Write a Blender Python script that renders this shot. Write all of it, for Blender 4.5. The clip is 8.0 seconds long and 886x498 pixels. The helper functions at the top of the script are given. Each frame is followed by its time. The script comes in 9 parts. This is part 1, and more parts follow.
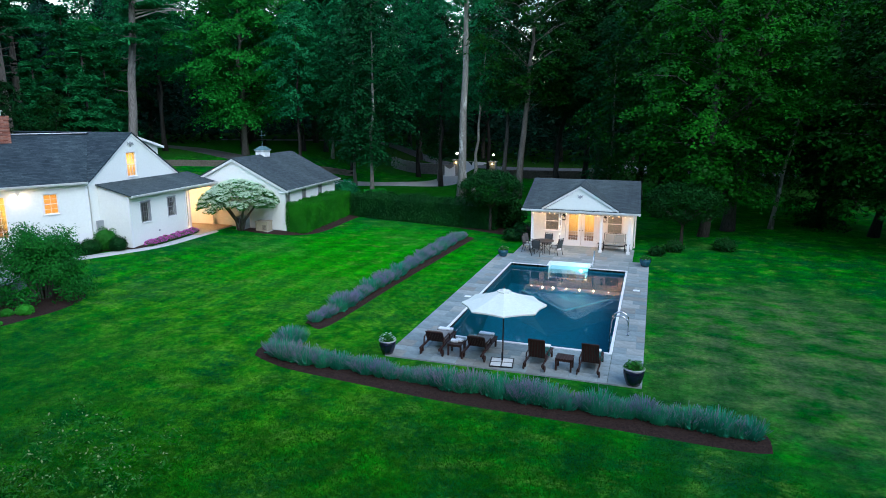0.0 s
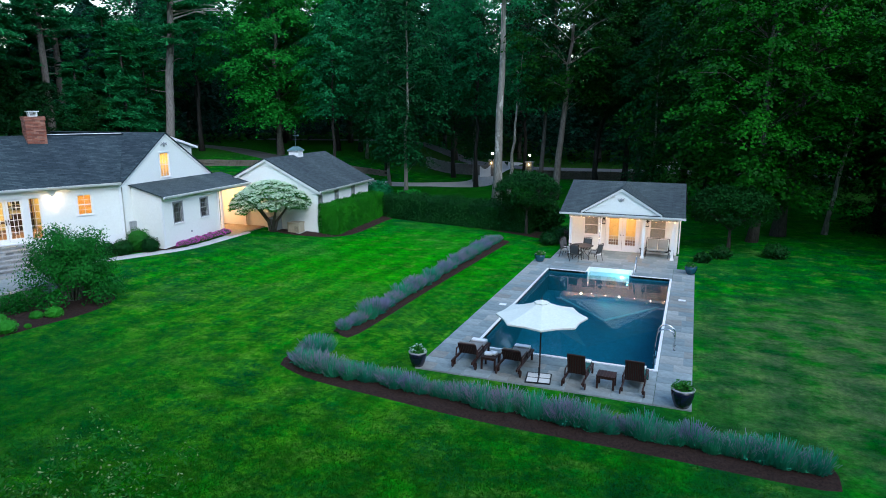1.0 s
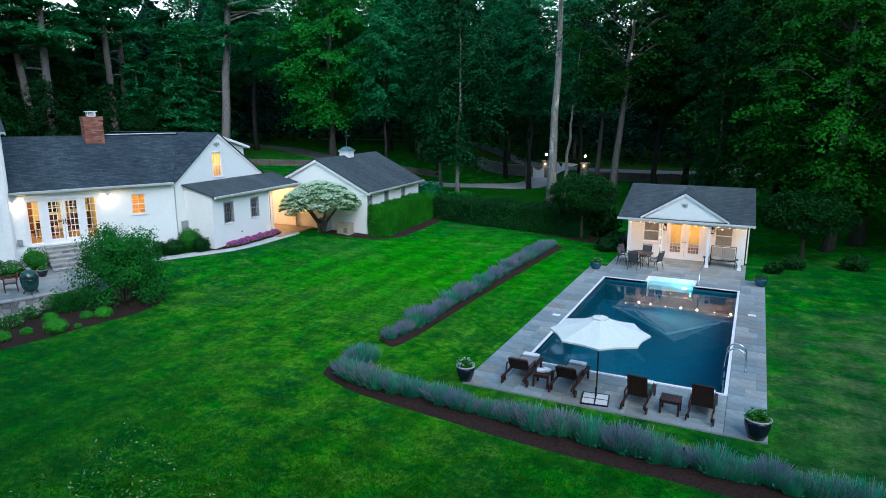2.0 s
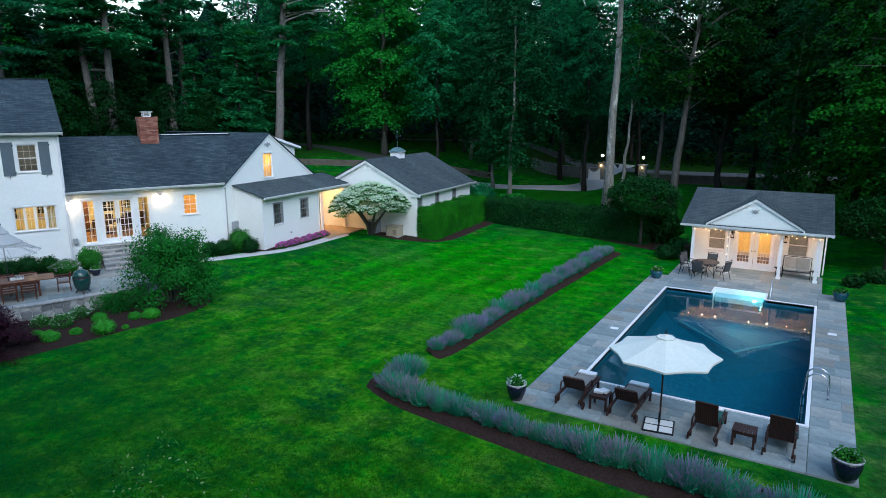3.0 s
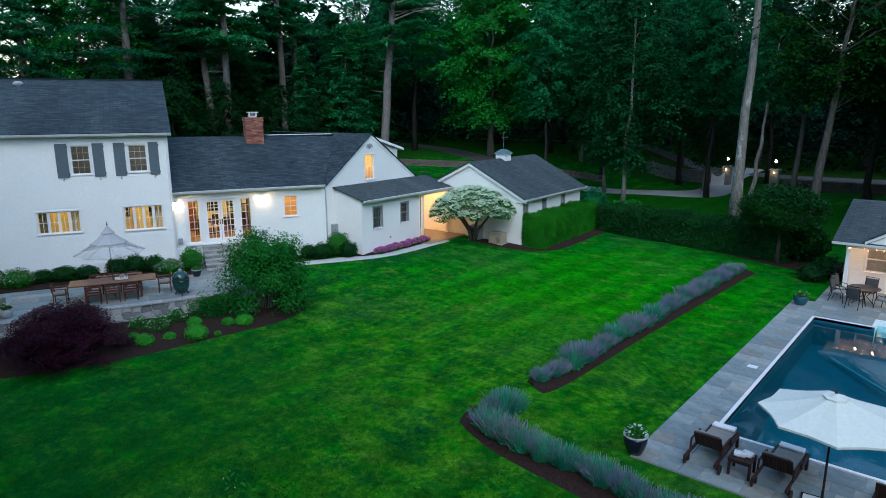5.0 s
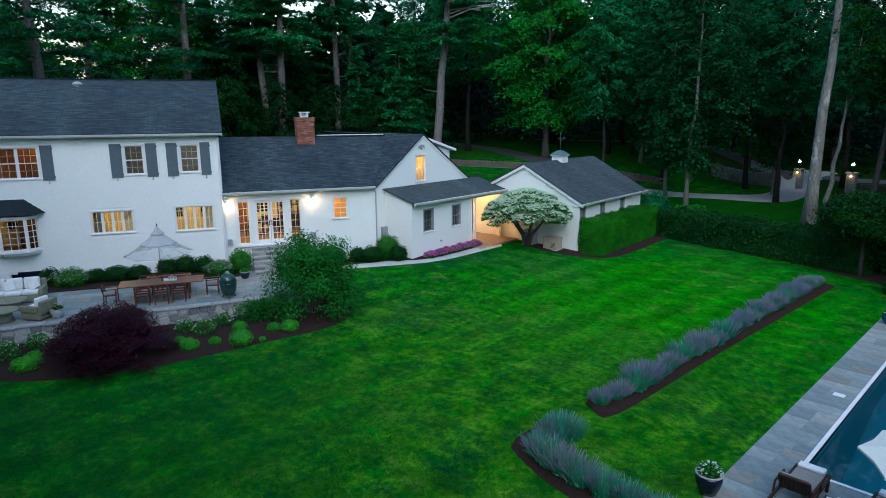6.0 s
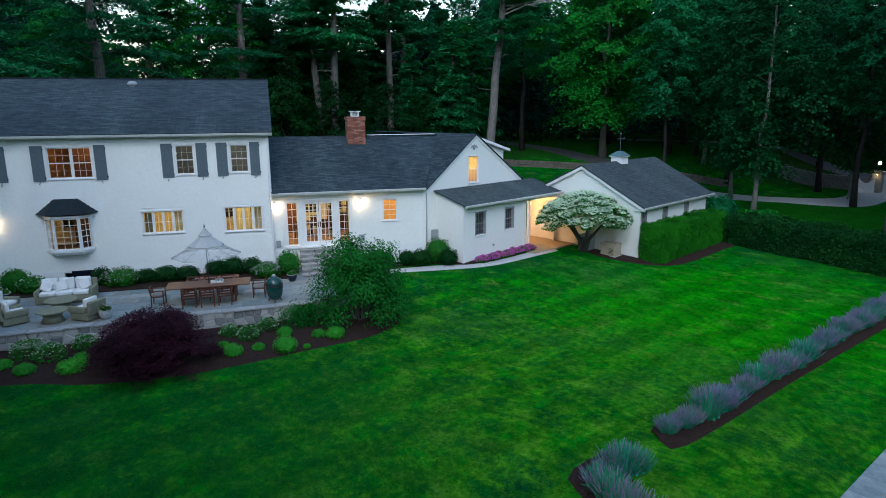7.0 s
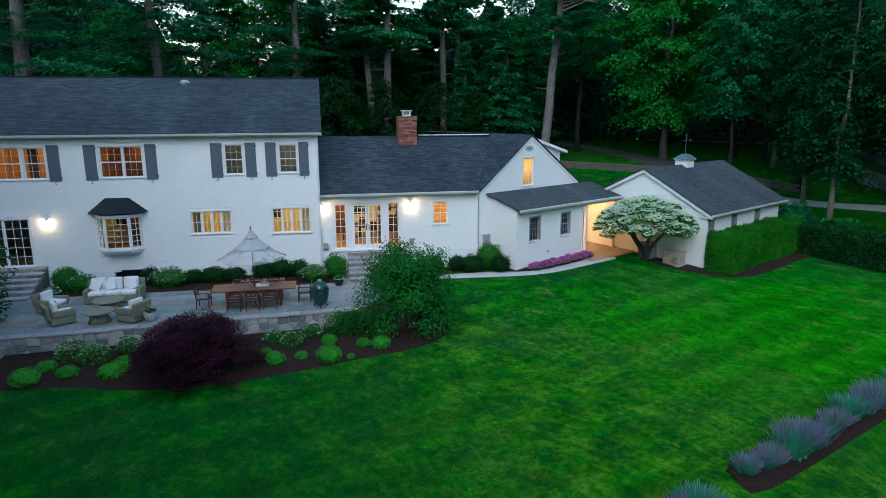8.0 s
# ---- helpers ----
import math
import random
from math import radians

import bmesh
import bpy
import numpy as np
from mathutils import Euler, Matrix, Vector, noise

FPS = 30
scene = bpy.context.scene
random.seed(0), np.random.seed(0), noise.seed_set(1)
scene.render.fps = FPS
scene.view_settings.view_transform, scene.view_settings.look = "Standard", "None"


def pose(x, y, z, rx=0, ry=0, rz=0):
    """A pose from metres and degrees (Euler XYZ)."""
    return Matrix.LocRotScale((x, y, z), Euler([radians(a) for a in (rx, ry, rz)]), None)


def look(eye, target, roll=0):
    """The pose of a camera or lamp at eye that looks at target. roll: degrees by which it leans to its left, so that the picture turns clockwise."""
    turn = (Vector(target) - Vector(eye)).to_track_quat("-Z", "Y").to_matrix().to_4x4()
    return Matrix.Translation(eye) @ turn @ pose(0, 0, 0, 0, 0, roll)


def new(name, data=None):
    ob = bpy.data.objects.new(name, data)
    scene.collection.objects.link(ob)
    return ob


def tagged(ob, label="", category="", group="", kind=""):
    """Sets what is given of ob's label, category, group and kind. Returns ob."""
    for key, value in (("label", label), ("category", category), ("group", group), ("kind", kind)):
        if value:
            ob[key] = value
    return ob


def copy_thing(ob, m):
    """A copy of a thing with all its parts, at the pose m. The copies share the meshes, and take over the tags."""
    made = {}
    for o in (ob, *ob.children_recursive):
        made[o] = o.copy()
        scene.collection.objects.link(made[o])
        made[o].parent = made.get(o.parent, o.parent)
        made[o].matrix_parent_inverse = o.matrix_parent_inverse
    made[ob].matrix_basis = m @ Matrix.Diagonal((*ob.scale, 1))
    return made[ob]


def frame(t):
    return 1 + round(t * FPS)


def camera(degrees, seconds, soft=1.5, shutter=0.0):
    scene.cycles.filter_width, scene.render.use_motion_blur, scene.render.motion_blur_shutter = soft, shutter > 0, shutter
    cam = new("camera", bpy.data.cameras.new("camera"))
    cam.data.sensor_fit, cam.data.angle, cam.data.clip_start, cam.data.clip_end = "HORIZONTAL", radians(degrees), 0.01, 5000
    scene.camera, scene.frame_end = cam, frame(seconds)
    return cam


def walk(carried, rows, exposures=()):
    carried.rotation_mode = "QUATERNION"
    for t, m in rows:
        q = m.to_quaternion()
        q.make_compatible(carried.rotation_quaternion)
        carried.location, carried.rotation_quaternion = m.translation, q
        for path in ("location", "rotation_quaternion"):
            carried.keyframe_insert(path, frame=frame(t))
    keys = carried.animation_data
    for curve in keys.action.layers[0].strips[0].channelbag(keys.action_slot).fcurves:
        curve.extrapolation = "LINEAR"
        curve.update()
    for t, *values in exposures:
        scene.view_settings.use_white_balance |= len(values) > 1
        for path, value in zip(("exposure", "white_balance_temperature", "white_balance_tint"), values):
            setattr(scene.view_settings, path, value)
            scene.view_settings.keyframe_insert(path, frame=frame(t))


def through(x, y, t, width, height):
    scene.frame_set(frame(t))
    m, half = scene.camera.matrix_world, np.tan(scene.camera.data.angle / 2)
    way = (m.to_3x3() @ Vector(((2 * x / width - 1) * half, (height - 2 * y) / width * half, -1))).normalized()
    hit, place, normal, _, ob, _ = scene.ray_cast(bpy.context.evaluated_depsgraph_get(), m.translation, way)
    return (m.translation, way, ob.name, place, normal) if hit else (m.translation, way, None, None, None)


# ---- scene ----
cam = camera(69.7, 8.0, soft=0.95)
PATH = [
    (0, (7.135, -21.651, 8.210), (6.523, -19.794, 7.788), 0.13),
    (0.5, (6.966, -21.087, 8.216), (6.308, -19.246, 7.792), 0.05),
    (1, (6.776, -20.528, 8.221), (6.062, -18.708, 7.797), 0.01),
    (1.5, (6.564, -19.975, 8.226), (5.778, -18.186, 7.802), 0.00),
    (3, (5.790, -18.365, 8.241), (4.790, -16.686, 7.816), -0.10),
    (3.5, (5.484, -17.846, 8.246), (4.416, -16.210, 7.821), -0.11),
    (4, (5.152, -17.339, 8.252), (4.017, -15.748, 7.826), -0.15),
    (4.5, (4.794, -16.843, 8.257), (3.594, -15.300, 7.831), -0.19),
    (6, (3.555, -15.434, 8.272), (2.174, -14.052, 7.846), -0.27),
    (6.5, (3.085, -14.993, 8.277), (1.649, -13.668, 7.850), -0.28),
    (7, (2.585, -14.569, 8.283), (1.096, -13.304, 7.854), -0.37),
    (7.5, (2.054, -14.162, 8.288), (0.516, -12.958, 7.859), -0.24),
    (8, (1.492, -13.772, 8.293), (-0.093, -12.631, 7.863), -0.23),
]
walk(cam, [(t, look(eye, target, roll)) for t, eye, target, roll in PATH], [(0.0, 2.15), (3.5, 1.83), (8.0, 1.55)])

# ---- world and light ----
world = bpy.data.worlds.new("dusk_sky")
scene.world = world
world.use_nodes = True
_nt = world.node_tree
_sky = _nt.nodes.new("ShaderNodeTexSky")
_sky.sky_type = 'NISHITA'
_sky.sun_disc = False
_sky.sun_elevation = radians(42)
_sky.sun_rotation = radians(135)
_sky.air_density = 1.6
_sky.dust_density = 0.3
_sky.ozone_density = 4.0
_cool = _nt.nodes.new("ShaderNodeMix")
_cool.data_type, _cool.blend_type = 'RGBA', 'MULTIPLY'
_cool.inputs[0].default_value = 1.0
_cool.inputs[7].default_value = (0.98, 0.98, 0.96, 1)
_nt.links.new(_sky.outputs[0], _cool.inputs[6])
_nt.links.new(_cool.outputs[2], _nt.nodes["Background"].inputs[0])
_nt.nodes["Background"].inputs[1].default_value = 0.095

_sun = new("sun", bpy.data.lights.new("sun", 'SUN'))
_sun.data.energy = 0.5
_sun.data.angle = radians(40)
_sun.data.color = (0.94, 0.97, 1.0)
_sun.matrix_world = look((0, 0, 50), (-39, 39, 0))


def lamp(x, y, z, watts, colour=(1.0, 0.62, 0.28), radius=0.06, name="bulb_light"):
    ob = new(name, bpy.data.lights.new(name, 'POINT'))
    ob.data.energy, ob.data.color, ob.data.shadow_soft_size = watts, colour, radius
    ob.location = (x, y, z)
    return ob

# ---- materials ----
class Mat:
    """A node material with a few chained helpers."""

    def __init__(self, name, base=(0.5, 0.5, 0.5), rough=0.6, metal=0.0, spec=0.4):
        self.m = bpy.data.materials.new(name)
        self.m.use_nodes = True
        self.t = self.m.node_tree
        self.b = self.t.nodes["Principled BSDF"]
        self.b.inputs["Base Color"].default_value = (*base, 1)
        self.b.inputs["Roughness"].default_value = rough
        self.b.inputs["Metallic"].default_value = metal
        self.b.inputs["Specular IOR Level"].default_value = spec
        self.co = None

    def node(self, kind, **kw):
        n = self.t.nodes.new(kind)
        for k, v in kw.items():
            n.inputs[k].default_value = v
        return n

    def link(self, a, b):
        self.t.links.new(a, b)

    def coords(self, kind="Object"):
        if self.co is None:
            self.co = self.t.nodes.new("ShaderNodeTexCoord")
        return self.co.outputs[kind]

    def noise(self, scale, detail=4.0, rough=0.6, kind="Object", stretch=None):
        n = self.node("ShaderNodeTexNoise", Scale=scale, Detail=detail, Roughness=rough)
        src = self.coords(kind)
        if stretch:
            mp = self.node("ShaderNodeMapping", Scale=stretch)
            self.link(src, mp.inputs[0])
            src = mp.outputs[0]
        self.link(src, n.inputs["Vector"])
        return n.outputs["Fac"]

    def ramp(self, fac, *stops):
        r = self.t.nodes.new("ShaderNodeValToRGB")
        while len(r.color_ramp.elements) < len(stops):
            r.color_ramp.elements.new(0.5)
        for e, (p, c) in zip(r.color_ramp.elements, stops):
            e.position, e.color = p, (*c, 1) if len(c) == 3 else c
        self.link(fac, r.inputs[0])
        return r.outputs[0]

    def mix(self, fac, a, b, mode='MIX'):
        n = self.t.nodes.new("ShaderNodeMix")
        n.data_type, n.blend_type = 'RGBA', mode
        for sock, v in ((n.inputs[0], fac), (n.inputs[6], a), (n.inputs[7], b)):
            if isinstance(v, (int, float)):
                sock.default_value = v
            elif isinstance(v, tuple):
                sock.default_value = (*v, 1)
            else:
                self.link(v, sock)
        return n.outputs[2]

    def random(self, island=False):
        if island:
            return self.t.nodes.new("ShaderNodeNewGeometry").outputs["Random Per Island"]
        return self.t.nodes.new("ShaderNodeObjectInfo").outputs["Random"]

    def colour(self, sock):
        self.link(sock, self.b.inputs["Base Color"])
        return self

    def bump(self, height, strength=0.3, distance=0.02):
        n = self.node("ShaderNodeBump", Strength=strength, Distance=distance)
        self.link(height, n.inputs["Height"])
        self.link(n.outputs[0], self.b.inputs["Normal"])
        return self


def plain(name, base, rough=0.6, metal=0.0, grain=20.0, amount=0.25, bump=0.1, spec=0.4, island=False):
    """Paint, metal or cloth with fine mottling and a little relief."""
    m = Mat(name, base, rough, metal, spec)
    n1, n2 = m.noise(grain), m.noise(grain / 9.0, 2.0)
    lo, hi = tuple(c * (1 - amount) for c in base), tuple(min(1.0, c * (1 + amount * 0.6)) for c in base)
    c = m.ramp(n1, (0.3, lo), (0.7, hi))
    c = m.mix(m.ramp(n2, (0.35, (0, 0, 0)), (0.7, (0.5, 0.5, 0.5))), c, tuple(x * (1 - amount) for x in base))
    m.colour(c)
    if bump:
        m.bump(n1, bump, 0.01)
    return m.m


def leaves(name, dark, light, rough=0.55, through=0.25, clump=0.35):
    """Leaf blades of slightly uneven tone, darker and lighter clump by clump, letting some light through."""
    m = Mat(name, dark, rough, 0, 0.08)
    lo, hi = (tuple(a * (1 - k) + b * k for a, b in zip(dark, light)) for k in (0.22, 0.78))
    c = m.ramp(m.random(True), (0.0, lo), (1.0, hi))
    c = m.mix(m.ramp(m.noise(clump, 2.0, kind="Object"), (0.35, (0, 0, 0)), (0.62, (0.75, 0.75, 0.75))), c, dark)
    tone = m.ramp(m.random(), (0.0, (0.72, 0.8, 0.85)), (1.0, (1.15, 1.1, 0.9)))
    c = m.mix(1.0, c, tone, 'MULTIPLY')
    m.colour(c)
    tr = m.node("ShaderNodeBsdfTranslucent")
    m.link(c, tr.inputs[0])
    mx = m.node("ShaderNodeMixShader", Fac=through)
    m.link(m.b.outputs[0], mx.inputs[1])
    m.link(tr.outputs[0], mx.inputs[2])
    m.link(mx.outputs[0], m.t.nodes["Material Output"].inputs[0])
    return m.m


def wood(name, dark, light, scale=6.0, rough=0.5, stretch=(1, 9, 9)):
    m = Mat(name, light, rough)
    n = m.noise(scale, 6, 0.65, stretch=stretch)
    c = m.ramp(n, (0.3, dark), (0.7, light))
    c = m.mix(1.0, c, m.ramp(m.random(), (0, (0.8, 0.8, 0.8)), (1, (1.15, 1.1, 1.05))), 'MULTIPLY')
    m.colour(c).bump(n, 0.15, 0.01)
    return m.m


def glow(name, colour, strength):
    m = Mat(name, colour, 0.5)
    m.b.inputs["Emission Color"].default_value = (*colour, 1)
    m.b.inputs["Emission Strength"].default_value = strength
    return m.m


def lawn_material():
    """Mown turf: bright and bluish-dark blotches, straw-coloured worn patches, tufts and blades, mowing bands."""
    m = Mat("lawn_grass", (0.004, 0.10, 0.006), 0.9, 0, 0.0)
    big = m.noise(0.15, 3, 0.6)
    blue = m.noise(0.42, 5, 0.62, stretch=(1, 1.3, 1))
    mid = m.noise(1.1, 6, 0.7, stretch=(1, 1.2, 1))
    dry = m.noise(0.85, 8, 0.72, stretch=(0.85, 1.2, 1))
    worn = m.noise(0.15, 2, 0.5)
    fine = m.noise(6.0, 6, 0.8)
    blades = m.noise(30.0, 4, 0.8)
    c = m.ramp(mid, (0.37, (0.0003, 0.032, 0.008)), (0.5, (0.0004, 0.072, 0.0055)), (0.63, (0.0014, 0.128, 0.0045)))
    c = m.mix(m.ramp(big, (0.42, (0, 0, 0)), (0.62, (0.7, 0.7, 0.7))), c, (0.0006, 0.043, 0.009))
    c = m.mix(m.ramp(blue, (0.46, (0, 0, 0)), (0.64, (0.85, 0.85, 0.85))), c, (0.0006, 0.028, 0.016))

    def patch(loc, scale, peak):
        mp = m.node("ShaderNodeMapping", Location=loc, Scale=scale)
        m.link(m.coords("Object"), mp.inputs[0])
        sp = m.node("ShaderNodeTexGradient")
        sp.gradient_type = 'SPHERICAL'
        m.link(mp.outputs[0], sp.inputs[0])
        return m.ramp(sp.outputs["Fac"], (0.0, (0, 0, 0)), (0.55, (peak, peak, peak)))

    # brighter green turf towards the hedge
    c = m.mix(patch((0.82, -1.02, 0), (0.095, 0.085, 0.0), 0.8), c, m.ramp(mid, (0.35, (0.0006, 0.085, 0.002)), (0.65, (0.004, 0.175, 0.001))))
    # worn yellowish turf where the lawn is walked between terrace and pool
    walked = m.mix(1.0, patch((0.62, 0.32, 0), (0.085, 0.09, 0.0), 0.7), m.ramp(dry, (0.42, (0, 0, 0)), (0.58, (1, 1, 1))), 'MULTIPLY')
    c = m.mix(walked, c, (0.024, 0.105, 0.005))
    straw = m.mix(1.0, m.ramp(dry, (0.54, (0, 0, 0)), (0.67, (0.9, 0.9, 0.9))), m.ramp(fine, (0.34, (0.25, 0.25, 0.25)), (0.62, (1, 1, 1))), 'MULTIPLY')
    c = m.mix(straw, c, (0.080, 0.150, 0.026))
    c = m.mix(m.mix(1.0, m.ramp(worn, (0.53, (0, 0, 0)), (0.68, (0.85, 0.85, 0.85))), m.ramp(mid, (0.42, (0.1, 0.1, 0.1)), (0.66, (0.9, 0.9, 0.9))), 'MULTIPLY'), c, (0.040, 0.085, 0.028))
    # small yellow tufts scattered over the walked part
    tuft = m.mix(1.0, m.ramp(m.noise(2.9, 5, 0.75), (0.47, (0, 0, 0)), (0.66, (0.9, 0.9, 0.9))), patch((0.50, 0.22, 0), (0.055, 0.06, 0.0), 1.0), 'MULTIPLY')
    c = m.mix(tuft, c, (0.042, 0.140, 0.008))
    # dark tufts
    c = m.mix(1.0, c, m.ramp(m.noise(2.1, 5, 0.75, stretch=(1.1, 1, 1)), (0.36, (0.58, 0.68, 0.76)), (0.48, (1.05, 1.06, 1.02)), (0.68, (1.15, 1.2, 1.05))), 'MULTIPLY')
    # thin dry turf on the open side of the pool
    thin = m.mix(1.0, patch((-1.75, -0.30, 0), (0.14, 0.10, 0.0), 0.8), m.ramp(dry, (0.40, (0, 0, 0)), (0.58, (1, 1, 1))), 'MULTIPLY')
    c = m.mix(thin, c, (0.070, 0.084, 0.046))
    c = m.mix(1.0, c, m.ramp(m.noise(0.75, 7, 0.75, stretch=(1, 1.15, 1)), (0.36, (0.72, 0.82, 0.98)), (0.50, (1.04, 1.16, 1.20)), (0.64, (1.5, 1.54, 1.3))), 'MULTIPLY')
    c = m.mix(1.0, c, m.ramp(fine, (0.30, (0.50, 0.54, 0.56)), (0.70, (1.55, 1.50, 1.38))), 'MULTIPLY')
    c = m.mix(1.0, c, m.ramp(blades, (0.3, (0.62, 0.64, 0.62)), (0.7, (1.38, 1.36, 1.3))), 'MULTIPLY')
    # bluish dark patch beside the terrace bed: shade painted into the turf colour
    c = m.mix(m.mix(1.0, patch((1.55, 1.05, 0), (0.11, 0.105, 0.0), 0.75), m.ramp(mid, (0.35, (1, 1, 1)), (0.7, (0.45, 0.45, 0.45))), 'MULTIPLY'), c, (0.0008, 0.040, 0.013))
    # tree shade painted into the turf colour, behind the hedge and behind the wing
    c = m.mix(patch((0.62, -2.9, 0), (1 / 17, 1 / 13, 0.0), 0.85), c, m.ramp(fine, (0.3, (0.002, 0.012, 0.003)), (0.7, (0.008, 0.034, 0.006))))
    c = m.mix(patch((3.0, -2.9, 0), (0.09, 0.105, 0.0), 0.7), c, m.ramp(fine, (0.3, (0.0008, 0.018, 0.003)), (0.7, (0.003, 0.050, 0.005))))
    # mowing bands
    mp = m.node("ShaderNodeMapping", Rotation=(0, 0, radians(9)), Scale=(1.0, 0.02, 1.0))
    m.link(m.coords("Object"), mp.inputs[0])
    wv = m.node("ShaderNodeTexWave", Scale=0.16, Distortion=1.5, Detail=2.0)
    m.link(mp.outputs[0], wv.inputs["Vector"])
    c = m.mix(1.0, c, m.ramp(wv.outputs["Fac"], (0.3, (0.88, 0.88, 0.90)), (0.7, (1.16, 1.16, 1.0))), 'MULTIPLY')
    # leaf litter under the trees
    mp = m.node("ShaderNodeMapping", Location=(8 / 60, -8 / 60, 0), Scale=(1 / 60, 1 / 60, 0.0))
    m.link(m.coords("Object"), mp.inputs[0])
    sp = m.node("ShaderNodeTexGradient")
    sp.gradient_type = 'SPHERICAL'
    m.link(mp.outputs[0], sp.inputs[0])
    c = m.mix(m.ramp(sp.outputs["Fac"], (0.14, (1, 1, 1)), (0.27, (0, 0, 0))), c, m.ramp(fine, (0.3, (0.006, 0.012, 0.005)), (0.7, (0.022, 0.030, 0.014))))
    m.colour(c).bump(m.mix(0.5, fine, blades), 1.0, 0.06)
    # upright blades: a soft fuzz towards grazing views
    m.b.inputs["Sheen Weight"].default_value = 0.12
    m.b.inputs["Sheen Roughness"].default_value = 0.45
    m.b.inputs["Sheen Tint"].default_value = (0.02, 1.0, 0.01, 1)
    return m.m


def mulch_material():
    m = Mat("bark_mulch", (0.03, 0.018, 0.014), 0.95, 0, 0.1)
    n = m.noise(14, 6, 0.8)
    m.colour(m.ramp(n, (0.3, (0.014, 0.009, 0.008)), (0.7, (0.06, 0.036, 0.028)))).bump(n, 1.0, 0.06)
    return m.m


def shingle_material(name, lo, hi):
    m = Mat(name, lo, 0.9, 0, 0.2)
    br = m.node("ShaderNodeTexBrick", Scale=1.0, **{"Mortar Size": 0.012, "Brick Width": 0.42, "Row Height": 0.14, "Bias": 0.0})
    br.offset = 0.37
    br.inputs["Color1"].default_value = (*lo, 1)
    br.inputs["Color2"].default_value = (*hi, 1)
    br.inputs["Mortar"].default_value = (*(c * 0.7 for c in lo), 1)
    m.link(m.coords("UV"), br.inputs["Vector"])
    big = m.ramp(m.noise(0.5, 4, 0.6, stretch=(1, 0.3, 0.3)), (0.35, (0.75, 0.75, 0.78)), (0.7, (1.2, 1.18, 1.12)))
    grit = m.ramp(m.noise(60, 2), (0.3, (0.75, 0.75, 0.75)), (0.7, (1.25, 1.25, 1.25)))
    c = m.mix(1.0, m.mix(1.0, br.outputs[0], big, 'MULTIPLY'), grit, 'MULTIPLY')
    c = m.mix(1.0, c, m.ramp(m.noise(1.0, 5, 0.7, "UV", (1.6, 6.0, 1)), (0.35, (0.74, 0.76, 0.78)), (0.66, (1.30, 1.27, 1.24))), 'MULTIPLY')
    m.colour(c).bump(br.outputs["Fac"], -0.35, 0.02)
    return m.m


def stone_material(name, stops, rough=0.8, scale=5.0, bump=0.5, blotch=True):
    """Stone whose pieces differ one from another."""
    m = Mat(name, stops[0][1], rough, 0, 0.3)
    c = m.ramp(m.random(), *stops)
    n = m.noise(scale, 6, 0.7)
    c = m.mix(1.0, c, m.ramp(n, (0.25, (0.6, 0.6, 0.6)), (0.75, (1.3, 1.28, 1.25))), 'MULTIPLY')
    if blotch:
        c = m.mix(m.ramp(m.noise(scale * 0.35, 3), (0.5, (0, 0, 0)), (0.75, (0.5, 0.5, 0.5))), c, tuple(x * 0.55 for x in stops[0][1]))
    m.colour(c).bump(n, bump, 0.02)
    return m.m


def bark_material(name, dark, light, patch=None):
    m = Mat(name, dark, 0.9, 0, 0.15)
    n = m.noise(3.0, 6, 0.7, stretch=(4, 4, 0.7))
    c = m.ramp(n, (0.3, dark), (0.65, light))
    if patch:
        c = m.mix(m.ramp(m.noise(1.6, 3, 0.6, stretch=(1, 1, 0.6)), (0.55, (0, 0, 0)), (0.62, (0.8, 0.8, 0.8))), c, patch)
    m.colour(c).bump(n, 0.8, 0.05)
    return m.m


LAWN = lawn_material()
MULCH = mulch_material()
WHITE = plain("white_clapboard_paint", (0.82, 0.83, 0.80), 0.55, grain=9.0, amount=0.05, bump=0.03)
TRIM = plain("white_trim_paint", (0.82, 0.82, 0.82), 0.45, grain=6.0, amount=0.05, bump=0.02)
GUTTER_PAINT = plain("pale_grey_gutter_paint", (0.58, 0.60, 0.59), 0.5, grain=5, amount=0.15, bump=0.02)
SHADE_PAINT = plain("slate_blue_shutter_paint", (0.105, 0.140, 0.165), 0.5, grain=9, amount=0.15)
SASH_GREY = plain("grey_sash_paint", (0.30, 0.31, 0.33), 0.5, grain=9, amount=0.15)
ROOF = shingle_material("charcoal_shingles", (0.024, 0.039, 0.048), (0.052, 0.073, 0.085))
ROOF_PH = shingle_material("grey_shingles", (0.052, 0.070, 0.076), (0.066, 0.086, 0.092))
BLUESTONE = stone_material("bluestone", ((0.0, (0.165, 0.215, 0.225)), (0.35, (0.235, 0.285, 0.290)), (0.65, (0.275, 0.320, 0.320)), (0.80, (0.225, 0.225, 0.205)), (0.92, (0.34, 0.365, 0.35)), (1.0, (0.19, 0.215, 0.22))), 0.75, 3.0, 0.25)
MORTAR = plain("grey_mortar", (0.24, 0.27, 0.27), 0.95, grain=30, amount=0.3, bump=0.4)
FIELDSTONE = stone_material("fieldstone", ((0.0, (0.15, 0.16, 0.165)), (0.35, (0.27, 0.28, 0.28)), (0.7, (0.44, 0.44, 0.42)), (1.0, (0.22, 0.22, 0.22))), 0.9, 4.0, 0.9)
CAPSTONE = stone_material("wall_capstone", ((0.0, (0.28, 0.29, 0.29)), (1.0, (0.38, 0.38, 0.37))), 0.85, 5.0, 0.6)
CONCRETE = plain("pale_concrete", (0.46, 0.46, 0.45), 0.9, grain=14, amount=0.25, bump=0.3)
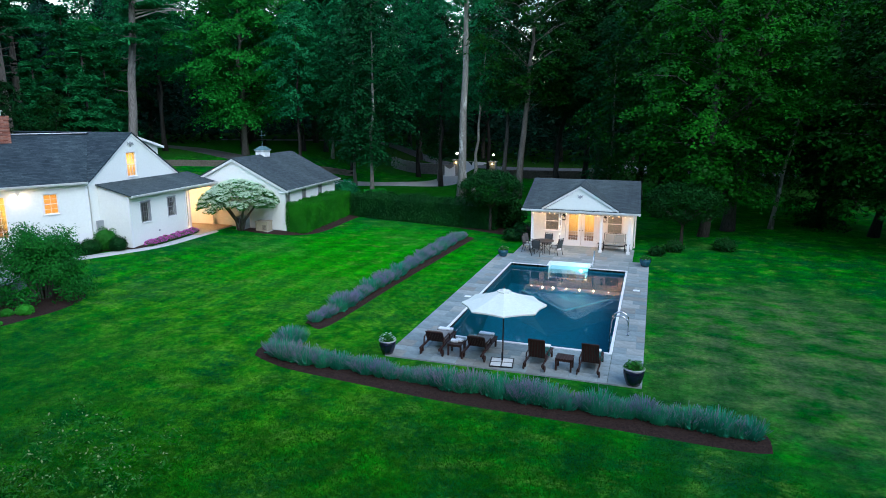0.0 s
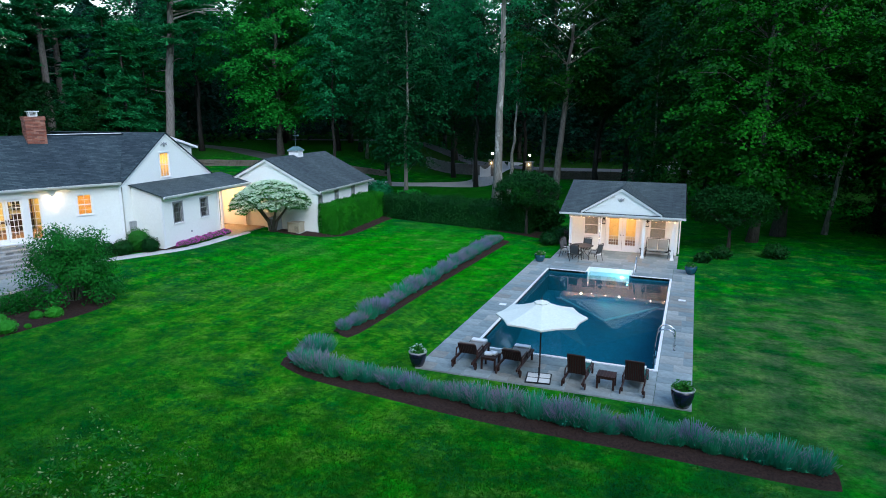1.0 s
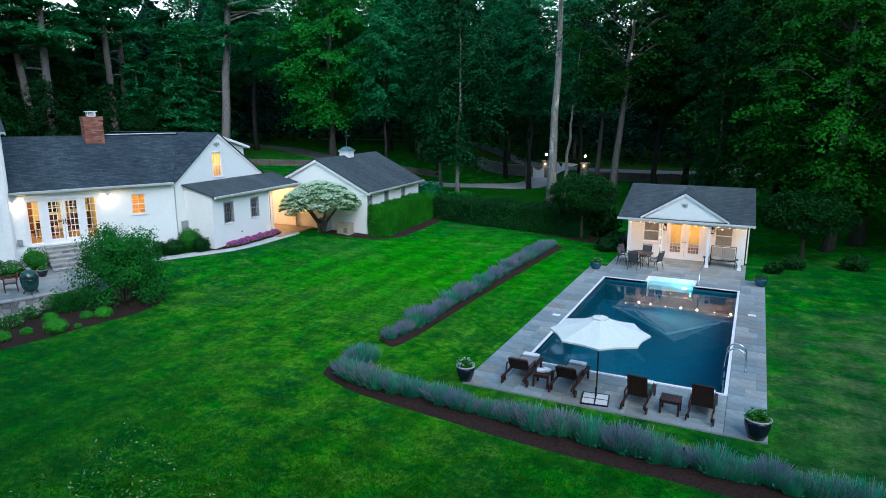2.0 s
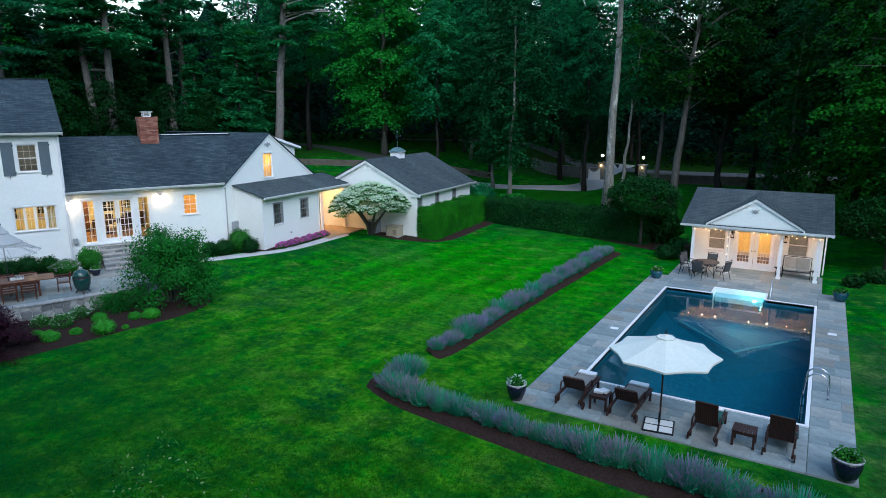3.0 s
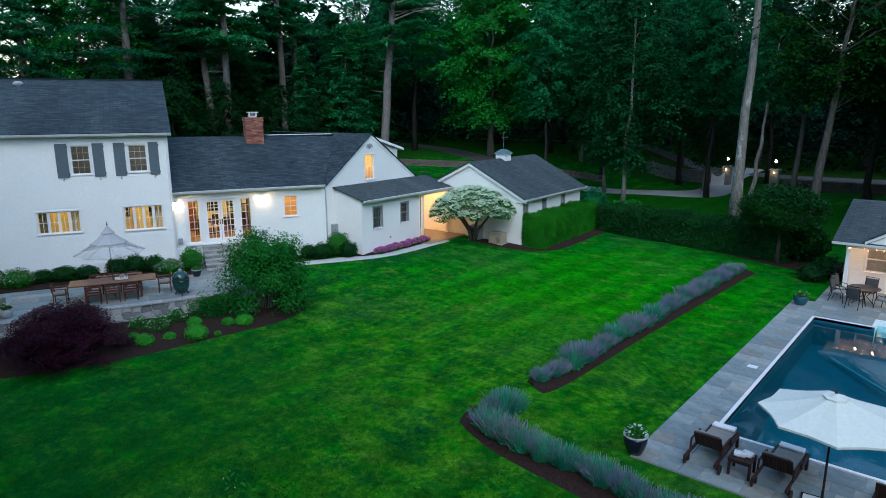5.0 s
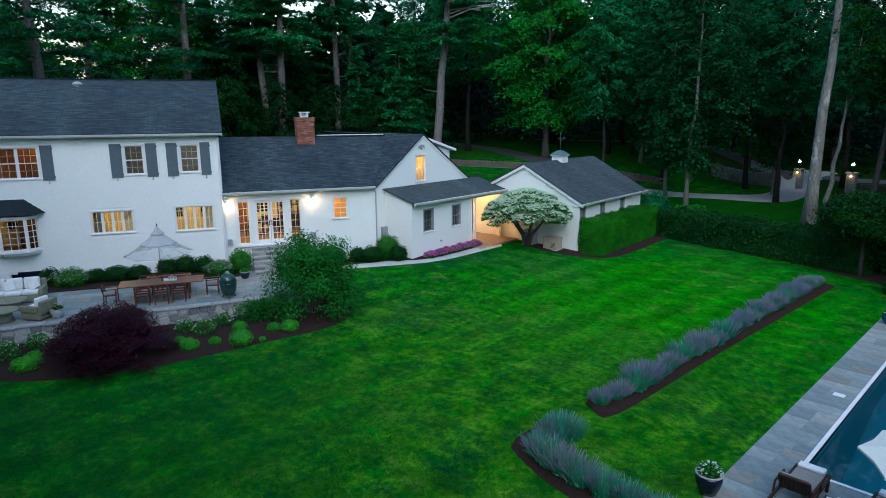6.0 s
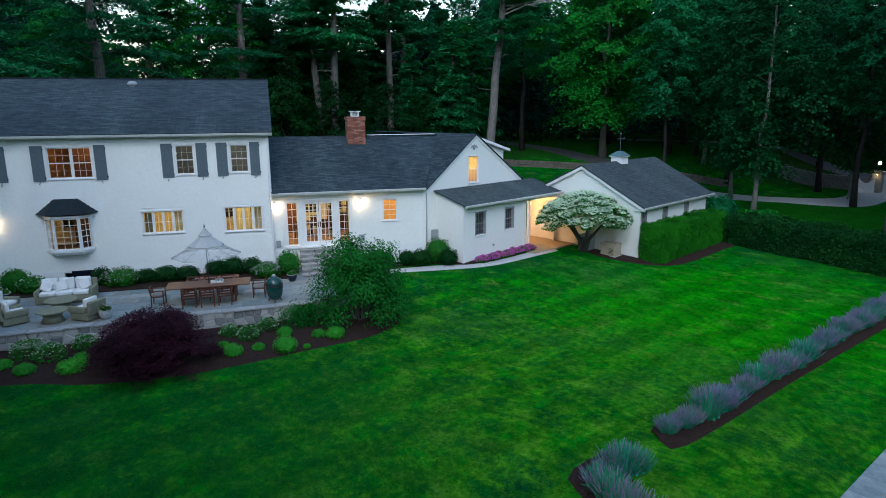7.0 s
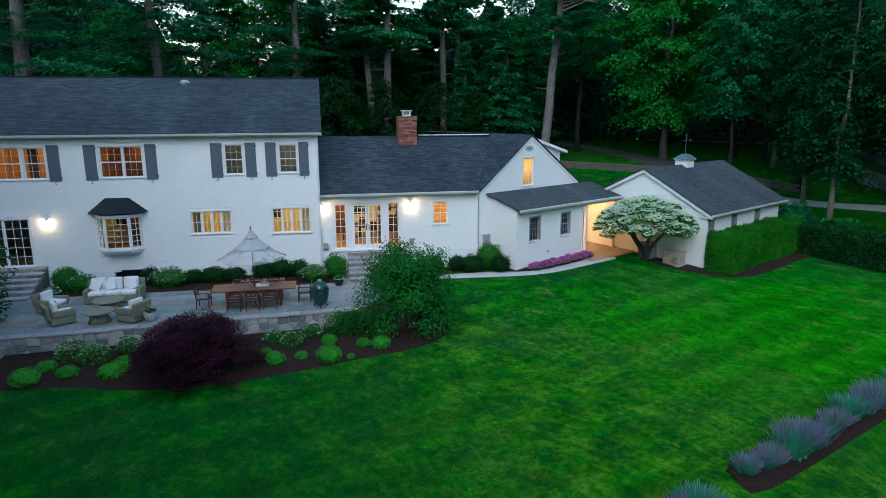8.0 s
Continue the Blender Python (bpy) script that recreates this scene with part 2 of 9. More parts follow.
GRAVEL = plain("drive_gravel", (0.40, 0.42, 0.42), 0.95, grain=25, amount=0.3, bump=0.5)
BRICKM = Mat("red_brick", (0.32, 0.13, 0.095), 0.9)
BRICKM.colour(BRICKM.ramp(BRICKM.random(True), (0.0, (0.16, 0.055, 0.04)), (0.5, (0.30, 0.11, 0.075)), (1.0, (0.38, 0.19, 0.14)))).bump(BRICKM.noise(30), 0.4, 0.01)
BRICKM = BRICKM.m
COPING = plain("white_pool_coping", (0.78, 0.79, 0.80), 0.4, grain=10, amount=0.06, bump=0.02)
LINER = plain("blue_pool_liner", (0.002, 0.120, 0.175), 0.5, grain=6, amount=0.25, bump=0.0)
LINER_PALE = plain("pale_liner_band", (0.10, 0.36, 0.40), 0.5, grain=6, amount=0.15, bump=0.0)
TEAK = wood("dark_teak", (0.014, 0.005, 0.004), (0.050, 0.016, 0.010), 7, 0.6)
TABLEWOOD = wood("warm_table_wood", (0.09, 0.036, 0.024), (0.20, 0.090, 0.060), 6, 0.5)
REDWOOD = wood("reddish_chair_wood", (0.06, 0.018, 0.010), (0.14, 0.045, 0.024), 7, 0.45)
WICKER = plain("grey_green_wicker", (0.25, 0.25, 0.17), 0.85, grain=45, amount=0.45, bump=0.8)
CUSHION = plain("off_white_cushion", (0.80, 0.79, 0.76), 0.9, grain=8, amount=0.1, bump=0.2)
CUSH_DARK = plain("charcoal_cushion", (0.055, 0.060, 0.062), 0.9, grain=8, amount=0.2, bump=0.2)
WALL_MORTAR = plain("pale_wall_mortar", (0.36, 0.37, 0.37), 0.95, grain=20, amount=0.3, bump=0.4)
SLAB = plain("pale_stand_slab", (0.66, 0.66, 0.64), 0.85, grain=9, amount=0.12, bump=0.2)
CUSH_GREY = plain("grey_cushion", (0.27, 0.285, 0.27), 0.9, grain=8, amount=0.15, bump=0.2)
CANVAS = plain("cream_canvas", (0.66, 0.69, 0.62), 0.9, grain=12, amount=0.08, bump=0.1)
PAD = plain("taupe_seat_pad", (0.24, 0.225, 0.21), 0.9, grain=10, amount=0.12, bump=0.2)
TOWEL = plain("white_towel", (0.80, 0.80, 0.80), 0.95, grain=60, amount=0.1, bump=0.5)
TEALCLOTH = plain("teal_towel", (0.015, 0.10, 0.09), 0.95, grain=60, amount=0.2, bump=0.4)
IRON = plain("black_iron", (0.018, 0.019, 0.020), 0.5, 0.6, grain=30, amount=0.3)
STEEL = plain("stainless_rail", (0.62, 0.63, 0.65), 0.16, 1.0, grain=6, amount=0.05, bump=0.0)
GLAZE_NAVY = plain("navy_glaze", (0.008, 0.012, 0.030), 0.12, grain=5, amount=0.3, bump=0.02, spec=0.6)
GLAZE_TEAL = plain("teal_glaze", (0.012, 0.085, 0.12), 0.2, grain=5, amount=0.3, bump=0.02, spec=0.6)
GLAZE_RIM = plain("grey_glaze_rim", (0.42, 0.43, 0.44), 0.3, grain=9, amount=0.2, bump=0.02)
EGG = plain("dark_green_ceramic", (0.008, 0.060, 0.050), 0.16, grain=60, amount=0.3, bump=0.15, spec=0.6)
DARKMETAL = plain("dark_grey_metal", (0.05, 0.055, 0.06), 0.45, 0.5, grain=20, amount=0.2)
GREYMETAL = plain("grey_metal_box", (0.34, 0.36, 0.38), 0.5, 0.2, grain=8, amount=0.1)
GENERATOR = plain("beige_enclosure", (0.40, 0.34, 0.25), 0.6, grain=6, amount=0.12)
COPPER = plain("verdigris_copper", (0.11, 0.20, 0.20), 0.55, 0.3, grain=12, amount=0.25)
ROOM = plain("warm_plaster", (0.72, 0.60, 0.34), 0.9, grain=2, amount=0.12, bump=0.0)
ROOM_WARM = plain("tan_plaster", (0.58, 0.34, 0.15), 0.9, grain=2, amount=0.15, bump=0.0)
CABINET = plain("cream_cabinet_paint", (0.70, 0.62, 0.42), 0.5, grain=6, amount=0.08)
ROOM_FLOOR = wood("oak_floor", (0.16, 0.08, 0.035), (0.32, 0.17, 0.08), 3, 0.4)
# the dimness of unlit rooms is put into this grey wall colour
DARK_INSIDE = plain("painted_dim_plaster", (0.20, 0.20, 0.21), 0.9, grain=2, amount=0.2, bump=0.0)
BULB = glow("warm_bulb", (1.0, 0.66, 0.30), 3.0)
BULB_WHITE = glow("white_globe", (1.0, 0.88, 0.68), 6.0)

M_GRASS = leaves("grass_blade", (0.002, 0.080, 0.002), (0.022, 0.200, 0.003), 0.8, 0.5)
M_MAPLE = leaves("maple_leaf", (0.006, 0.120, 0.017), (0.021, 0.430, 0.055), 0.55, 0.48)
M_MAPLE_B = leaves("bright_maple_leaf", (0.002, 0.046, 0.003), (0.017, 0.290, 0.008))
M_COOL = leaves("bluish_leaf", (0.005, 0.110, 0.042), (0.021, 0.370, 0.125), 0.55, 0.42)
M_MID = leaves("soft_green_leaf", (0.0015, 0.040, 0.012), (0.009, 0.150, 0.036))
# three darkened leaf copies: the wood's shade is put into their colour
M_DEEP = leaves("deep_shade_leaf", (0.001, 0.020, 0.004), (0.006, 0.080, 0.011))
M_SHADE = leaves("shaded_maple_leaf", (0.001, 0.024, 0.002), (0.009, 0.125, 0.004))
M_DIM = leaves("dim_shade_leaf", (0.001, 0.016, 0.009), (0.005, 0.062, 0.030))
M_NEEDLE = leaves("pine_needle", (0.006, 0.110, 0.042), (0.024, 0.300, 0.105), 0.6, 0.35)
M_BOX = leaves("boxwood_leaf", (0.012, 0.110, 0.012), (0.040, 0.270, 0.030), 0.5, 0.15)
M_MOUND = leaves("moss_green_leaf", (0.020, 0.220, 0.018), (0.075, 0.430, 0.055), 0.6, 0.15)
M_HEDGE = leaves("hedge_leaf", (0.006, 0.110, 0.008), (0.034, 0.360, 0.016), 0.5, 0.15, 0.9)
M_LILAC = leaves("lilac_leaf", (0.004, 0.084, 0.013), (0.021, 0.280, 0.038), 0.5, 0.3, 1.4)
M_DARKHEDGE = leaves("laurel_leaf", (0.003, 0.038, 0.009), (0.013, 0.110, 0.018), 0.5, 0.15, 0.8)
M_PURPLE = leaves("purple_maple_leaf", (0.015, 0.004, 0.011), (0.075, 0.017, 0.044), 0.5, 0.15)
M_SAGE = leaves("sage_leaf", (0.012, 0.230, 0.130), (0.060, 0.480, 0.300), 0.7, 0.2)
M_LAV = leaves("lavender_flower", (0.22, 0.19, 0.34), (0.44, 0.37, 0.60), 0.8, 0.3)
M_PALEWEED = leaves("pale_weed_flower", (0.20, 0.30, 0.10), (0.42, 0.52, 0.24), 0.8, 0.3)
M_PETAL = leaves("white_petal", (0.62, 0.78, 0.60), (0.83, 0.91, 0.79), 0.7, 0.3)
M_PALEFLOWER = leaves("pale_pink_flower", (0.32, 0.27, 0.27), (0.55, 0.48, 0.46), 0.8, 0.2)
M_MAGENTA = leaves("magenta_flower", (0.50, 0.06, 0.40), (0.85, 0.22, 0.70), 0.7, 0.2)
BARK = bark_material("grey_bark", (0.03, 0.027, 0.024), (0.10, 0.094, 0.084))
BARK_PINE = bark_material("pine_bark", (0.07, 0.06, 0.055), (0.21, 0.19, 0.175))
# grey bark darkened: the shade on the background trunks is in its colour
BARK_DARK = bark_material("shade_dark_bark", (0.012, 0.011, 0.010), (0.045, 0.042, 0.038))
BARK_MID = bark_material("brown_grey_bark", (0.05, 0.045, 0.04), (0.15, 0.14, 0.125))
BARK_DEAD = bark_material("weathered_bough", (0.16, 0.15, 0.14), (0.34, 0.33, 0.31))
BARK_PALE = bark_material("pale_bark", (0.09, 0.085, 0.075), (0.26, 0.25, 0.22), (0.42, 0.42, 0.38))


def glass_material():
    m = Mat("window_glass", (0.9, 0.95, 0.95), 0.02)
    gl = m.node("ShaderNodeBsdfGlossy", Roughness=0.02)
    tr = m.node("ShaderNodeBsdfTransparent")
    fr = m.node("ShaderNodeLayerWeight", Blend=0.5)
    pw = m.t.nodes.new("ShaderNodeMath")
    pw.operation = 'POWER'
    pw.inputs[1].default_value = 4.0
    m.link(fr.outputs["Facing"], pw.inputs[0])
    ad = m.t.nodes.new("ShaderNodeMath")
    ad.operation = 'MULTIPLY_ADD'
    ad.inputs[1].default_value, ad.inputs[2].default_value = 0.9, 0.03
    m.link(pw.outputs[0], ad.inputs[0])
    mx = m.t.nodes.new("ShaderNodeMixShader")
    m.link(ad.outputs[0], mx.inputs[0])
    m.link(tr.outputs[0], mx.inputs[1])
    m.link(gl.outputs[0], mx.inputs[2])
    m.link(mx.outputs[0], m.t.nodes["Material Output"].inputs[0])
    return m.m


def water_material():
    """Clear tinted water: see-through, with a gloss that grows towards grazing views and a faint ripple."""
    m = Mat("pool_water", (0.2, 0.6, 0.7), 0.03)
    gl = m.node("ShaderNodeBsdfGlossy", Roughness=0.015)
    tr = m.node("ShaderNodeBsdfTransparent", Color=(0.42, 0.88, 0.94, 1))
    fr = m.node("ShaderNodeFresnel", IOR=1.33)
    bp = m.node("ShaderNodeBump", Strength=0.05, Distance=0.05)
    m.link(m.noise(1.6, 3, 0.5), bp.inputs["Height"])
    m.link(bp.outputs[0], gl.inputs["Normal"])
    m.link(bp.outputs[0], fr.inputs["Normal"])
    mx = m.t.nodes.new("ShaderNodeMixShader")
    m.link(fr.outputs[0], mx.inputs[0])
    m.link(tr.outputs[0], mx.inputs[1])
    m.link(gl.outputs[0], mx.inputs[2])
    m.link(mx.outputs[0], m.t.nodes["Material Output"].inputs[0])
    return m.m


def shade_cloth():
    """Drawn amber roller shade that lets the lamp behind it through."""
    m = Mat("amber_shade", (0.80, 0.55, 0.20), 0.9)
    tr = m.node("ShaderNodeBsdfTranslucent")
    m.link(m.ramp(m.noise(3.0, 2, 0.5, stretch=(6, 1, 0.4)), (0.3, (0.80, 0.62, 0.30)), (0.7, (0.92, 0.76, 0.42))), tr.inputs[0])
    m.link(tr.outputs[0], m.t.nodes["Material Output"].inputs[0])
    return m.m


def sheer_cloth():
    """Thin open-weave cloth through which the wall behind shows."""
    m = Mat("sheer_grey_cloth", (0.50, 0.50, 0.49), 0.9)
    tr = m.node("ShaderNodeBsdfTransparent")
    mx = m.node("ShaderNodeMixShader", Fac=0.30)
    m.link(tr.outputs[0], mx.inputs[1])
    m.link(m.b.outputs[0], mx.inputs[2])
    m.link(mx.outputs[0], m.t.nodes["Material Output"].inputs[0])
    return m.m


SHEER = sheer_cloth()
AMBER_SHADE = shade_cloth()
GLASS = glass_material()
WATER = water_material()

# ---- building helpers ----
RNG = random.Random(7)
NPR = np.random.default_rng(11)


def thing(name, m, label, category, group="", kind=""):
    ob = new(name)
    ob.empty_display_size = 0.2
    ob.matrix_world = m
    return tagged(ob, label, category, group, kind)


def mesh_of(name, bm, material, smooth=False):
    me = bpy.data.meshes.new(name)
    bmesh.ops.recalc_face_normals(bm, faces=bm.faces[:])
    bm.to_mesh(me)
    bm.free()
    if smooth:
        me.shade_smooth()
    for m in (material if isinstance(material, (list, tuple)) else [material]):
        me.materials.append(m)
    return me


def part(name, bm, material, parent, label="", smooth=False):
    ob = new(name, mesh_of(name, bm, material, smooth))
    ob.parent = parent
    return tagged(ob, label)


def solid(name, bm, material, label, category="", group="", kind="", m=None, smooth=False):
    """A thing of one mesh."""
    ob = new(name, mesh_of(name, bm, material, smooth))
    if m is not None:
        ob.matrix_world = m
    return tagged(ob, label, category, group, kind)


def arrays(name, verts, faces, material, uv=None):
    me = bpy.data.meshes.new(name)
    me.from_pydata(verts, [], faces)
    for m in (material if isinstance(material, (list, tuple)) else [material]):
        me.materials.append(m)
    return me


def quads(name, v, material):
    """A mesh of loose quads or triangles from an (n, 4, 3) or (n, 3, 3) array."""
    v = np.asarray(v, dtype=np.float32)
    n, c = v.shape[:2]
    me = bpy.data.meshes.new(name)
    me.vertices.add(c * n)
    me.vertices.foreach_set("co", v.reshape(-1))
    me.loops.add(c * n)
    me.loops.foreach_set("vertex_index", np.arange(c * n, dtype=np.int32))
    me.polygons.add(n)
    me.polygons.foreach_set("loop_start", np.arange(0, c * n, c, dtype=np.int32))
    me.update(calc_edges=True)
    me.materials.append(material)
    return me


def box(bm, x0, y0, z0, x1, y1, z1, m=None):
    vs = [bm.verts.new(p) for p in ((x0, y0, z0), (x1, y0, z0), (x1, y1, z0), (x0, y1, z0), (x0, y0, z1), (x1, y0, z1), (x1, y1, z1), (x0, y1, z1))]
    for f in ((3, 2, 1, 0), (4, 5, 6, 7), (0, 1, 5, 4), (1, 2, 6, 5), (2, 3, 7, 6), (3, 0, 4, 7)):
        bm.faces.new([vs[i] for i in f])
    if m is not None:
        bmesh.ops.transform(bm, matrix=m, verts=vs)
    return vs


def prism(bm, pts, d):
    """A polygon (3D points) pushed along d into a solid."""
    a = [bm.verts.new(p) for p in pts]
    b = [bm.verts.new(Vector(p) + Vector(d)) for p in pts]
    bm.faces.new(a)
    bm.faces.new(b[::-1])
    for i in range(len(a)):
        j = (i + 1) % len(a)
        bm.faces.new((a[i], b[i], b[j], a[j]))


def tube(bm, pts, radii, sides=8, cap=True):
    """A round tube through points, with a radius at each."""
    rings = []
    pts = [Vector(p) for p in pts]
    for i, p in enumerate(pts):
        d = (pts[min(i + 1, len(pts) - 1)] - pts[max(i - 1, 0)]).normalized()
        a = d.orthogonal().normalized() if i == 0 else (ref - d * ref.dot(d)).normalized()
        ref = a
        b = d.cross(a)
        r = radii[i] if isinstance(radii, (list, tuple)) else radii
        rings.append([bm.verts.new(p + (a * math.cos(k * math.tau / sides) + b * math.sin(k * math.tau / sides)) * r) for k in range(sides)])
    for u, v in zip(rings, rings[1:]):
        for k in range(sides):
            bm.faces.new((u[k], u[(k + 1) % sides], v[(k + 1) % sides], v[k]))
    if cap:
        bm.faces.new(rings[0][::-1])
        bm.faces.new(rings[-1])


def lathe(bm, profile, sides=20, at=(0, 0, 0)):
    """A turned shape from (radius, height) pairs."""
    rings = [[bm.verts.new((at[0] + r * math.cos(k * math.tau / sides), at[1] + r * math.sin(k * math.tau / sides), at[2] + z)) for k in range(sides)] for r, z in profile]
    for u, v in zip(rings, rings[1:]):
        for k in range(sides):
            bm.faces.new((u[k], u[(k + 1) % sides], v[(k + 1) % sides], v[k]))
    bm.faces.new(rings[0][::-1])
    bm.faces.new(rings[-1])


def cushion(bm, x0, y0, z0, x1, y1, z1, r=0.05, m=None):
    """A soft box."""
    vs = box(bm, x0, y0, z0, x1, y1, z1)
    es = list({e for v in vs for e in v.link_edges})
    out = bmesh.ops.bevel(bm, geom=es, offset=r, segments=3, affect='EDGES', profile=0.6)
    if m is not None:
        bmesh.ops.transform(bm, matrix=m, verts=list({v for f in out["faces"] for v in f.verts}))


def smooth01(x):
    x = max(0.0, min(1.0, x))
    return x * x * (3 - 2 * x)


def ground_z(x, y):
    """The lawn's height."""
    z = -0.03
    z -= 0.14 * smooth01((-y - 2.2) / 2.5) * smooth01((18 - abs(x)) / 6)
    z -= 0.17 * smooth01((-x - 8) / 6) * (1 - smooth01((y - 0) / 5))
    z += 0.32 * smooth01((-x - 14) / 7) * smooth01((y - 1) / 8)
    z += 3.4 * smooth01((0.75 * y - 0.66 * x - 38) / 28) * smooth01((-x - 21) / 14)   # the bank behind the houses
    z += 0.05 * math.sin(x * 0.21 + 1) * math.sin(y * 0.17) * smooth01((math.hypot(x - 3, y - 6) - 13) / 8)
    return z


POSE_H = pose(-23.73, 6.6, 0, 0, 0, 65)
POSE_W = pose(-23.73, 6.6, 0, 0, 0, 94)


def at_h(u, v, z=0.0):
    """World place from the main house's own axes: along its front, out from it."""
    return POSE_H @ Vector((u, -v, z))


def at_w(u, v, z=0.0):
    return POSE_W @ Vector((u, -v, z))


def openings_wall(bm, x0, x1, z0, z1, y0, y1, holes):
    """A wall from y0 (outside) to y1 with rectangular holes (x0, x1, z0, z1)."""
    xs = sorted({x0, x1, *(v for h in holes for v in h[:2] if x0 < v < x1)})
    for a, b in zip(xs, xs[1:]):
        mid = (a + b) / 2
        cuts = sorted((h[2], h[3]) for h in holes if h[0] < mid < h[1])
        low = z0
        for c, d in cuts:
            if c > low:
                box(bm, a, y0, low, b, y1, c)
            low = max(low, d)
        if low < z1:
            box(bm, a, y0, low, b, y1, z1)


def clapboards(bm, x0, x1, z0, z1, y, holes=(), step=0.115, span=None, lap=0.026):
    """Lapped boards on a wall that faces -y; span(z) narrows a gable."""
    n = max(1, round((z1 - z0) / step))
    h = (z1 - z0) / n
    for i in range(n):
        a, b = z0 + i * h, z0 + (i + 1) * h
        la, ra = span(a) if span else (x0, x1)
        lb, rb = span(b) if span else (x0, x1)
        if ra - la < 0.05:
            continue
        cuts = sorted((p[0], p[1]) for p in holes if p[2] < b - 0.02 and p[3] > a + 0.02)
        runs, cur = [], la
        for c, d in cuts:
            if c > cur:
                runs.append((cur, c))
            cur = max(cur, d)
        if cur < ra:
            runs.append((cur, ra))
        for p, q in runs:
            pt, qt = max(p, lb) if p == la else p, min(q, rb) if q == ra else q
            if qt - pt < 0.01:
                pt = qt = (pt + qt) / 2
                qt += 0.005
            j = RNG.uniform(-0.0015, 0.0015)
            # the butt stands proud; a shadow gap stays under the board above
            g = b - lap * 0.35
            v = [bm.verts.new(c) for c in ((p, y - 0.008 - lap + j, a), (q, y - 0.008 - lap + j, a), (qt, y - 0.012, g), (pt, y - 0.012, g), (p, y, a), (q, y, a), (qt, y - 0.003, g), (pt, y - 0.003, g), (qt, y - 0.003, b), (pt, y - 0.003, b))]
            bm.faces.new(v[:4])
            bm.faces.new((v[4], v[5], v[1], v[0]))
            bm.faces.new((v[3], v[2], v[6], v[7]))
            bm.faces.new((v[7], v[6], v[8], v[9]))


def roof_slab(name, corners, thick, material, parent, label=""):
    """A roof plane from four corners (eave left, eave right, ridge right, ridge left), with shingle courses along the eave."""
    c = [Vector(p) for p in corners]
    n = (c[1] - c[0]).cross(c[3] - c[0]).normalized()
    if n.z < 0:
        n = -n
    bm = bmesh.new()
    uv = bm.loops.layers.uv.new("UVMap")
    top = [bm.verts.new(p + n * thick) for p in c]
    low = [bm.verts.new(p) for p in c]
    ax = (c[1] - c[0]).normalized()
    ay = n.cross(ax)
    if len(c) == 3:
        faces = [top, low[::-1]]
    else:
        faces = [top, low[::-1]]
    for i in range(len(c)):
        j = (i + 1) % len(c)
        faces.append([top[i], low[i], low[j], top[j]])
    for f in faces:
        fc = bm.faces.new(f)
        for lp in fc.loops:
            d = lp.vert.co - c[0]
            lp[uv].uv = (d.dot(ax), d.dot(ay))
    return part(name, bm, material, parent, label)


def leaf_quads(centres, size, flat=0.5, jitter=0.4, aspect=1.5, face=None, tri=False):
    """A leaf (a folded-over kite) at each centre; flat: how level the blades lie."""
    n = len(centres)
    nrm = NPR.normal(size=(n, 3))
    if face is None:
        nrm[:, 2] = np.abs(nrm[:, 2]) + flat * 3
    else:
        nrm = nrm * 0.45 + face
    nrm /= np.linalg.norm(nrm, axis=1, keepdims=True)
    t = np.cross(nrm, NPR.normal(size=(n, 3)))
    t /= np.linalg.norm(t, axis=1, keepdims=True)
    b = np.cross(nrm, t)
    s = size * (1 + jitter * NPR.uniform(-1, 1, (n, 1)))
    c = np.asarray(centres)
    if tri:
        return np.stack([c - t * s * aspect * 0.6, c + t * s * aspect * 0.4 - b * s * 0.5, c + t * s * aspect * 0.4 + b * s * 0.5], axis=1)
    return np.stack([c - t * s * aspect * 0.5, c - b * s * 0.45 + t * s * 0.05, c + t * s * aspect * 0.5, c + b * s * 0.45 + t * s * 0.05], axis=1)


def ball_points(n, rx, ry, rz, shell=0.35, bumps=0.12, seed=0, low=-1.0):
    """Points near the surface of an uneven ellipsoid."""
    r = np.random.default_rng(seed + 100)
    d = r.normal(size=(n * 2, 3))
    d /= np.linalg.norm(d, axis=1, keepdims=True)
    d = d[d[:, 2] > low][:n]
    k = 1 - shell * r.uniform(0, 1, (len(d), 1)) ** 2
    ph = r.uniform(0, 6, 6)
    w = 1 + bumps * (np.sin(d[:, :1] * 5 + ph[0]) * np.sin(d[:, 1:2] * 5 + ph[1]) + np.sin(d[:, 2:] * 6 + ph[2]) * np.sin(d[:, :1] * 7 + ph[3]))
    return d * k * w * np.array([rx, ry, rz])


def blob(bm, rx, ry, rz, at=(0, 0, 0), seg=14, rings=8, rough=0.0, seed=0):
    """An uneven closed ball."""
    r = random.Random(seed)
    rows = [[bm.verts.new((at[0], at[1], at[2] - rz))]]
    for i in range(1, rings):
        a = -math.pi / 2 + math.pi * i / rings
        rows.append([])
        for k in range(seg):
            q = 1 + rough * r.uniform(-1, 1)
            rows[-1].append(bm.verts.new((at[0] + rx * q * math.cos(a) * math.cos(k * math.tau / seg), at[1] + ry * q * math.cos(a) * math.sin(k * math.tau / seg), at[2] + rz * q * math.sin(a))))
    rows.append([bm.verts.new((at[0], at[1], at[2] + rz))])
    for k in range(seg):
        j = (k + 1) % seg
        bm.faces.new((rows[0][0], rows[1][j], rows[1][k]))
        bm.faces.new((rows[-1][0], rows[-2][k], rows[-2][j]))
        for u, v in zip(rows[1:-2], rows[2:-1]):
            bm.faces.new((u[k], u[j], v[j], v[k]))

# ---- ground ----
POOL = (0.0, 6.1, 0.0, 12.19)
BAY = (2.05, 4.15, 12.19, 13.15)


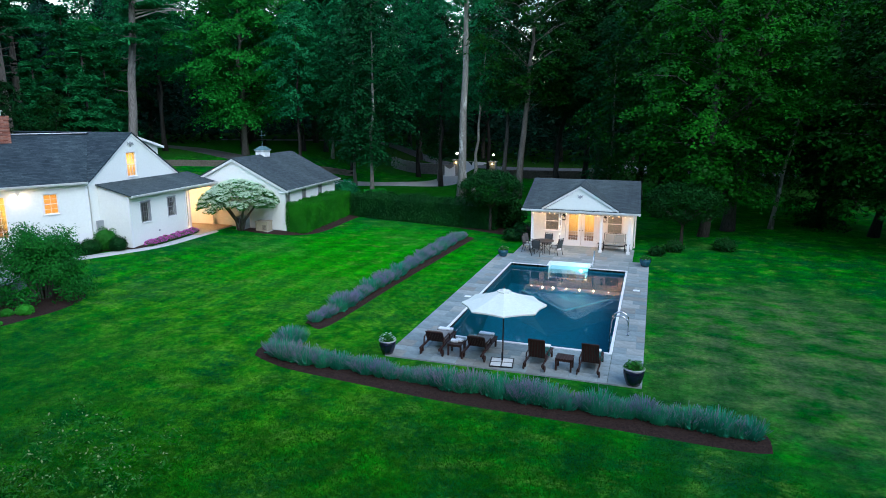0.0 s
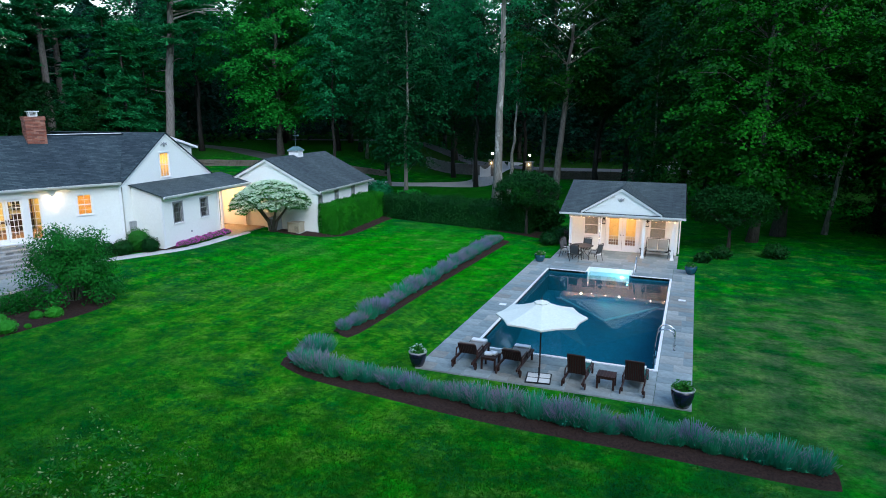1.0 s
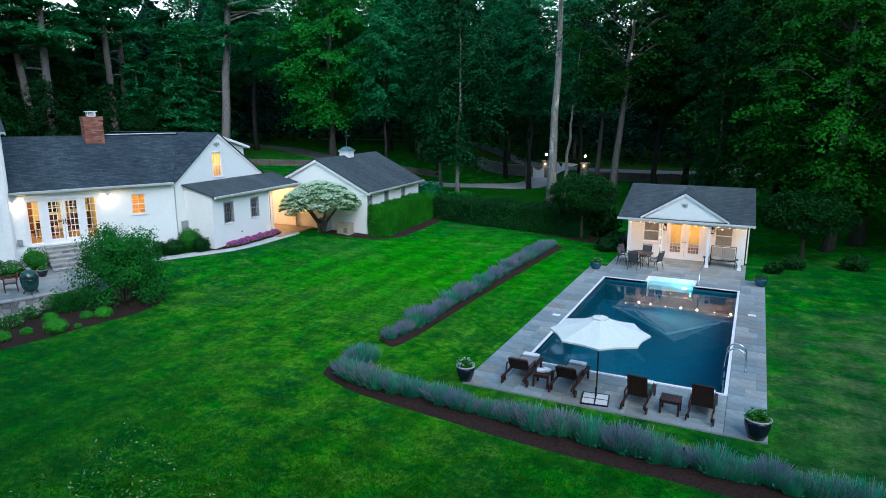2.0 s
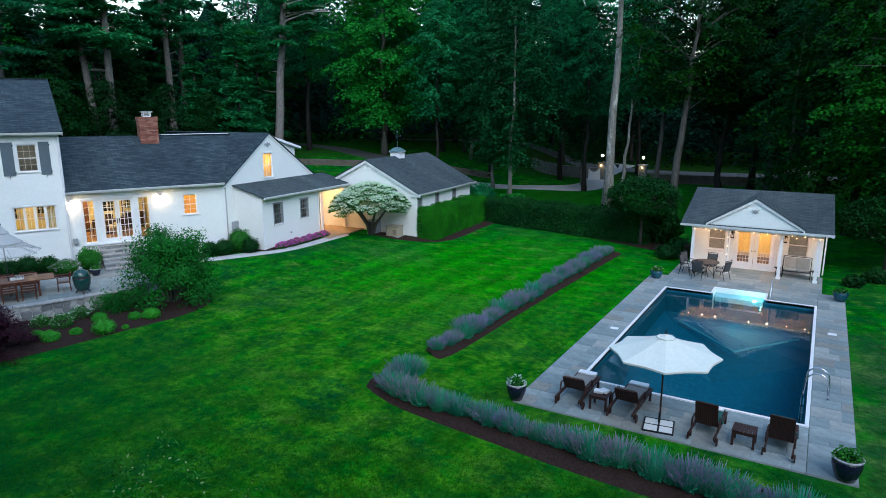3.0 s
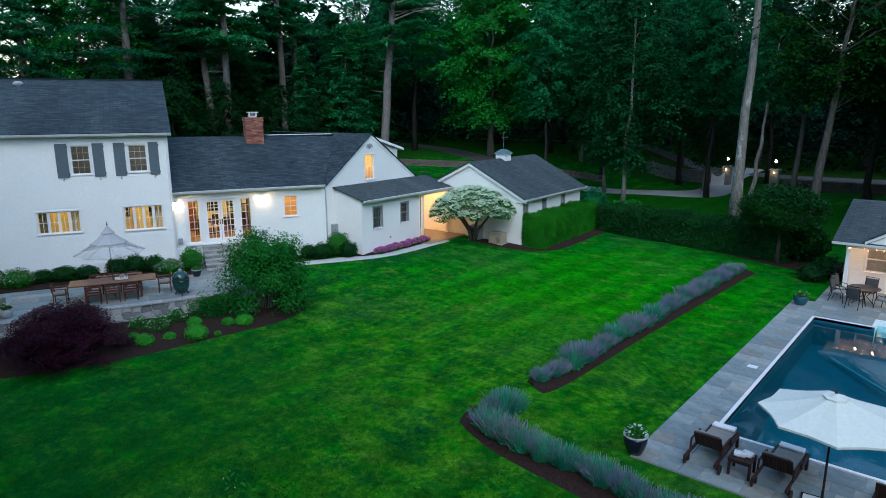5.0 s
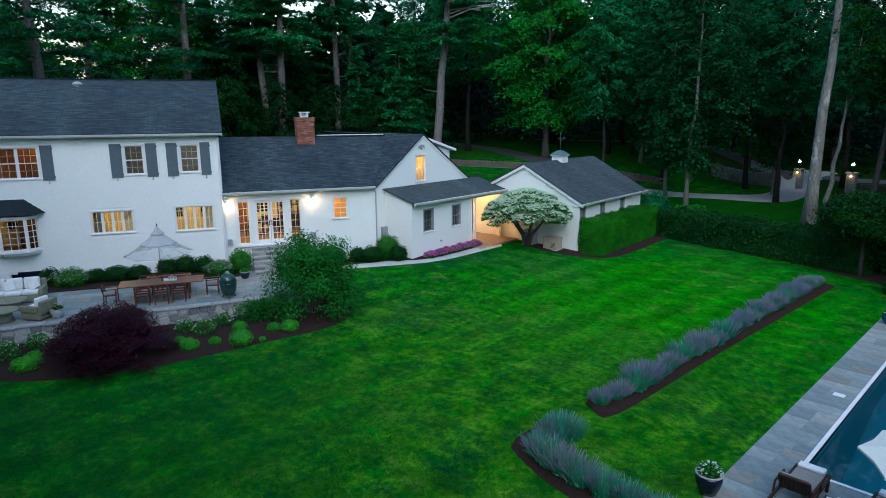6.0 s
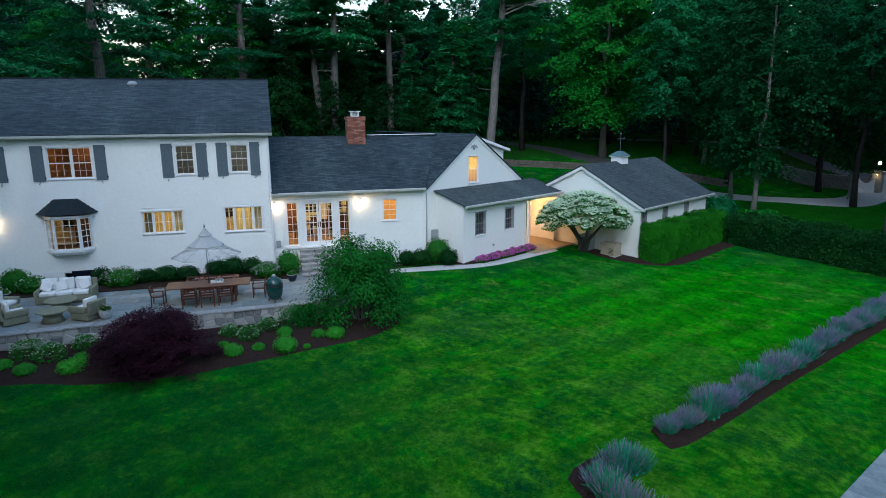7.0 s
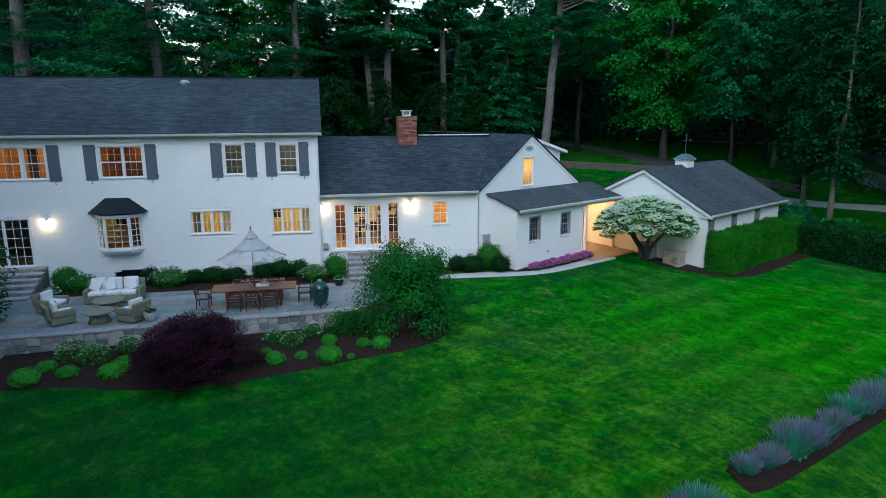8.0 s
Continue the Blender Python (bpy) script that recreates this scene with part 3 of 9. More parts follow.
def make_ground():
    xs = sorted({*np.arange(-60, 50.1, 2.0), *np.arange(-30, 14.1, 1.0), -900.0, -400.0, -200.0, -120.0, -85.0, 70.0, 100.0, 160.0, 300.0, 800.0, 0.0, 6.1, 2.05, 4.15})
    ys = sorted({*np.arange(-40, 90.1, 2.0), *np.arange(-16, 26.1, 1.0), -900.0, -300.0, -120.0, -60.0, 120.0, 180.0, 300.0, 900.0, 0.0, 12.19, 13.15})
    verts = [(x, y, ground_z(x, y)) for y in ys for x in xs]
    faces, w = [], len(xs)
    for j in range(len(ys) - 1):
        for i in range(w - 1):
            cx, cy = (xs[i] + xs[i + 1]) / 2, (ys[j] + ys[j + 1]) / 2
            if (POOL[0] < cx < POOL[1] and POOL[2] < cy < POOL[3]) or (BAY[0] < cx < BAY[1] and BAY[2] < cy < BAY[3]):
                continue
            a = j * w + i
            faces.append((a, a + 1, a + w + 1, a + w))
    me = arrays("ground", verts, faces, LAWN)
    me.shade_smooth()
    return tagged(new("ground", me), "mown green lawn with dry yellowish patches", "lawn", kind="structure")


make_ground()


def sheet(name, edge_a, edge_b, lift, material, label, category, kind="structure", steps=1, across=6, crown=0.0):
    """A strip between two polylines that follows the ground, with rounded-over edges."""
    rows = []
    bm = bmesh.new()
    pa, pb = dense(edge_a), dense(edge_b)
    for (x0, y0), (x1, y1) in zip(pa, pb):
        row = []
        for k in range(across + 1):
            f = k / across
            x, y = x0 + (x1 - x0) * f, y0 + (y1 - y0) * f
            rise = lift * min(1.0, 6 * min(f, 1 - f) + 0.0) + crown * math.sin(math.pi * f)
            row.append(bm.verts.new((x, y, ground_z(x, y) + rise - 0.03 * (k in (0, across)))))
        rows.append(row)
    for r, s in zip(rows, rows[1:]):
        for k in range(across):
            bm.faces.new((r[k], r[k + 1], s[k + 1], s[k]))
    return solid(name, bm, material, label, category, kind=kind, smooth=True)


def dense(pts, n=40):
    """n + 1 points evenly along a smooth curve through pts."""
    p = [Vector((*q, 0)) for q in pts]
    out = []
    for i in range(len(p) - 1):
        a, b, c, d = p[max(i - 1, 0)], p[i], p[i + 1], p[min(i + 2, len(p) - 1)]
        for k in range(12):
            t = k / 12
            out.append(0.5 * ((2 * b) + (c - a) * t + (2 * a - 5 * b + 4 * c - d) * t * t + (3 * b - a - 3 * c + d) * t ** 3))
    out.append(p[-1])
    ln = [0.0]
    for a, b in zip(out, out[1:]):
        ln.append(ln[-1] + (b - a).length)
    res = []
    for k in range(n + 1):
        s = ln[-1] * k / n
        i = max(0, min(len(out) - 2, next((j for j in range(len(ln) - 1) if ln[j + 1] >= s), len(out) - 2)))
        f = (s - ln[i]) / max(1e-6, ln[i + 1] - ln[i])
        q = out[i].lerp(out[i + 1], f)
        res.append((q.x, q.y))
    return res


# Planting beds round the pool lawn
sheet("lavender_bed", [(-5.75, -2.0), (-5.9, -3.6), (-5.2, -4.1), (-3.9, -4.55), (-1.1, -4.88), (1.9, -5.18), (6.0, -5.3), (10.1, -5.45), (10.5, -4.9)],
      [(-4.65, -1.85), (-4.75, -2.5), (-4.3, -3.0), (-3.4, -3.15), (-1.1, -3.25), (1.9, -3.4), (6.0, -3.5), (9.9, -3.7), (10.4, -4.3)], 0.05, MULCH, "dark bark mulch bed under the lavender hedge", "flower bed", crown=0.05)
sheet("lavender_bed_side", [(-5.6, -0.55), (-5.75, 0.4), (-5.6, 6.0), (-5.3, 12.0), (-5.0, 18.6)],
      [(-5.1, -0.8), (-4.5, -0.4), (-4.32, 6.0), (-4.08, 12.0), (-3.82, 18.4)], 0.05, MULCH, "dark bark mulch strip beside the pool lawn", "flower bed", crown=0.04)
# Patio border and house border
sheet("patio_bed", [(-21.6, -15.0), (-20.3, -12.6), (-18.75, -10.9), (-17.6, -8.6), (-17.15, -6.5), (-16.9, -4.2), (-16.6, -2.0), (-17.0, -0.3), (-18.3, 0.9), (-20.2, 1.0)],
      [(-26.2, -13.5), (-25.2, -11.3), (-24.2, -9.3), (-23.0, -7.1), (-22.0, -5.2), (-21.2, -3.6), (-20.6, -2.1), (-20.3, -1.0), (-20.0, -0.4), (-20.6, 0.2)], 0.06, MULCH, "dark mulch border below the stone wall", "flower bed", crown=0.06)
sheet("house_bed", [(-24.6, 2.6), (-23.6, 5.2), (-22.6, 6.6), (-21.35, 7.2), (-20.95, 9.0), (-21.2, 12.0)],
      [(-26.6, 2.0), (-25.1, 4.8), (-23.9, 6.5), (-22.7, 7.4), (-21.6, 9.0), (-21.9, 12.0)], 0.05, MULCH, "mulch border along the white house", "flower bed", crown=0.03)
sheet("hedge_bed", [(-19.7, 14.7), (-17.6, 14.6), (-15.2, 15.6), (-14.4, 17.6), (-14.6, 24.0), (-12.0, 24.0), (-6.0, 21.6), (-2.2, 20.0)],
      [(-20.2, 15.6), (-17.8, 16.2), (-16.8, 17.0), (-16.4, 18.4), (-16.4, 26.5), (-11.8, 26.6), (-5.0, 25.0), (-1.4, 24.0)], 0.04, MULCH, "dark mulch under the clipped hedges", "flower bed", crown=0.03)
sheet("garden_path", [(-23.5, 3.7), (-22.4, 4.95), (-21.45, 6.15), (-20.6, 7.55), (-20.25, 9.2), (-20.3, 12.0), (-20.3, 13.6)],
      [(-24.5, 3.1), (-23.3, 5.0), (-22.2, 6.6), (-21.3, 7.5), (-20.95, 9.2), (-21.2, 12.0), (-21.8, 13.8)], 0.06, CONCRETE, "curved pale concrete path beside the white house", "path")
sheet("driveway", [(-29, 39.6), (-25, 39.8), (-16, 45.5), (-14.6, 52), (-16.8, 62), (-18.0, 78)],
      [(-29, 42.6), (-26, 42.8), (-19.2, 48), (-18.4, 54), (-20.8, 63), (-22.5, 78)], 0.06, GRAVEL, "pale gravel driveway curving to a gate", "driveway", kind="structure")
# the drive under the trees; their shade is put into this darker colour
sheet("lane", [(-70, 50), (-45, 42), (-36, 40.3), (-29.05, 39.6)],
      [(-71, 56), (-46, 45.6), (-36, 43.4), (-29.05, 42.6)], 0.06, plain("shaded_drive", (0.05, 0.055, 0.055), 0.9, grain=20, amount=0.3), "driveway stretch behind the houses with tree shade in its colour", "driveway", kind="structure")

# ---- pool ----
def make_pool():
    x0, x1, y0, y1 = POOL
    bx0, bx1, by0, by1 = BAY
    p = thing("swimming_pool", Matrix.Identity(4), "rectangular in-ground pool with dark blue water and white edge", "swimming pool")
    # Basin: deep end near, shallow plateau far, hopper with a V-shaped break
    bm = bmesh.new()
    zs, zd = -1.15, -2.4
    top = [bm.verts.new(q) for q in ((x0, y0, 0), (x1, y0, 0), (x1, y1, 0), (x0, y1, 0))]
    low = [bm.verts.new(q) for q in ((x0, y0, zd), (x1, y0, zd), (x1, y1, zs), (x0, y1, zs))]
    a, b, c = bm.verts.new((x0, 7.9, zs)), bm.verts.new((x1, 7.9, zs)), bm.verts.new((3.05, 6.0, zs - 0.64))
    d, e = bm.verts.new((x0, 4.2, zd)), bm.verts.new((x1, 4.2, zd))
    bm.faces.new((top[0], top[1], low[1], low[0]))
    bm.faces.new((top[1], top[2], low[2], b, e, low[1]))
    bm.faces.new((top[3], top[0], low[0], d, a, low[3]))
    bm.faces.new((low[0], low[1], e, d))
    bm.faces.new((d, e, c))
    bm.faces.new((d, c, a))
    bm.faces.new((e, b, c))
    bm.faces.new((a, c, b, low[2], low[3]))
    m1, m2 = bm.verts.new((bx0, y1, 0)), bm.verts.new((bx1, y1, 0))
    l1, l2 = bm.verts.new((bx0, y1, zs)), bm.verts.new((bx1, y1, zs))
    bm.faces.new((top[3], m1, l1, low[3]))
    bm.faces.new((m2, top[2], low[2], l2))
    s1, s2 = bm.verts.new((bx0, y1, -0.72)), bm.verts.new((bx1, y1, -0.72))
    bm.faces.new((s1, s2, l2, l1))
    part("basin", bm, LINER, p, "dark blue vinyl pool liner")
    # Pale break lines of the hopper
    bm = bmesh.new()
    for q, r in (((0.9, 10.9, zs + 0.02), (3.5, 7.95, zs + 0.02)), ((5.7, 10.9, zs + 0.02), (3.5, 7.95, zs + 0.02))):
        tube(bm, [q, r], 0.05, 6)
    part("floor_seam", bm, LINER_PALE, p, "pale V-shaped seam on the pool floor")
    # White step bay at the far end
    bm = bmesh.new()
    for k in range(2):
        box(bm, bx0 + 0.05, y1 + 0.02 + 0.3 * k, -0.75, bx1 - 0.05, by1 - 0.03, -0.66 + 0.2 * k)
    part("lower_step", bm, LINER, p, "submerged entry steps under the liner")
    bm = bmesh.new()
    box(bm, bx0 + 0.05, y1 + 0.42, -0.75, bx1 - 0.05, by1 - 0.03, -0.24)
    box(bm, bx0 - 0.10, by1, zs, bx1 + 0.10, by1 + 0.12, 0.05)
    box(bm, bx0 - 0.10, y1 + 0.006, zs, bx0, by1 - 0.002, 0.05)
    box(bm, bx1, y1 + 0.006, zs, bx1 + 0.10, by1 - 0.002, 0.05)
    part("step_bay", bm, COPING, p, "white moulded entry steps glowing turquoise")
    bm = bmesh.new()
    w, h = 0.10, 0.025
    box(bm, x0 - w, y0 - w, -0.10, x1 + w, y0, h)
    box(bm, x0 - w, y0, -0.10, x0, y1, h)
    box(bm, x1, y0, -0.10, x1 + w, y1, h)
    box(bm, x0 - w, y1, -0.10, bx0 - 0.102, y1 + w, h)
    box(bm, bx1 + 0.102, y1, -0.10, x1 + w, y1 + w, h)
    part("coping", bm, COPING, p, "white pool coping")
    bm = bmesh.new()
    zw = -0.17
    n, mrows = 24, 44
    g = [[bm.verts.new((x0 + (x1 - x0) * i / n, y0 + (y1 - y0) * j / mrows, zw)) for i in range(n + 1)] for j in range(mrows + 1)]
    for j in range(mrows):
        for i in range(n):
            bm.faces.new((g[j][i], g[j][i + 1], g[j + 1][i + 1], g[j + 1][i]))
    v = [bm.verts.new(q) for q in ((bx0, y1, zw), (bx1, y1, zw), (bx1, by1, zw), (bx0, by1, zw))]
    bm.faces.new(v)
    w = part("water_surface", bm, WATER, p, "still dark blue water", smooth=True)
    w.visible_shadow = False
    if w.data.polygons[0].normal.z < 0:
        w.data.flip_normals()
    # Underwater light by the steps
    bm = bmesh.new()
    lathe(bm, [(0.11, 0), (0.11, 0.03), (0.07, 0.05)], 14)
    ob = part("pool_light", bm, glow("pool_light_lens", (0.30, 0.95, 1.0), 3.0), p, "glowing turquoise underwater light")
    ob.matrix_local = pose(4.05, 12.6, -0.55, 0, -90, 0)
    lamp(3.75, 12.62, -0.12, 5.0, (0.22, 0.95, 0.90), 0.10, "pool_glow")
    lamp(3.1, 11.3, -0.7, 2.2, (0.15, 0.85, 1.0), 0.12, "pool_glow")
    # Return fitting and skimmer lids
    return p


make_pool()


# ---- pavements: bluestone pieces are laid at the end of the file ----
DECK_ZONES = [(-1.25, -0.11, -2.6, 14.6), (6.21, 7.25, -2.6, 14.6), (-0.10, 6.20, -2.6, -0.11), (-0.10, 1.94, 12.30, 14.6), (4.27, 6.20, 12.30, 14.6), (1.95, 4.26, 13.28, 14.6), (-0.45, 6.35, 14.61, 18.0)]
_bm = bmesh.new()
for _z in DECK_ZONES:
    box(_bm, _z[0], _z[2], -0.16, _z[1], _z[3], -0.009)
deck = solid("pool_deck", _bm, MORTAR, "blue-grey bluestone paving round the pool", "pavement", kind="structure")

# ---- houses ----
def window(parent, x0, x1, z0, z1, y, cols=3, rows=4, trim=0.07, sash=None, double=True, name="window", label="", depth=0.09, mull=None, bar=0.010):
    """A window in a wall that faces -y: casing, sash bars and glass, set into its opening."""
    sash = sash or TRIM
    bm = bmesh.new()
    p = 0.035
    box(bm, x0 - trim, y - p, z0 - 0.0, x0, y + depth, z1)
    box(bm, x1, y - p, z0 - 0.0, x1 + trim, y + depth, z1)
    box(bm, x0 - trim - 0.015, y - p - 0.012, z1, x1 + trim + 0.015, y + depth, z1 + trim)
    w = part(name, bm, TRIM if sash is TRIM else sash, parent, label)
    bm = bmesh.new()
    box(bm, x0 - trim - 0.03, y - 0.07, z0 - 0.05, x1 + trim + 0.03, y + depth, z0 - 0.001)
    part("window_sill", bm, TRIM, w)
    mull = mull or []
    edges = [x0, *mull, x1]
    for a, b in zip(edges, edges[1:]):
        bm = bmesh.new()
        s = 0.045
        a1, b1 = a + (0.02 if a != x0 else 0), b - (0.02 if b != x1 else 0)
        box(bm, a1, y + 0.02, z0, a1 + s, y + 0.06, z1)
        box(bm, b1 - s, y + 0.02, z0, b1, y + 0.06, z1)
        box(bm, a1 + s, y + 0.02, z0, b1 - s, y + 0.06, z0 + s)
        box(bm, a1 + s, y + 0.02, z1 - s, b1 - s, y + 0.06, z1)
        if double:
            zm = (z0 + z1) / 2
            box(bm, a1 + s, y + 0.015, zm - 0.022, b1 - s, y + 0.062, zm + 0.022)
        part("sash", bm, sash, w)
        bm = bmesh.new()
        for i in range(1, cols):
            x = a1 + s + (b1 - a1 - 2 * s) * i / cols
            box(bm, x - bar, y + 0.026, z0 + s, x + bar, y + 0.05, z1 - s)
        for j in range(1, rows):
            if double and j * 2 == rows:
                continue
            z = z0 + (z1 - z0) * j / rows
            box(bm, a1 + s, y + 0.027, z - bar, b1 - s, y + 0.049, z + bar)
        if len(bm.faces):
            part("muntin", bm, sash, w)
        else:
            bm.free()
        bm = bmesh.new()
        box(bm, a1 + s, y + 0.036, z0 + s, b1 - s, y + 0.040, z1 - s)
        g = part("pane", bm, GLASS, w)
        g.visible_shadow = False
    if mull:
        bm = bmesh.new()
        for x in mull:
            box(bm, x - 0.02, y - 0.01, z0, x + 0.02, y + 0.075, z1)
        part("mullion", bm, sash, w)
    return w


def shutter(parent, x0, x1, z0, z1, y):
    bm = bmesh.new()
    s = 0.055
    box(bm, x0 + 0.004, y - 0.044, z0 + 0.004, x1 - 0.004, y - 0.025, z1 - 0.004)
    sh = part("shutter", bm, SHADE_PAINT, parent, "slate-blue panelled shutter")
    for a, b in ((x0, x0 + s), (x1 - s, x1)):
        bm = bmesh.new()
        box(bm, a, y - 0.055, z0, b, y - 0.024, z1)
        part("stile", bm, SHADE_PAINT, sh)
    zm = (z0 + z1) / 2
    for a, b in ((z0, z0 + 0.09), (zm - 0.045, zm + 0.045), (z1 - 0.07, z1)):
        bm = bmesh.new()
        box(bm, x0 + s, y - 0.055, a, x1 - s, y - 0.024, b)
        part("rail", bm, SHADE_PAINT, sh)
    for a, b in ((z0 + 0.13, zm - 0.085), (zm + 0.085, z1 - 0.11)):
        bm = bmesh.new()
        box(bm, x0 + s + 0.04, y - 0.050, a, x1 - s - 0.04, y - 0.040, b)
        part("panel", bm, SHADE_PAINT, sh)
    bm = bmesh.new()
    xm = (x0 + x1) / 2
    tube(bm, [(xm, y - 0.03, z0 - 0.02), (xm, y - 0.08, z0 - 0.07), (xm - 0.05, y - 0.07, z0 - 0.12), (xm + 0.03, y - 0.06, z0 - 0.14)], 0.012, 6)
    part("shutter_dog", bm, IRON, sh)
    bm = bmesh.new()
    for z in (z0 + 0.15, z1 - 0.15):
        box(bm, x1 - 0.02, y - 0.062, z - 0.03, x1 + 0.03, y - 0.056, z + 0.03)
    part("hinge", bm, IRON, sh)


def room(parent, x0, x1, y0, y1, z0, z1, wall=None, floor=None):
    """The inside of a lit room behind the windows: floor, ceiling, side and back walls, with their thickness."""
    bm = bmesh.new()
    t = 0.06
    box(bm, x0 - t, y0, z0, x0, y1 + t, z1)
    box(bm, x1, y0, z0, x1 + t, y1 + t, z1)
    box(bm, x0, y1, z0, x1, y1 + t, z1)
    box(bm, x0 - t, y0, z1, x1 + t, y1 + t, z1 + t)
    part("room_wall", bm, wall or ROOM, parent)
    bm = bmesh.new()
    box(bm, x0 - t, y0, z0 - t, x1 + t, y1 + t, z0)
    part("room_floor", bm, floor or ROOM_FLOOR, parent)


def sconce(x, y, z, m, watts, name="wall_sconce"):
    """A lantern on a wall that faces local -y, lit."""
    ob = thing(name, m @ pose(x, y, z), "small lit wall lantern beside the door", "wall lamp", "wall lanterns")
    bm = bmesh.new()
    box(bm, -0.05, -0.025, -0.09, 0.05, 0.0, 0.09)
    tube(bm, [(0, -0.02, 0.05), (0, -0.09, 0.09), (0, -0.12, 0.06)], 0.012, 6)
    part("bracket", bm, GREYMETAL, ob)
    bm = bmesh.new()
    lathe(bm, [(0.03, 0.06), (0.075, 0.03), (0.08, 0.015), (0.02, 0.015)], 12, (0, -0.12, 0))
    part("shade", bm, GREYMETAL, ob)
    bm = bmesh.new()
    blob(bm, 0.04, 0.04, 0.05, (0, -0.12, -0.02), 10, 6)
    part("bulb", bm, BULB_WHITE, ob)
    p = (m @ pose(x, y - 0.16, z - 0.08)).translation
    lamp(*p, watts, (1.0, 0.70, 0.40), 0.05)
    return ob


def gutter(parent, a, b, z, y):
    """Eave gutter and fascia along local x."""
    bm = bmesh.new()
    box(bm, a, y + 0.02, z - 0.12, b, y + 0.05, z + 0.03)
    part("fascia", bm, TRIM, parent)
    bm = bmesh.new()
    prism(bm, [(a, y + 0.018, z - 0.07), (a, y - 0.075, z - 0.07), (a, y - 0.10, z + 0.03), (a, y - 0.085, z + 0.03), (a, y - 0.065, z - 0.058), (a, y + 0.018, z - 0.058)], (b - a, 0, 0))
    part("gutter", bm, GUTTER_PAINT, parent, "pale grey gutter")


def downpipe(parent, x, y, z0, z1):
    bm = bmesh.new()
    tube(bm, [(x, y - 0.12, z1), (x, y - 0.06, z1 - 0.18), (x, y - 0.06, z0 + 0.1), (x, y - 0.16, z0)], 0.035, 8)
    part("downpipe", bm, TRIM, parent)


def corner_board(parent, x, y, z0, z1, w=0.11):
    bm = bmesh.new()
    box(bm, x - w, y - 0.032, z0, x + 0.03, y + 0.1, z1)
    part("corner_board", bm, TRIM, parent)


def farmhouse():
    """The two-storey white house: front along local x, facing -y at y = -0.4."""
    h = thing("main_house", POSE_H, "white clapboard two-storey farmhouse with charcoal shingle roof", "house")
    yf, xl, xr, zb, ze = -0.4, -25.5, -7.95, 0.35, 7.15
    up = [(-20.65, -19.75), (-17.6, -16.68), (-16.48, -15.72), (-12.19, -11.38), (-9.74, -8.9), (-21.7, -20.78)]
    holes = [(a, b, 5.32, 6.70) for a, b in up[:1]] + [(-17.55, -15.75, 5.32, 6.70), (-12.19, -11.38, 5.35, 6.70), (-9.74, -8.92, 5.38, 6.68), (-21.75, -20.78, 5.32, 6.70),
             (-13.88, -12.10, 2.60, 3.64), (-10.20, -8.44, 2.50, 3.68), (-17.85, -16.20, 2.05, 3.60), (-22.9, -20.8, 1.40, 3.55), (-17.46, -16.60, 0.42, 0.92)]
    holes[0] = (-20.65, -19.77, 5.32, 6.70)
    bm = bmesh.new()
    openings_wall(bm, xl, xr, zb, ze, yf, yf + 0.16, holes)
    box(bm, xl, yf + 0.16, zb, xl + 0.16, 11.4, ze)
    prism(bm, [(xr - 0.16, yf + 0.16, zb), (xr - 0.16, 11.4, zb), (xr - 0.16, 11.4, ze), (xr - 0.16, 5.6, 9.93), (xr - 0.16, yf + 0.16, ze)], (0.16, 0, 0))
    box(bm, xl, 11.4, zb, xr, 11.56, ze)
    part("wall", bm, WHITE, h)
    bm = bmesh.new()
    grown = [(a - 0.075, b + 0.075, c - 0.05, d + 0.07) for a, b, c, d in holes]
    clapboards(bm, xl, xr - 0.11, 1.0, ze - 0.12, yf, grown, 0.135, lap=0.024)
    part("siding", bm, WHITE, h, "white lapped clapboards")
    bm = bmesh.new()
    box(bm, xl, yf - 0.035, zb, -17.46, yf - 0.002, 1.0)
    box(bm, -16.60, yf - 0.035, zb, xr, yf - 0.002, 1.0)
    part("skirting", bm, TRIM, h, "plain white base boards")
    # black plate set behind the hole, in place of the dark under the floor
    bm = bmesh.new()
    box(bm, -17.46, yf + 0.3, 0.42, -16.6, yf + 0.34, 0.92)
    part("crawl_vent", bm, IRON, h, "dark opening under the house")
    corner_board(h, xr, yf, zb, ze)
    rid = 5.6
    roof_slab("roof", [(xl - 0.3, yf - 0.30, 7.21), (xr + 0.22, yf - 0.30, 7.21), (xr + 0.22, rid, 9.92), (xl - 0.3, rid, 9.92)], 0.07, ROOF, h, "charcoal asphalt shingles")
    roof_slab("roof", [(xl - 0.3, 11.7, 7.21), (xr + 0.22, 11.7, 7.21), (xr + 0.22, rid + 0.002, 9.92), (xl - 0.3, rid + 0.002, 9.92)], 0.07, ROOF, h)
    for k in range(58):
        x = xl - 0.3 + 0.31 * k
        if x < xr:
            bm = bmesh.new()
            box(bm, x, rid - 0.15, 9.95, x + 0.30, rid + 0.15, 10.01 + 0.01 * (k % 2))
            part("ridge_cap", bm, ROOF, h)
    bm = bmesh.new()
    prism(bm, [(xr + 0.16, yf - 0.3, 7.08), (xr + 0.16, rid, 9.79), (xr + 0.16, rid, 9.90), (xr + 0.16, yf - 0.3, 7.19)], (0.05, 0, 0))
    box(bm, xl, yf - 0.27, 7.13, xr + 0.16, yf, 7.17)
    part("rake_board", bm, TRIM, h)
    gutter(h, xl - 0.3, xr + 0.2, 7.22, yf - 0.33)
    downpipe(h, xr - 0.05, yf - 0.05, 0.5, 7.0)
    # Roof vent
    bm = bmesh.new()
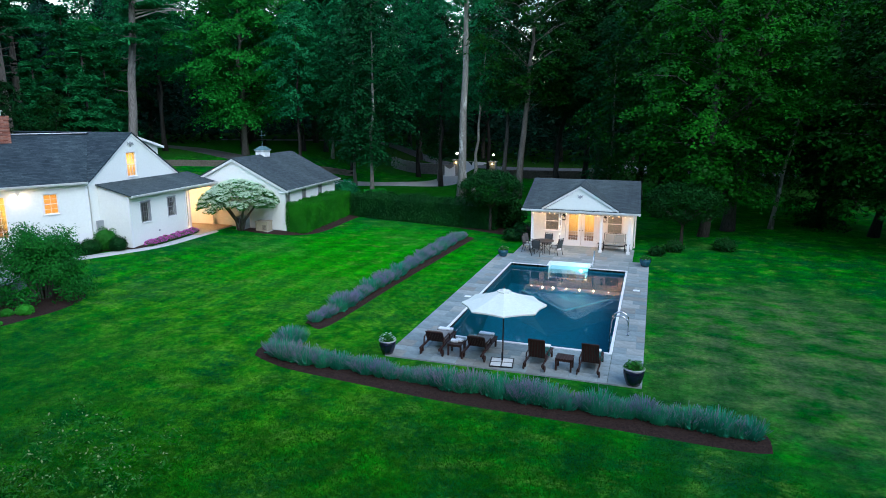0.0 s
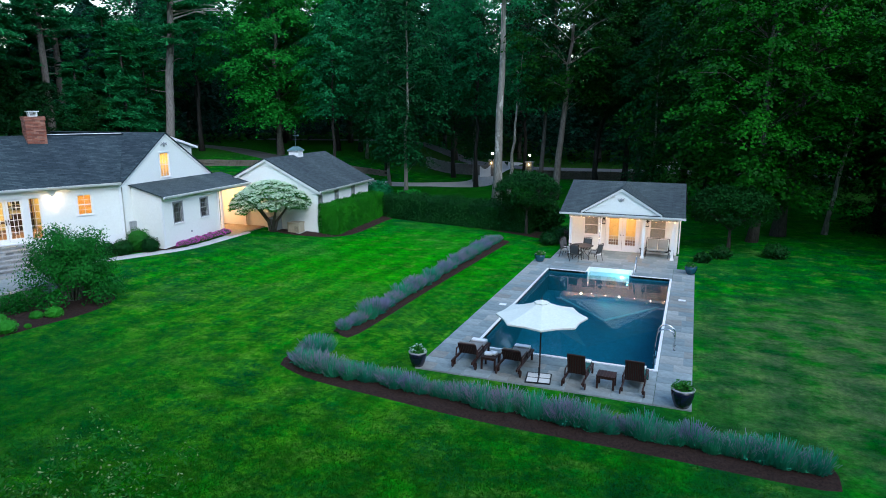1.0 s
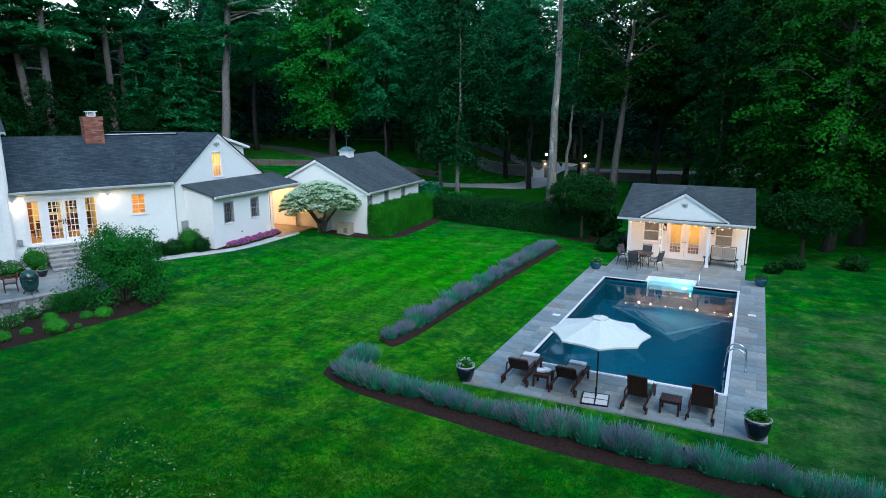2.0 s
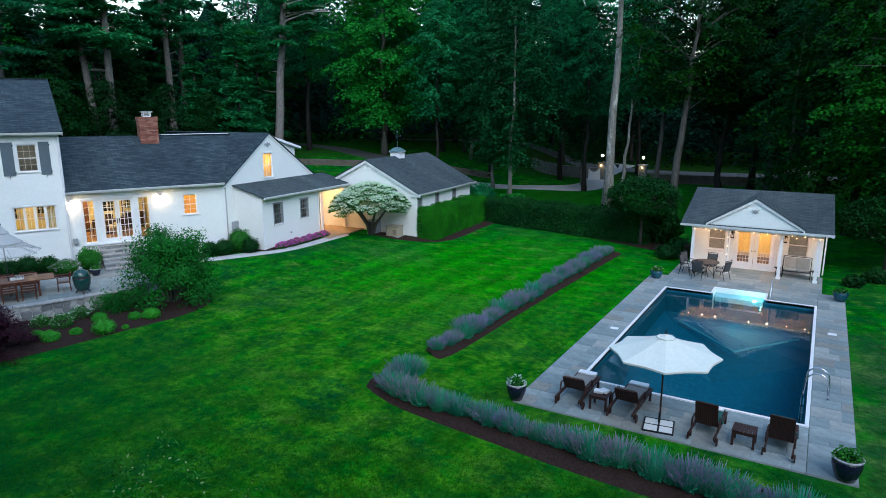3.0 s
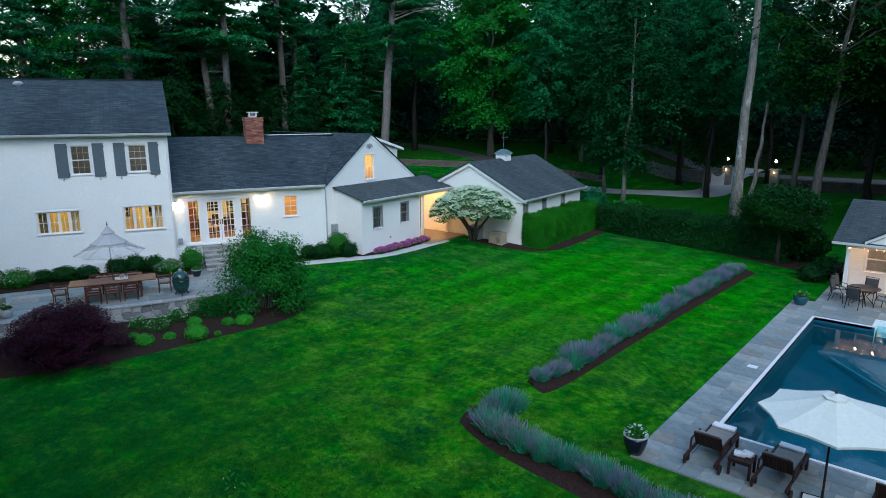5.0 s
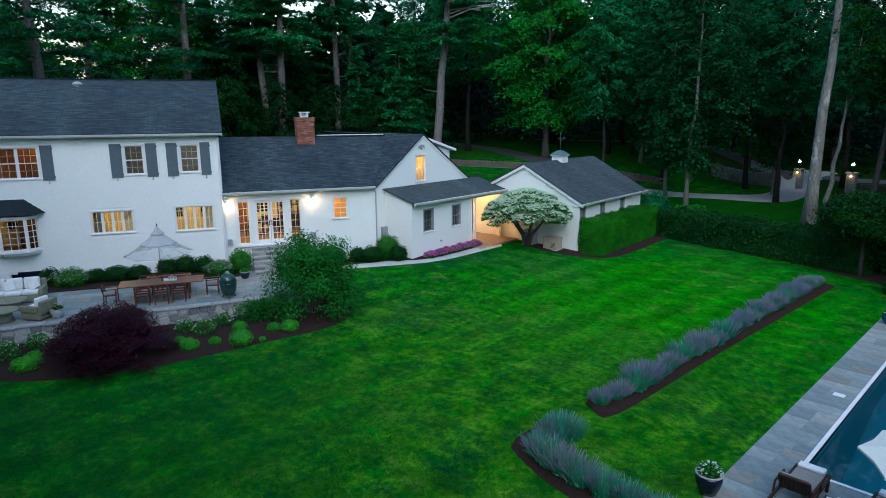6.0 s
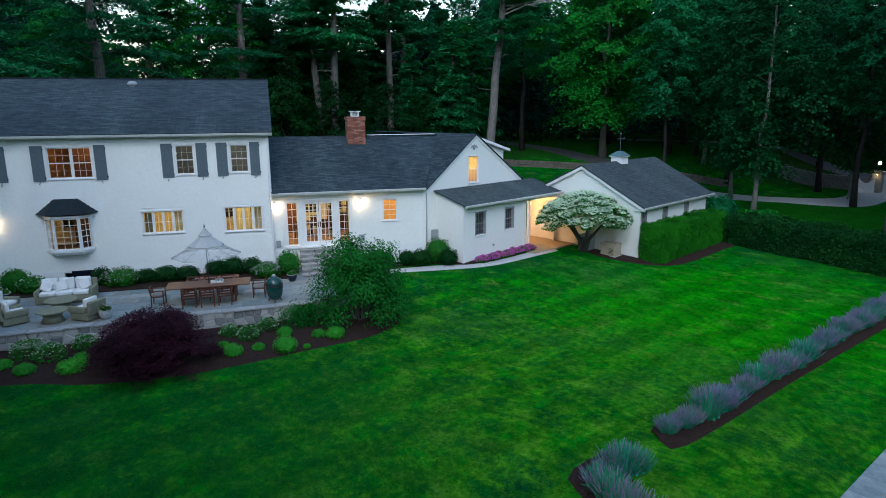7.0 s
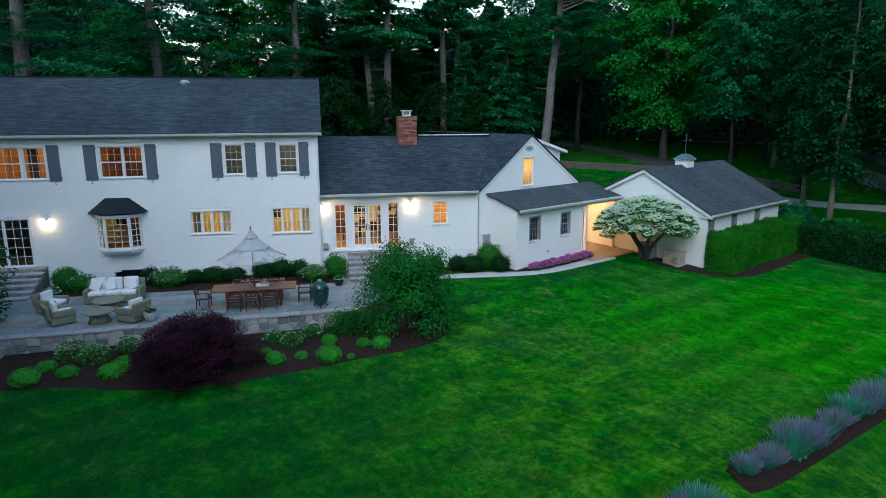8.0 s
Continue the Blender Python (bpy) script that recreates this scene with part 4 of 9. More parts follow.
    lathe(bm, [(0.20, 0.0), (0.18, 0.10), (0.24, 0.12), (0.26, 0.2), (0.16, 0.3), (0.02, 0.33)], 14, (-14.6, 4.75, 9.50))
    part("roof_vent", bm, GREYMETAL, h, "round metal roof vent")
    # Upper windows and shutters
    lab = "double-hung window lit amber from inside"
    window(h, -17.55, -15.75, 5.32, 6.70, yf, 3, 4, label=lab, mull=[-16.58], bar=0.005)
    window(h, -12.19, -11.38, 5.35, 6.70, yf, 3, 4, label="double-hung window dimly lit", bar=0.005)
    window(h, -9.74, -8.92, 5.38, 6.68, yf, 3, 4, label="double-hung window dimly lit", bar=0.005)
    window(h, -20.65, -19.77, 5.32, 6.70, yf, 3, 4, label=lab, bar=0.005)
    window(h, -21.75, -20.78, 5.32, 6.70, yf, 3, 4, label=lab, bar=0.005)
    for a, b in ((-18.18, -17.68), (-15.62, -15.14), (-12.8, -12.3), (-11.26, -10.78), (-10.36, -9.87), (-8.83, -8.38), (-19.67, -19.18)):
        shutter(h, a, b, 5.21, 6.80, yf)
    # Ground floor
    window(h, -13.88, -12.10, 2.60, 3.64, yf, 2, 2, double=False, label="four-light casement window glowing amber", mull=[-13.42, -12.98, -12.55])
    window(h, -10.20, -8.44, 2.50, 3.68, yf, 2, 2, double=False, label="four-light casement window glowing amber", mull=[-9.75, -9.32, -8.88])
    # Low basement window
    bm = bmesh.new()
    box(bm, -17.15, yf - 0.06, 0.62, -16.2, yf - 0.004, 1.02)
    part("basement_window", bm, GLAZE_NAVY, h, "dark basement window")
    # Bay window
    bay = part("bay_window", bay_body(yf), TRIM, h, "angled bay window with a small dark roof")
    pts = [(-17.98, yf), (-17.55, yf - 0.42), (-16.50, yf - 0.42), (-16.07, yf)]
    bm = bmesh.new()
    top = [(-18.35, yf + 0.0), (-17.85, yf - 0.62), (-16.2, yf - 0.62), (-15.7, yf + 0.0)]
    up_ = [(-17.55, yf), (-17.35, yf - 0.14), (-16.7, yf - 0.14), (-16.5, yf)]
    a = [bm.verts.new((x, y, 3.74)) for x, y in top]
    b = [bm.verts.new((x, y, 4.40)) for x, y in up_]
    for i in range(3):
        bm.faces.new((a[i], a[i + 1], b[i + 1], b[i]))
    bm.faces.new(b)
    bm.faces.new(a[::-1])
    bm.faces.new((a[3], a[0], b[0], b[3]))
    part("bay_roof", bm, ROOF, bay)
    for (p0, p1), n in (((pts[0], pts[1]), 2), ((pts[1], pts[2]), 3), ((pts[2], pts[3]), 2)):
        d = Vector((p1[0] - p0[0], p1[1] - p0[1], 0))
        ln = d.length
        ang = math.degrees(math.atan2(d.y, d.x))
        holder = bmesh.new()
        s = 0.07
        box(holder, 0, -0.03, 2.08, s, 0.03, 3.58)
        box(holder, ln - s, -0.03, 2.08, ln, 0.03, 3.58)
        box(holder, s, -0.03, 2.08, ln - s, 0.03, 2.15)
        box(holder, s, -0.03, 3.50, ln - s, 0.03, 3.58)
        for i in range(1, n):
            x = s + (ln - 2 * s) * i / n
            box(holder, x - 0.009, -0.02, 2.15, x + 0.009, 0.01, 3.50)
        for j in range(1, 5):
            z = 2.15 + 1.35 * j / 5
            box(holder, s, -0.021, z - 0.009, ln - s, 0.011, z + 0.009)
        bmesh.ops.transform(holder, matrix=pose(p0[0], p0[1], 0, 0, 0, ang), verts=holder.verts[:])
        part("sash", holder, TRIM, bay)
        bm = bmesh.new()
        box(bm, s, -0.004, 2.15, ln - s, 0.0, 3.50)
        bmesh.ops.transform(bm, matrix=pose(p0[0], p0[1], 0, 0, 0, ang), verts=bm.verts[:])
        g = part("pane", bm, GLASS, bay)
        g.visible_shadow = False
    # Far garden door and its side light
    d = window(h, -22.9, -20.8, 1.40, 3.55, yf, 3, 5, double=False, name="glazed_door", label="white glazed garden door with muntins", mull=[-21.85])
    # Rooms
    yi = yf + 0.17
    room(h, -22.95, -18.8, yi, 3.6, 4.75, 6.88, ROOM_WARM)
    room(h, -18.6, -14.6, yi, 3.4, 4.75, 6.88, ROOM_WARM)
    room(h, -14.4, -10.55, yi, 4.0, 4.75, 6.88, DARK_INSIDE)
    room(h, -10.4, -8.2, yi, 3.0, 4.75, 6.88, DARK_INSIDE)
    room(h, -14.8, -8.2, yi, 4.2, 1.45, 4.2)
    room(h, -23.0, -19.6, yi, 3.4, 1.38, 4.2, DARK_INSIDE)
    room(h, -19.4, -15.0, yi, 4.4, 1.38, 4.2)
    for u, v, z, wt in ((-16.2, 2.2, 6.6, 15), (-21.2, 2.0, 6.5, 16), (-11.9, 2.0, 6.2, 12.5), (-9.4, 1.6, 6.2, 10), (-13.0, 1.8, 3.9, 27), (-9.6, 1.8, 3.9, 27), (-17.0, 2.8, 3.7, 13), (-21.6, 2.2, 3.7, 1.2)):
        lamp(*(POSE_H @ Vector((u, v, z))), wt, (1.0, 0.75, 0.21) if wt > 12.9 else (0.9, 0.9, 0.62), 0.12, "room_lamp")
    return h


def indoor_cabinet(u, y, z, w, hgt, mat, label):
    """A cabinet inside a lit room: carcass, doors, knobs."""
    c = thing("indoor_cabinet", POSE_H @ pose(u, y, z), label, "cabinet", "indoor cabinets")
    bm = bmesh.new()
    box(bm, -w / 2, -0.2, 0.0, w / 2, 0.2, hgt)
    box(bm, -w / 2 - 0.03, -0.23, hgt, w / 2 + 0.03, 0.2, hgt + 0.04)
    part("body", bm, mat, c)
    for s in (-1, 1):
        bm = bmesh.new()
        box(bm, min(0.01 * s, s * (w / 2 - 0.03)), -0.222, 0.08, max(0.01 * s, s * (w / 2 - 0.03)), -0.201, hgt - 0.05)
        d = part("door", bm, mat, c)
        bm = bmesh.new()
        blob(bm, 0.015, 0.015, 0.015, (s * 0.05, -0.235, hgt * 0.55), 6, 4)
        part("knob", bm, IRON, d)


def dark_window(u, y, z, w, hgt):
    """A window in the back wall of a lit room, with the dark garden behind it."""
    c = thing("indoor_window", POSE_H @ pose(u, y, z), "dark window with white muntins in the lit back wall", "window", "back windows")
    bm = bmesh.new()
    box(bm, -w / 2, 0.0, 0.0, w / 2, 0.03, hgt)
    part("pane", bm, GLAZE_NAVY, c)
    bm = bmesh.new()
    for k in range(4):
        x = -w / 2 + w * k / 3
        box(bm, x - 0.015, -0.03, -0.02, x + 0.015, 0.0, hgt + 0.02)
        zz = hgt * k / 3
        box(bm, -w / 2, -0.028, zz - 0.015, w / 2, 0.0, zz + 0.015)
    part("sash", bm, CABINET, c)


def curtain(u0, u1, y, z0, z1, mat=None):
    """A gathered curtain panel behind a window."""
    c = thing("curtain", POSE_H, "gathered tan curtain panel behind the window", "curtain", "curtains")
    bm = bmesh.new()
    n = 18
    rows = [[bm.verts.new((u0 + (u1 - u0) * k / n, y + 0.025 * math.sin(k * 2.1), z)) for k in range(n + 1)] for z in (z0, z1)]
    for k in range(n):
        bm.faces.new((rows[0][k], rows[0][k + 1], rows[1][k + 1], rows[1][k]))
    ob = part("panel", bm, mat or CUSH_GREY, c)
    ob.modifiers.new("thickness", 'SOLIDIFY').thickness = 0.008


def indoor_things():
    """What shows through the lit windows of the farmhouse."""
    indoor_cabinet(-16.9, 3.1, 4.75, 1.0, 2.0, TABLEWOOD, "tall reddish wardrobe in the upstairs room")
    indoor_cabinet(-20.2, 3.3, 4.75, 0.9, 2.05, TABLEWOOD, "tall wooden wardrobe in the upstairs room")
    indoor_cabinet(-15.6, 3.1, 4.75, 1.2, 1.1, TABLEWOOD, "low wooden dresser in the upstairs room")
    dark_window(-15.3, 3.36, 6.0, 0.8, 0.8)
    indoor_cabinet(-9.5, 3.9, 1.45, 0.8, 2.3, CABINET, "cream kitchen cupboard indoors")
    indoor_cabinet(-8.7, 3.9, 1.45, 0.8, 0.95, CABINET, "cream kitchen base unit indoors")
    dark_window(-10.4, 4.16, 2.5, 0.7, 1.0)
    dark_window(-8.8, 4.16, 2.7, 0.7, 0.9)
    indoor_cabinet(-17.3, 3.9, 1.38, 1.2, 2.1, REDWOOD, "reddish bookcase cabinet in the bay-window room")
    dark_window(-16.2, 4.36, 2.3, 0.8, 1.3)
    dark_window(-18.2, 4.36, 2.3, 0.8, 1.3)
    curtain(-13.86, -13.46, 0.03, 2.56, 3.68, WICKER)
    curtain(-12.52, -12.12, 0.03, 2.56, 3.68, CABINET)
    curtain(-8.86, -8.46, 0.03, 2.46, 3.72, CABINET)
    curtain(-20.62, -20.2, 0.03, 5.3, 6.72, TABLEWOOD)


def bay_body(yf):
    bm = bmesh.new()
    pts = [(-17.98, yf), (-17.55, yf - 0.42), (-16.50, yf - 0.42), (-16.07, yf)]
    big = [(-18.06, yf), (-17.6, yf - 0.50), (-16.45, yf - 0.50), (-15.99, yf)]
    prism(bm, [(x, y, 1.98) for x, y in big], (0, 0, 0.09))
    prism(bm, [(x, y, 3.58) for x, y in big], (0, 0, 0.08))
    prism(bm, [(x, y + 0.02, 1.86) for x, y in pts], (0, 0, 0.12))
    return bm


def kitchen_wing():
    """The lower link with French doors, facing -y at y = -0.25."""
    h = thing("link_wing", POSE_H, "single-storey white clapboard wing with French doors and shingle roof", "house")
    yf, xl, xr, zb, ze = -0.25, -7.94, -0.10, 0.35, 4.15
    holes = [(-7.27, -6.72, 1.55, 3.76), (-6.42, -4.92, 1.55, 3.76), (-4.66, -4.12, 1.55, 3.76), (-2.36, -1.64, 2.62, 3.72)]
    bm = bmesh.new()
    openings_wall(bm, xl, xr, zb, ze, yf, yf + 0.16, holes)
    part("wall", bm, WHITE, h)
    bm = bmesh.new()
    clapboards(bm, xl, xr - 0.1, 1.32, ze - 0.1, yf, [(-7.42, -3.98, 1.3, 3.9), (-2.43, -1.57, 2.57, 3.8)], 0.118, lap=0.012)
    part("siding", bm, WHITE, h, "white lapped clapboards")
    bm = bmesh.new()
    box(bm, xl, yf - 0.034, zb, xr, yf - 0.002, 1.32)
    part("skirting", bm, TRIM, h)
    corner_board(h, xr, yf, zb, ze)
    for x, z, lb in ((-7.74, 1.72, "small grey outlet box beside the doors"), (-3.5, 1.80, "small grey meter on the wall")):
        bm = bmesh.new()
        box(bm, x - 0.11, yf - 0.16, z - 0.13, x + 0.11, yf - 0.02, z + 0.15)
        part("meter_box", bm, GREYMETAL, h, lb)
    # Roof: front plane mitred against the gabled wing along the valley
    rz, ry = 6.80, 4.2
    wl = POSE_H.inverted() @ POSE_W
    va = wl @ Vector((-0.12, -0.12, 4.10))
    vb = wl @ Vector((3.72, 3.05, 6.80))
    roof_slab("roof", [(xl, yf - 0.3, 4.22), (va.x, va.y, 4.22), (vb.x, vb.y, rz), (xl, ry, rz)], 0.06, ROOF, h, "charcoal asphalt shingles")
    bm = bmesh.new()
    prism(bm, [(xl, 8.6, 4.1), (vb.x, 8.6, 4.1), (vb.x, ry + 0.004, rz + 0.05), (xl, ry + 0.004, rz + 0.05)], (0, 0, -0.08))
    part("roof", bm, ROOF, h)
    # Raised back dormer edge behind the ridge
    bm = bmesh.new()
    box(bm, -2.35, ry + 0.05, rz - 0.1, vb.x - 0.1, ry + 0.5, rz + 0.075)
    part("back_dormer", bm, TRIM, h, "white edge of a rear dormer roof")
    gutter(h, xl, xr - 0.02, 4.25, yf - 0.33)
    bm = bmesh.new()
    box(bm, xl, yf - 0.28, 4.13, xr, yf, 4.16)
    part("soffit", bm, TRIM, h)
    # French doors
    for a, b, nm, lb in ((-7.27, -6.72, "side_light", "narrow glazed side light"), (-4.66, -4.12, "side_light", "narrow glazed side light")):
        window(h, a, b, 1.55, 3.76, yf, 2, 6, trim=0.1, double=False, name=nm, label=lb)
    fr = bmesh.new()
    box(fr, -6.55, yf - 0.04, 1.5, -6.43, yf + 0.1, 3.78)
    box(fr, -4.91, yf - 0.04, 1.5, -4.79, yf + 0.1, 3.78)
    box(fr, -6.55, yf - 0.05, 3.78, -4.79, yf + 0.1, 3.88)
    box(fr, -7.40, yf - 0.12, 1.42, -3.98, yf + 0.1, 1.49)
    door = part("french_door", fr, TRIM, h, "white French doors with muntins, lit from inside")
    for a, b, s in ((-6.42, -5.68, 1), (-5.66, -4.92, -1)):
        bm = bmesh.new()
        t = 0.105
        box(bm, a, yf + 0.02, 1.5, a + t, yf + 0.065, 3.76)
        box(bm, b - t, yf + 0.02, 1.5, b, yf + 0.065, 3.76)
        box(bm, a + t, yf + 0.02, 1.5, b - t, yf + 0.065, 1.72)
        box(bm, a + t, yf + 0.02, 3.65, b - t, yf + 0.065, 3.76)
        part("leaf", bm, TRIM, door)
        bm = bmesh.new()
        for i in (1, 2):
            x = a + t + (b - a - 2 * t) * i / 3
            box(bm, x - 0.013, yf + 0.026, 1.72, x + 0.013, yf + 0.055, 3.65)
        for j in range(1, 6):
            z = 1.72 + 1.93 * j / 6
            box(bm, a + t, yf + 0.027, z - 0.013, b - t, yf + 0.054, z + 0.013)
        part("muntin", bm, TRIM, door)
        bm = bmesh.new()
        box(bm, a + t, yf + 0.038, 1.72, b - t, yf + 0.042, 3.65)
        g = part("pane", bm, GLASS, door)
        g.visible_shadow = False
        bm = bmesh.new()
        x = (b - 0.05) if s > 0 else (a + 0.05)
        box(bm, x - 0.02, yf - 0.005, 2.45, x + 0.02, yf + 0.02, 2.72)
        part("handle", bm, IRON, door)
    window(h, -2.36, -1.64, 2.62, 3.72, yf, 2, 4, label="small square-paned window glowing orange")
    room(h, -7.85, -3.6, yf + 0.17, 4.4, 1.50, 3.98)
    room(h, -3.4, -0.6, yf + 0.17, 3.0, 1.50, 3.98, plain("orange_plaster", (0.8, 0.55, 0.22), 0.9, grain=2, amount=0.1, bump=0))
    for u, v, z, wt in ((-6.9, 2.6, 3.5, 32), (-4.8, 1.6, 3.6, 32), (-2.0, 1.3, 3.5, 20)):
        lamp(*(POSE_H @ Vector((u, v, z))), wt, (1.0, 0.74, 0.24), 0.12, "room_lamp")
    # Things seen inside
    indoor_cabinet(-7.2, 3.9, 1.50, 1.1, 2.1, REDWOOD, "dark wooden hutch against the back wall indoors")
    indoor_cabinet(-4.3, 3.9, 1.50, 0.9, 0.9, TEAK, "low dark sideboard indoors")
    dark_window(-5.75, 4.34, 2.5, 0.9, 1.1)
    dark_window(-4.35, 4.34, 2.6, 0.7, 1.0)
    t = thing("indoor_table", POSE_H @ pose(-5.9, 2.6, 1.50), "dark round table inside the lit room", "table")
    bm = bmesh.new()
    lathe(bm, [(0.6, 0.70), (0.62, 0.74), (0.0, 0.745)], 20)
    part("tabletop", bm, TEAK, t)
    bm = bmesh.new()
    lathe(bm, [(0.3, 0.0), (0.28, 0.04), (0.06, 0.1), (0.06, 0.70)], 14)
    part("pedestal", bm, TEAK, t)
    c = thing("indoor_chair", POSE_H @ pose(-6.6, 2.0, 1.50, 0, 0, 200), "dark wooden chair inside the lit room", "chair", "indoor chairs")
    bm = bmesh.new()
    box(bm, -0.2, -0.2, 0.42, 0.2, 0.2, 0.46)
    part("seat", bm, TEAK, c)
    bm = bmesh.new()
    box(bm, -0.2, 0.17, 0.46, 0.2, 0.2, 0.95)
    part("backrest", bm, TEAK, c)
    for x in (-0.18, 0.15):
        for y in (-0.18, 0.15):
            bm = bmesh.new()
            box(bm, x, y, 0, x + 0.03, y + 0.03, 0.42)
            part("leg", bm, TEAK, c)
    copy_thing(c, POSE_H @ pose(-5.1, 2.2, 1.50, 0, 0, 150))
    copy_thing(c, POSE_H @ pose(-5.7, 3.4, 1.50, 0, 0, -10))
    cab = thing("bookcase", POSE_H @ pose(-4.3, 4.1, 1.50), "tall dark bookcase against the back wall", "bookcase")
    bm = bmesh.new()
    for z in (0, 0.45, 0.9, 1.35, 1.8):
        box(bm, -0.55, -0.16, z, 0.55, 0.16, z + 0.03)
    box(bm, -0.58, -0.16, 0, -0.55, 0.16, 1.83)
    box(bm, 0.55, -0.16, 0, 0.58, 0.16, 1.83)
    part("carcass", bm, REDWOOD, cab)
    return h


def chimney():
    c = thing("chimney", POSE_H @ pose(-3.1, 3.95, 0), "red brick chimney with a white metal cap", "chimney")
    bm = bmesh.new()
    box(bm, -0.42, -0.42, 5.5, 0.42, 0.42, 7.86)
    part("core", bm, MORTAR, c)
    bm = bmesh.new()
    z, k = 6.15, 0
    while z < 7.9:
        g = 0.5 if z < 7.7 else 0.53
        for s in (-1, 1):
            n = 4
            off = 0.12 if k % 2 else 0.0
            xs = [-g] + [-g + off + 0.25 * i for i in range(1, n + 1) if -g + off + 0.25 * i < g - 0.04] + [g]
            for a, b in zip(xs, xs[1:]):
                j = RNG.uniform(-0.006, 0.006)
                box(bm, a + 0.006, min(s * (g + j), s * 0.4), z, b - 0.006, max(s * (g + j), s * 0.4), z + 0.062)
                box(bm, min(s * (g + j), s * 0.41), max(a, -0.40) + 0.006, z, max(s * (g + j), s * 0.41), min(b, 0.40) - 0.006, z + 0.062)
        z += 0.074
        k += 1
    part("brick", bm, BRICKM, c)
    bm = bmesh.new()
    box(bm, -0.2, -0.2, 7.86, 0.2, 0.2, 7.96)
    for x in (-0.22, 0.18):
        for y in (-0.22, 0.18):
            box(bm, x, y, 7.96, x + 0.04, y + 0.04, 8.18)
    for k in range(7):
        x = -0.17 + 0.055 * k
        box(bm, x, -0.215, 7.96, x + 0.02, -0.2, 8.18)
    box(bm, -0.3, -0.3, 8.18, 0.3, 0.3, 8.22)
    part("cap", bm, TRIM, c, "white metal chimney cap")
    bm = bmesh.new()
    box(bm, -0.56, -0.60, 6.08, 0.56, 0.4, 6.17)
    part("flashing", bm, DARKMETAL, c)
    return c


def gabled_wing():
    """The wing set at an angle, its gable facing -y at y = -0.1."""
    h = thing("gabled_wing", POSE_W, "white clapboard gabled wing with small amber attic window", "house")
    yf, pk, xl, xr = -0.1, 3.78, 0.0, 7.75
    ze, zp = 4.10, 6.84
    holes = [(3.20, 4.00, 4.22, 5.70)]
    bm = bmesh.new()
    openings_wall(bm, xl, xr, 0.25, ze, yf, yf + 0.15, [])
    sl = (zp - ze) / (pk - xl)
    n = 30
    for i in range(n):
        a, b = xl + (xr - xl) * i / n, xl + (xr - xl) * (i + 1) / n
        m = (a + b) / 2
        zt = ze + sl * min(m - xl, (xr - m) * (pk - xl) / (xr - pk)) - 0.03
        if 3.10 < m < 4.02:
            box(bm, a, yf, ze, b, yf + 0.15, 4.22)
            box(bm, a, yf, 5.70, b, yf + 0.15, zt)
        else:
            box(bm, a, yf, ze, b, yf + 0.15, zt)
    box(bm, xr - 0.15, yf + 0.15, 0.25, xr, 9.0, ze)
    part("wall", bm, WHITE, h)
    span = lambda z: (xl + 0.0, xr) if z <= ze else (xl + (z - ze) / sl, xr - (z - ze) * (xr - pk) / (zp - ze))
    bm = bmesh.new()
    clapboards(bm, xl, xr, 1.2, zp - 0.05, yf, [(3.12, 4.08, 4.16, 5.78)], 0.118, span, 0.008)
    part("siding", bm, WHITE, h, "white lapped clapboards")
    bm = bmesh.new()
    box(bm, xl, yf - 0.03, 0.2, xr, yf - 0.002, 1.2)
    part("skirting", bm, TRIM, h)
    # Rake boards
    bm = bmesh.new()
    prism(bm, [(xl - 0.18, yf - 0.05, ze - 0.20), (xl - 0.18, yf - 0.05, ze - 0.02), (pk, yf - 0.05, zp + 0.06), (pk, yf - 0.05, zp - 0.14)], (0, 0.05, 0))
    prism(bm, [(xr + 0.2, yf - 0.05, ze - 0.20), (xr + 0.2, yf - 0.05, ze - 0.02), (pk, yf - 0.05, zp + 0.06), (pk, yf - 0.05, zp - 0.14)], (0, 0.05, 0))
    part("rake_board", bm, TRIM, h)
    roof_slab("roof", [(xl - 0.2, yf - 0.12, ze - 0.04), (xl - 0.2, yf - 0.10, ze - 0.04), (pk, 3.2, zp + 0.04), (pk, yf - 0.12, zp + 0.04)], 0.05, ROOF, h, "charcoal asphalt shingles")
    roof_slab("roof", [(xr + 0.25, yf - 0.12, ze - 0.08), (xr + 0.25, 9.0, ze - 0.08), (pk + 0.002, 9.0, zp + 0.04), (pk + 0.002, yf - 0.12, zp + 0.04)], 0.05, ROOF, h)
    # Shed dormer on the far slope
    bm = bmesh.new()
    prism(bm, [(4.3, 0.55, 6.0), (6.98, 0.55, 4.9), (6.98, 0.55, 5.84), (4.3, 0.55, 6.63)], (0, 6.0, 0))
    dm = part("shed_dormer", bm, WHITE, h, "white shed dormer behind the gable")
    bm = bmesh.new()
    prism(bm, [(4.0, 0.30, 6.73), (7.35, 0.30, 5.76), (7.35, 0.30, 5.91), (4.0, 0.30, 6.88)], (0, 6.6, 0))
    part("dormer_roof", bm, TRIM, dm)
    window(h, 3.20, 4.00, 4.22, 5.70, yf, 3, 2, label="attic window glowing amber")
    room(h, 2.7, 4.5, yf + 0.16, 1.0, 4.05, 5.80)
    bm = bmesh.new()
    bm.faces.new([bm.verts.new(q) for q in ((3.20, yf + 0.107, 4.22), (4.00, yf + 0.107, 4.22), (4.00, yf + 0.107, 5.70), (3.20, yf + 0.107, 5.70))])
    part("roller_shade", bm, AMBER_SHADE, h, "drawn amber roller shade")
    lamp(*(POSE_W @ Vector((3.6, 0.55, 5.2))), 5.2, (1.0, 0.66, 0.27), 0.1, "room_lamp")
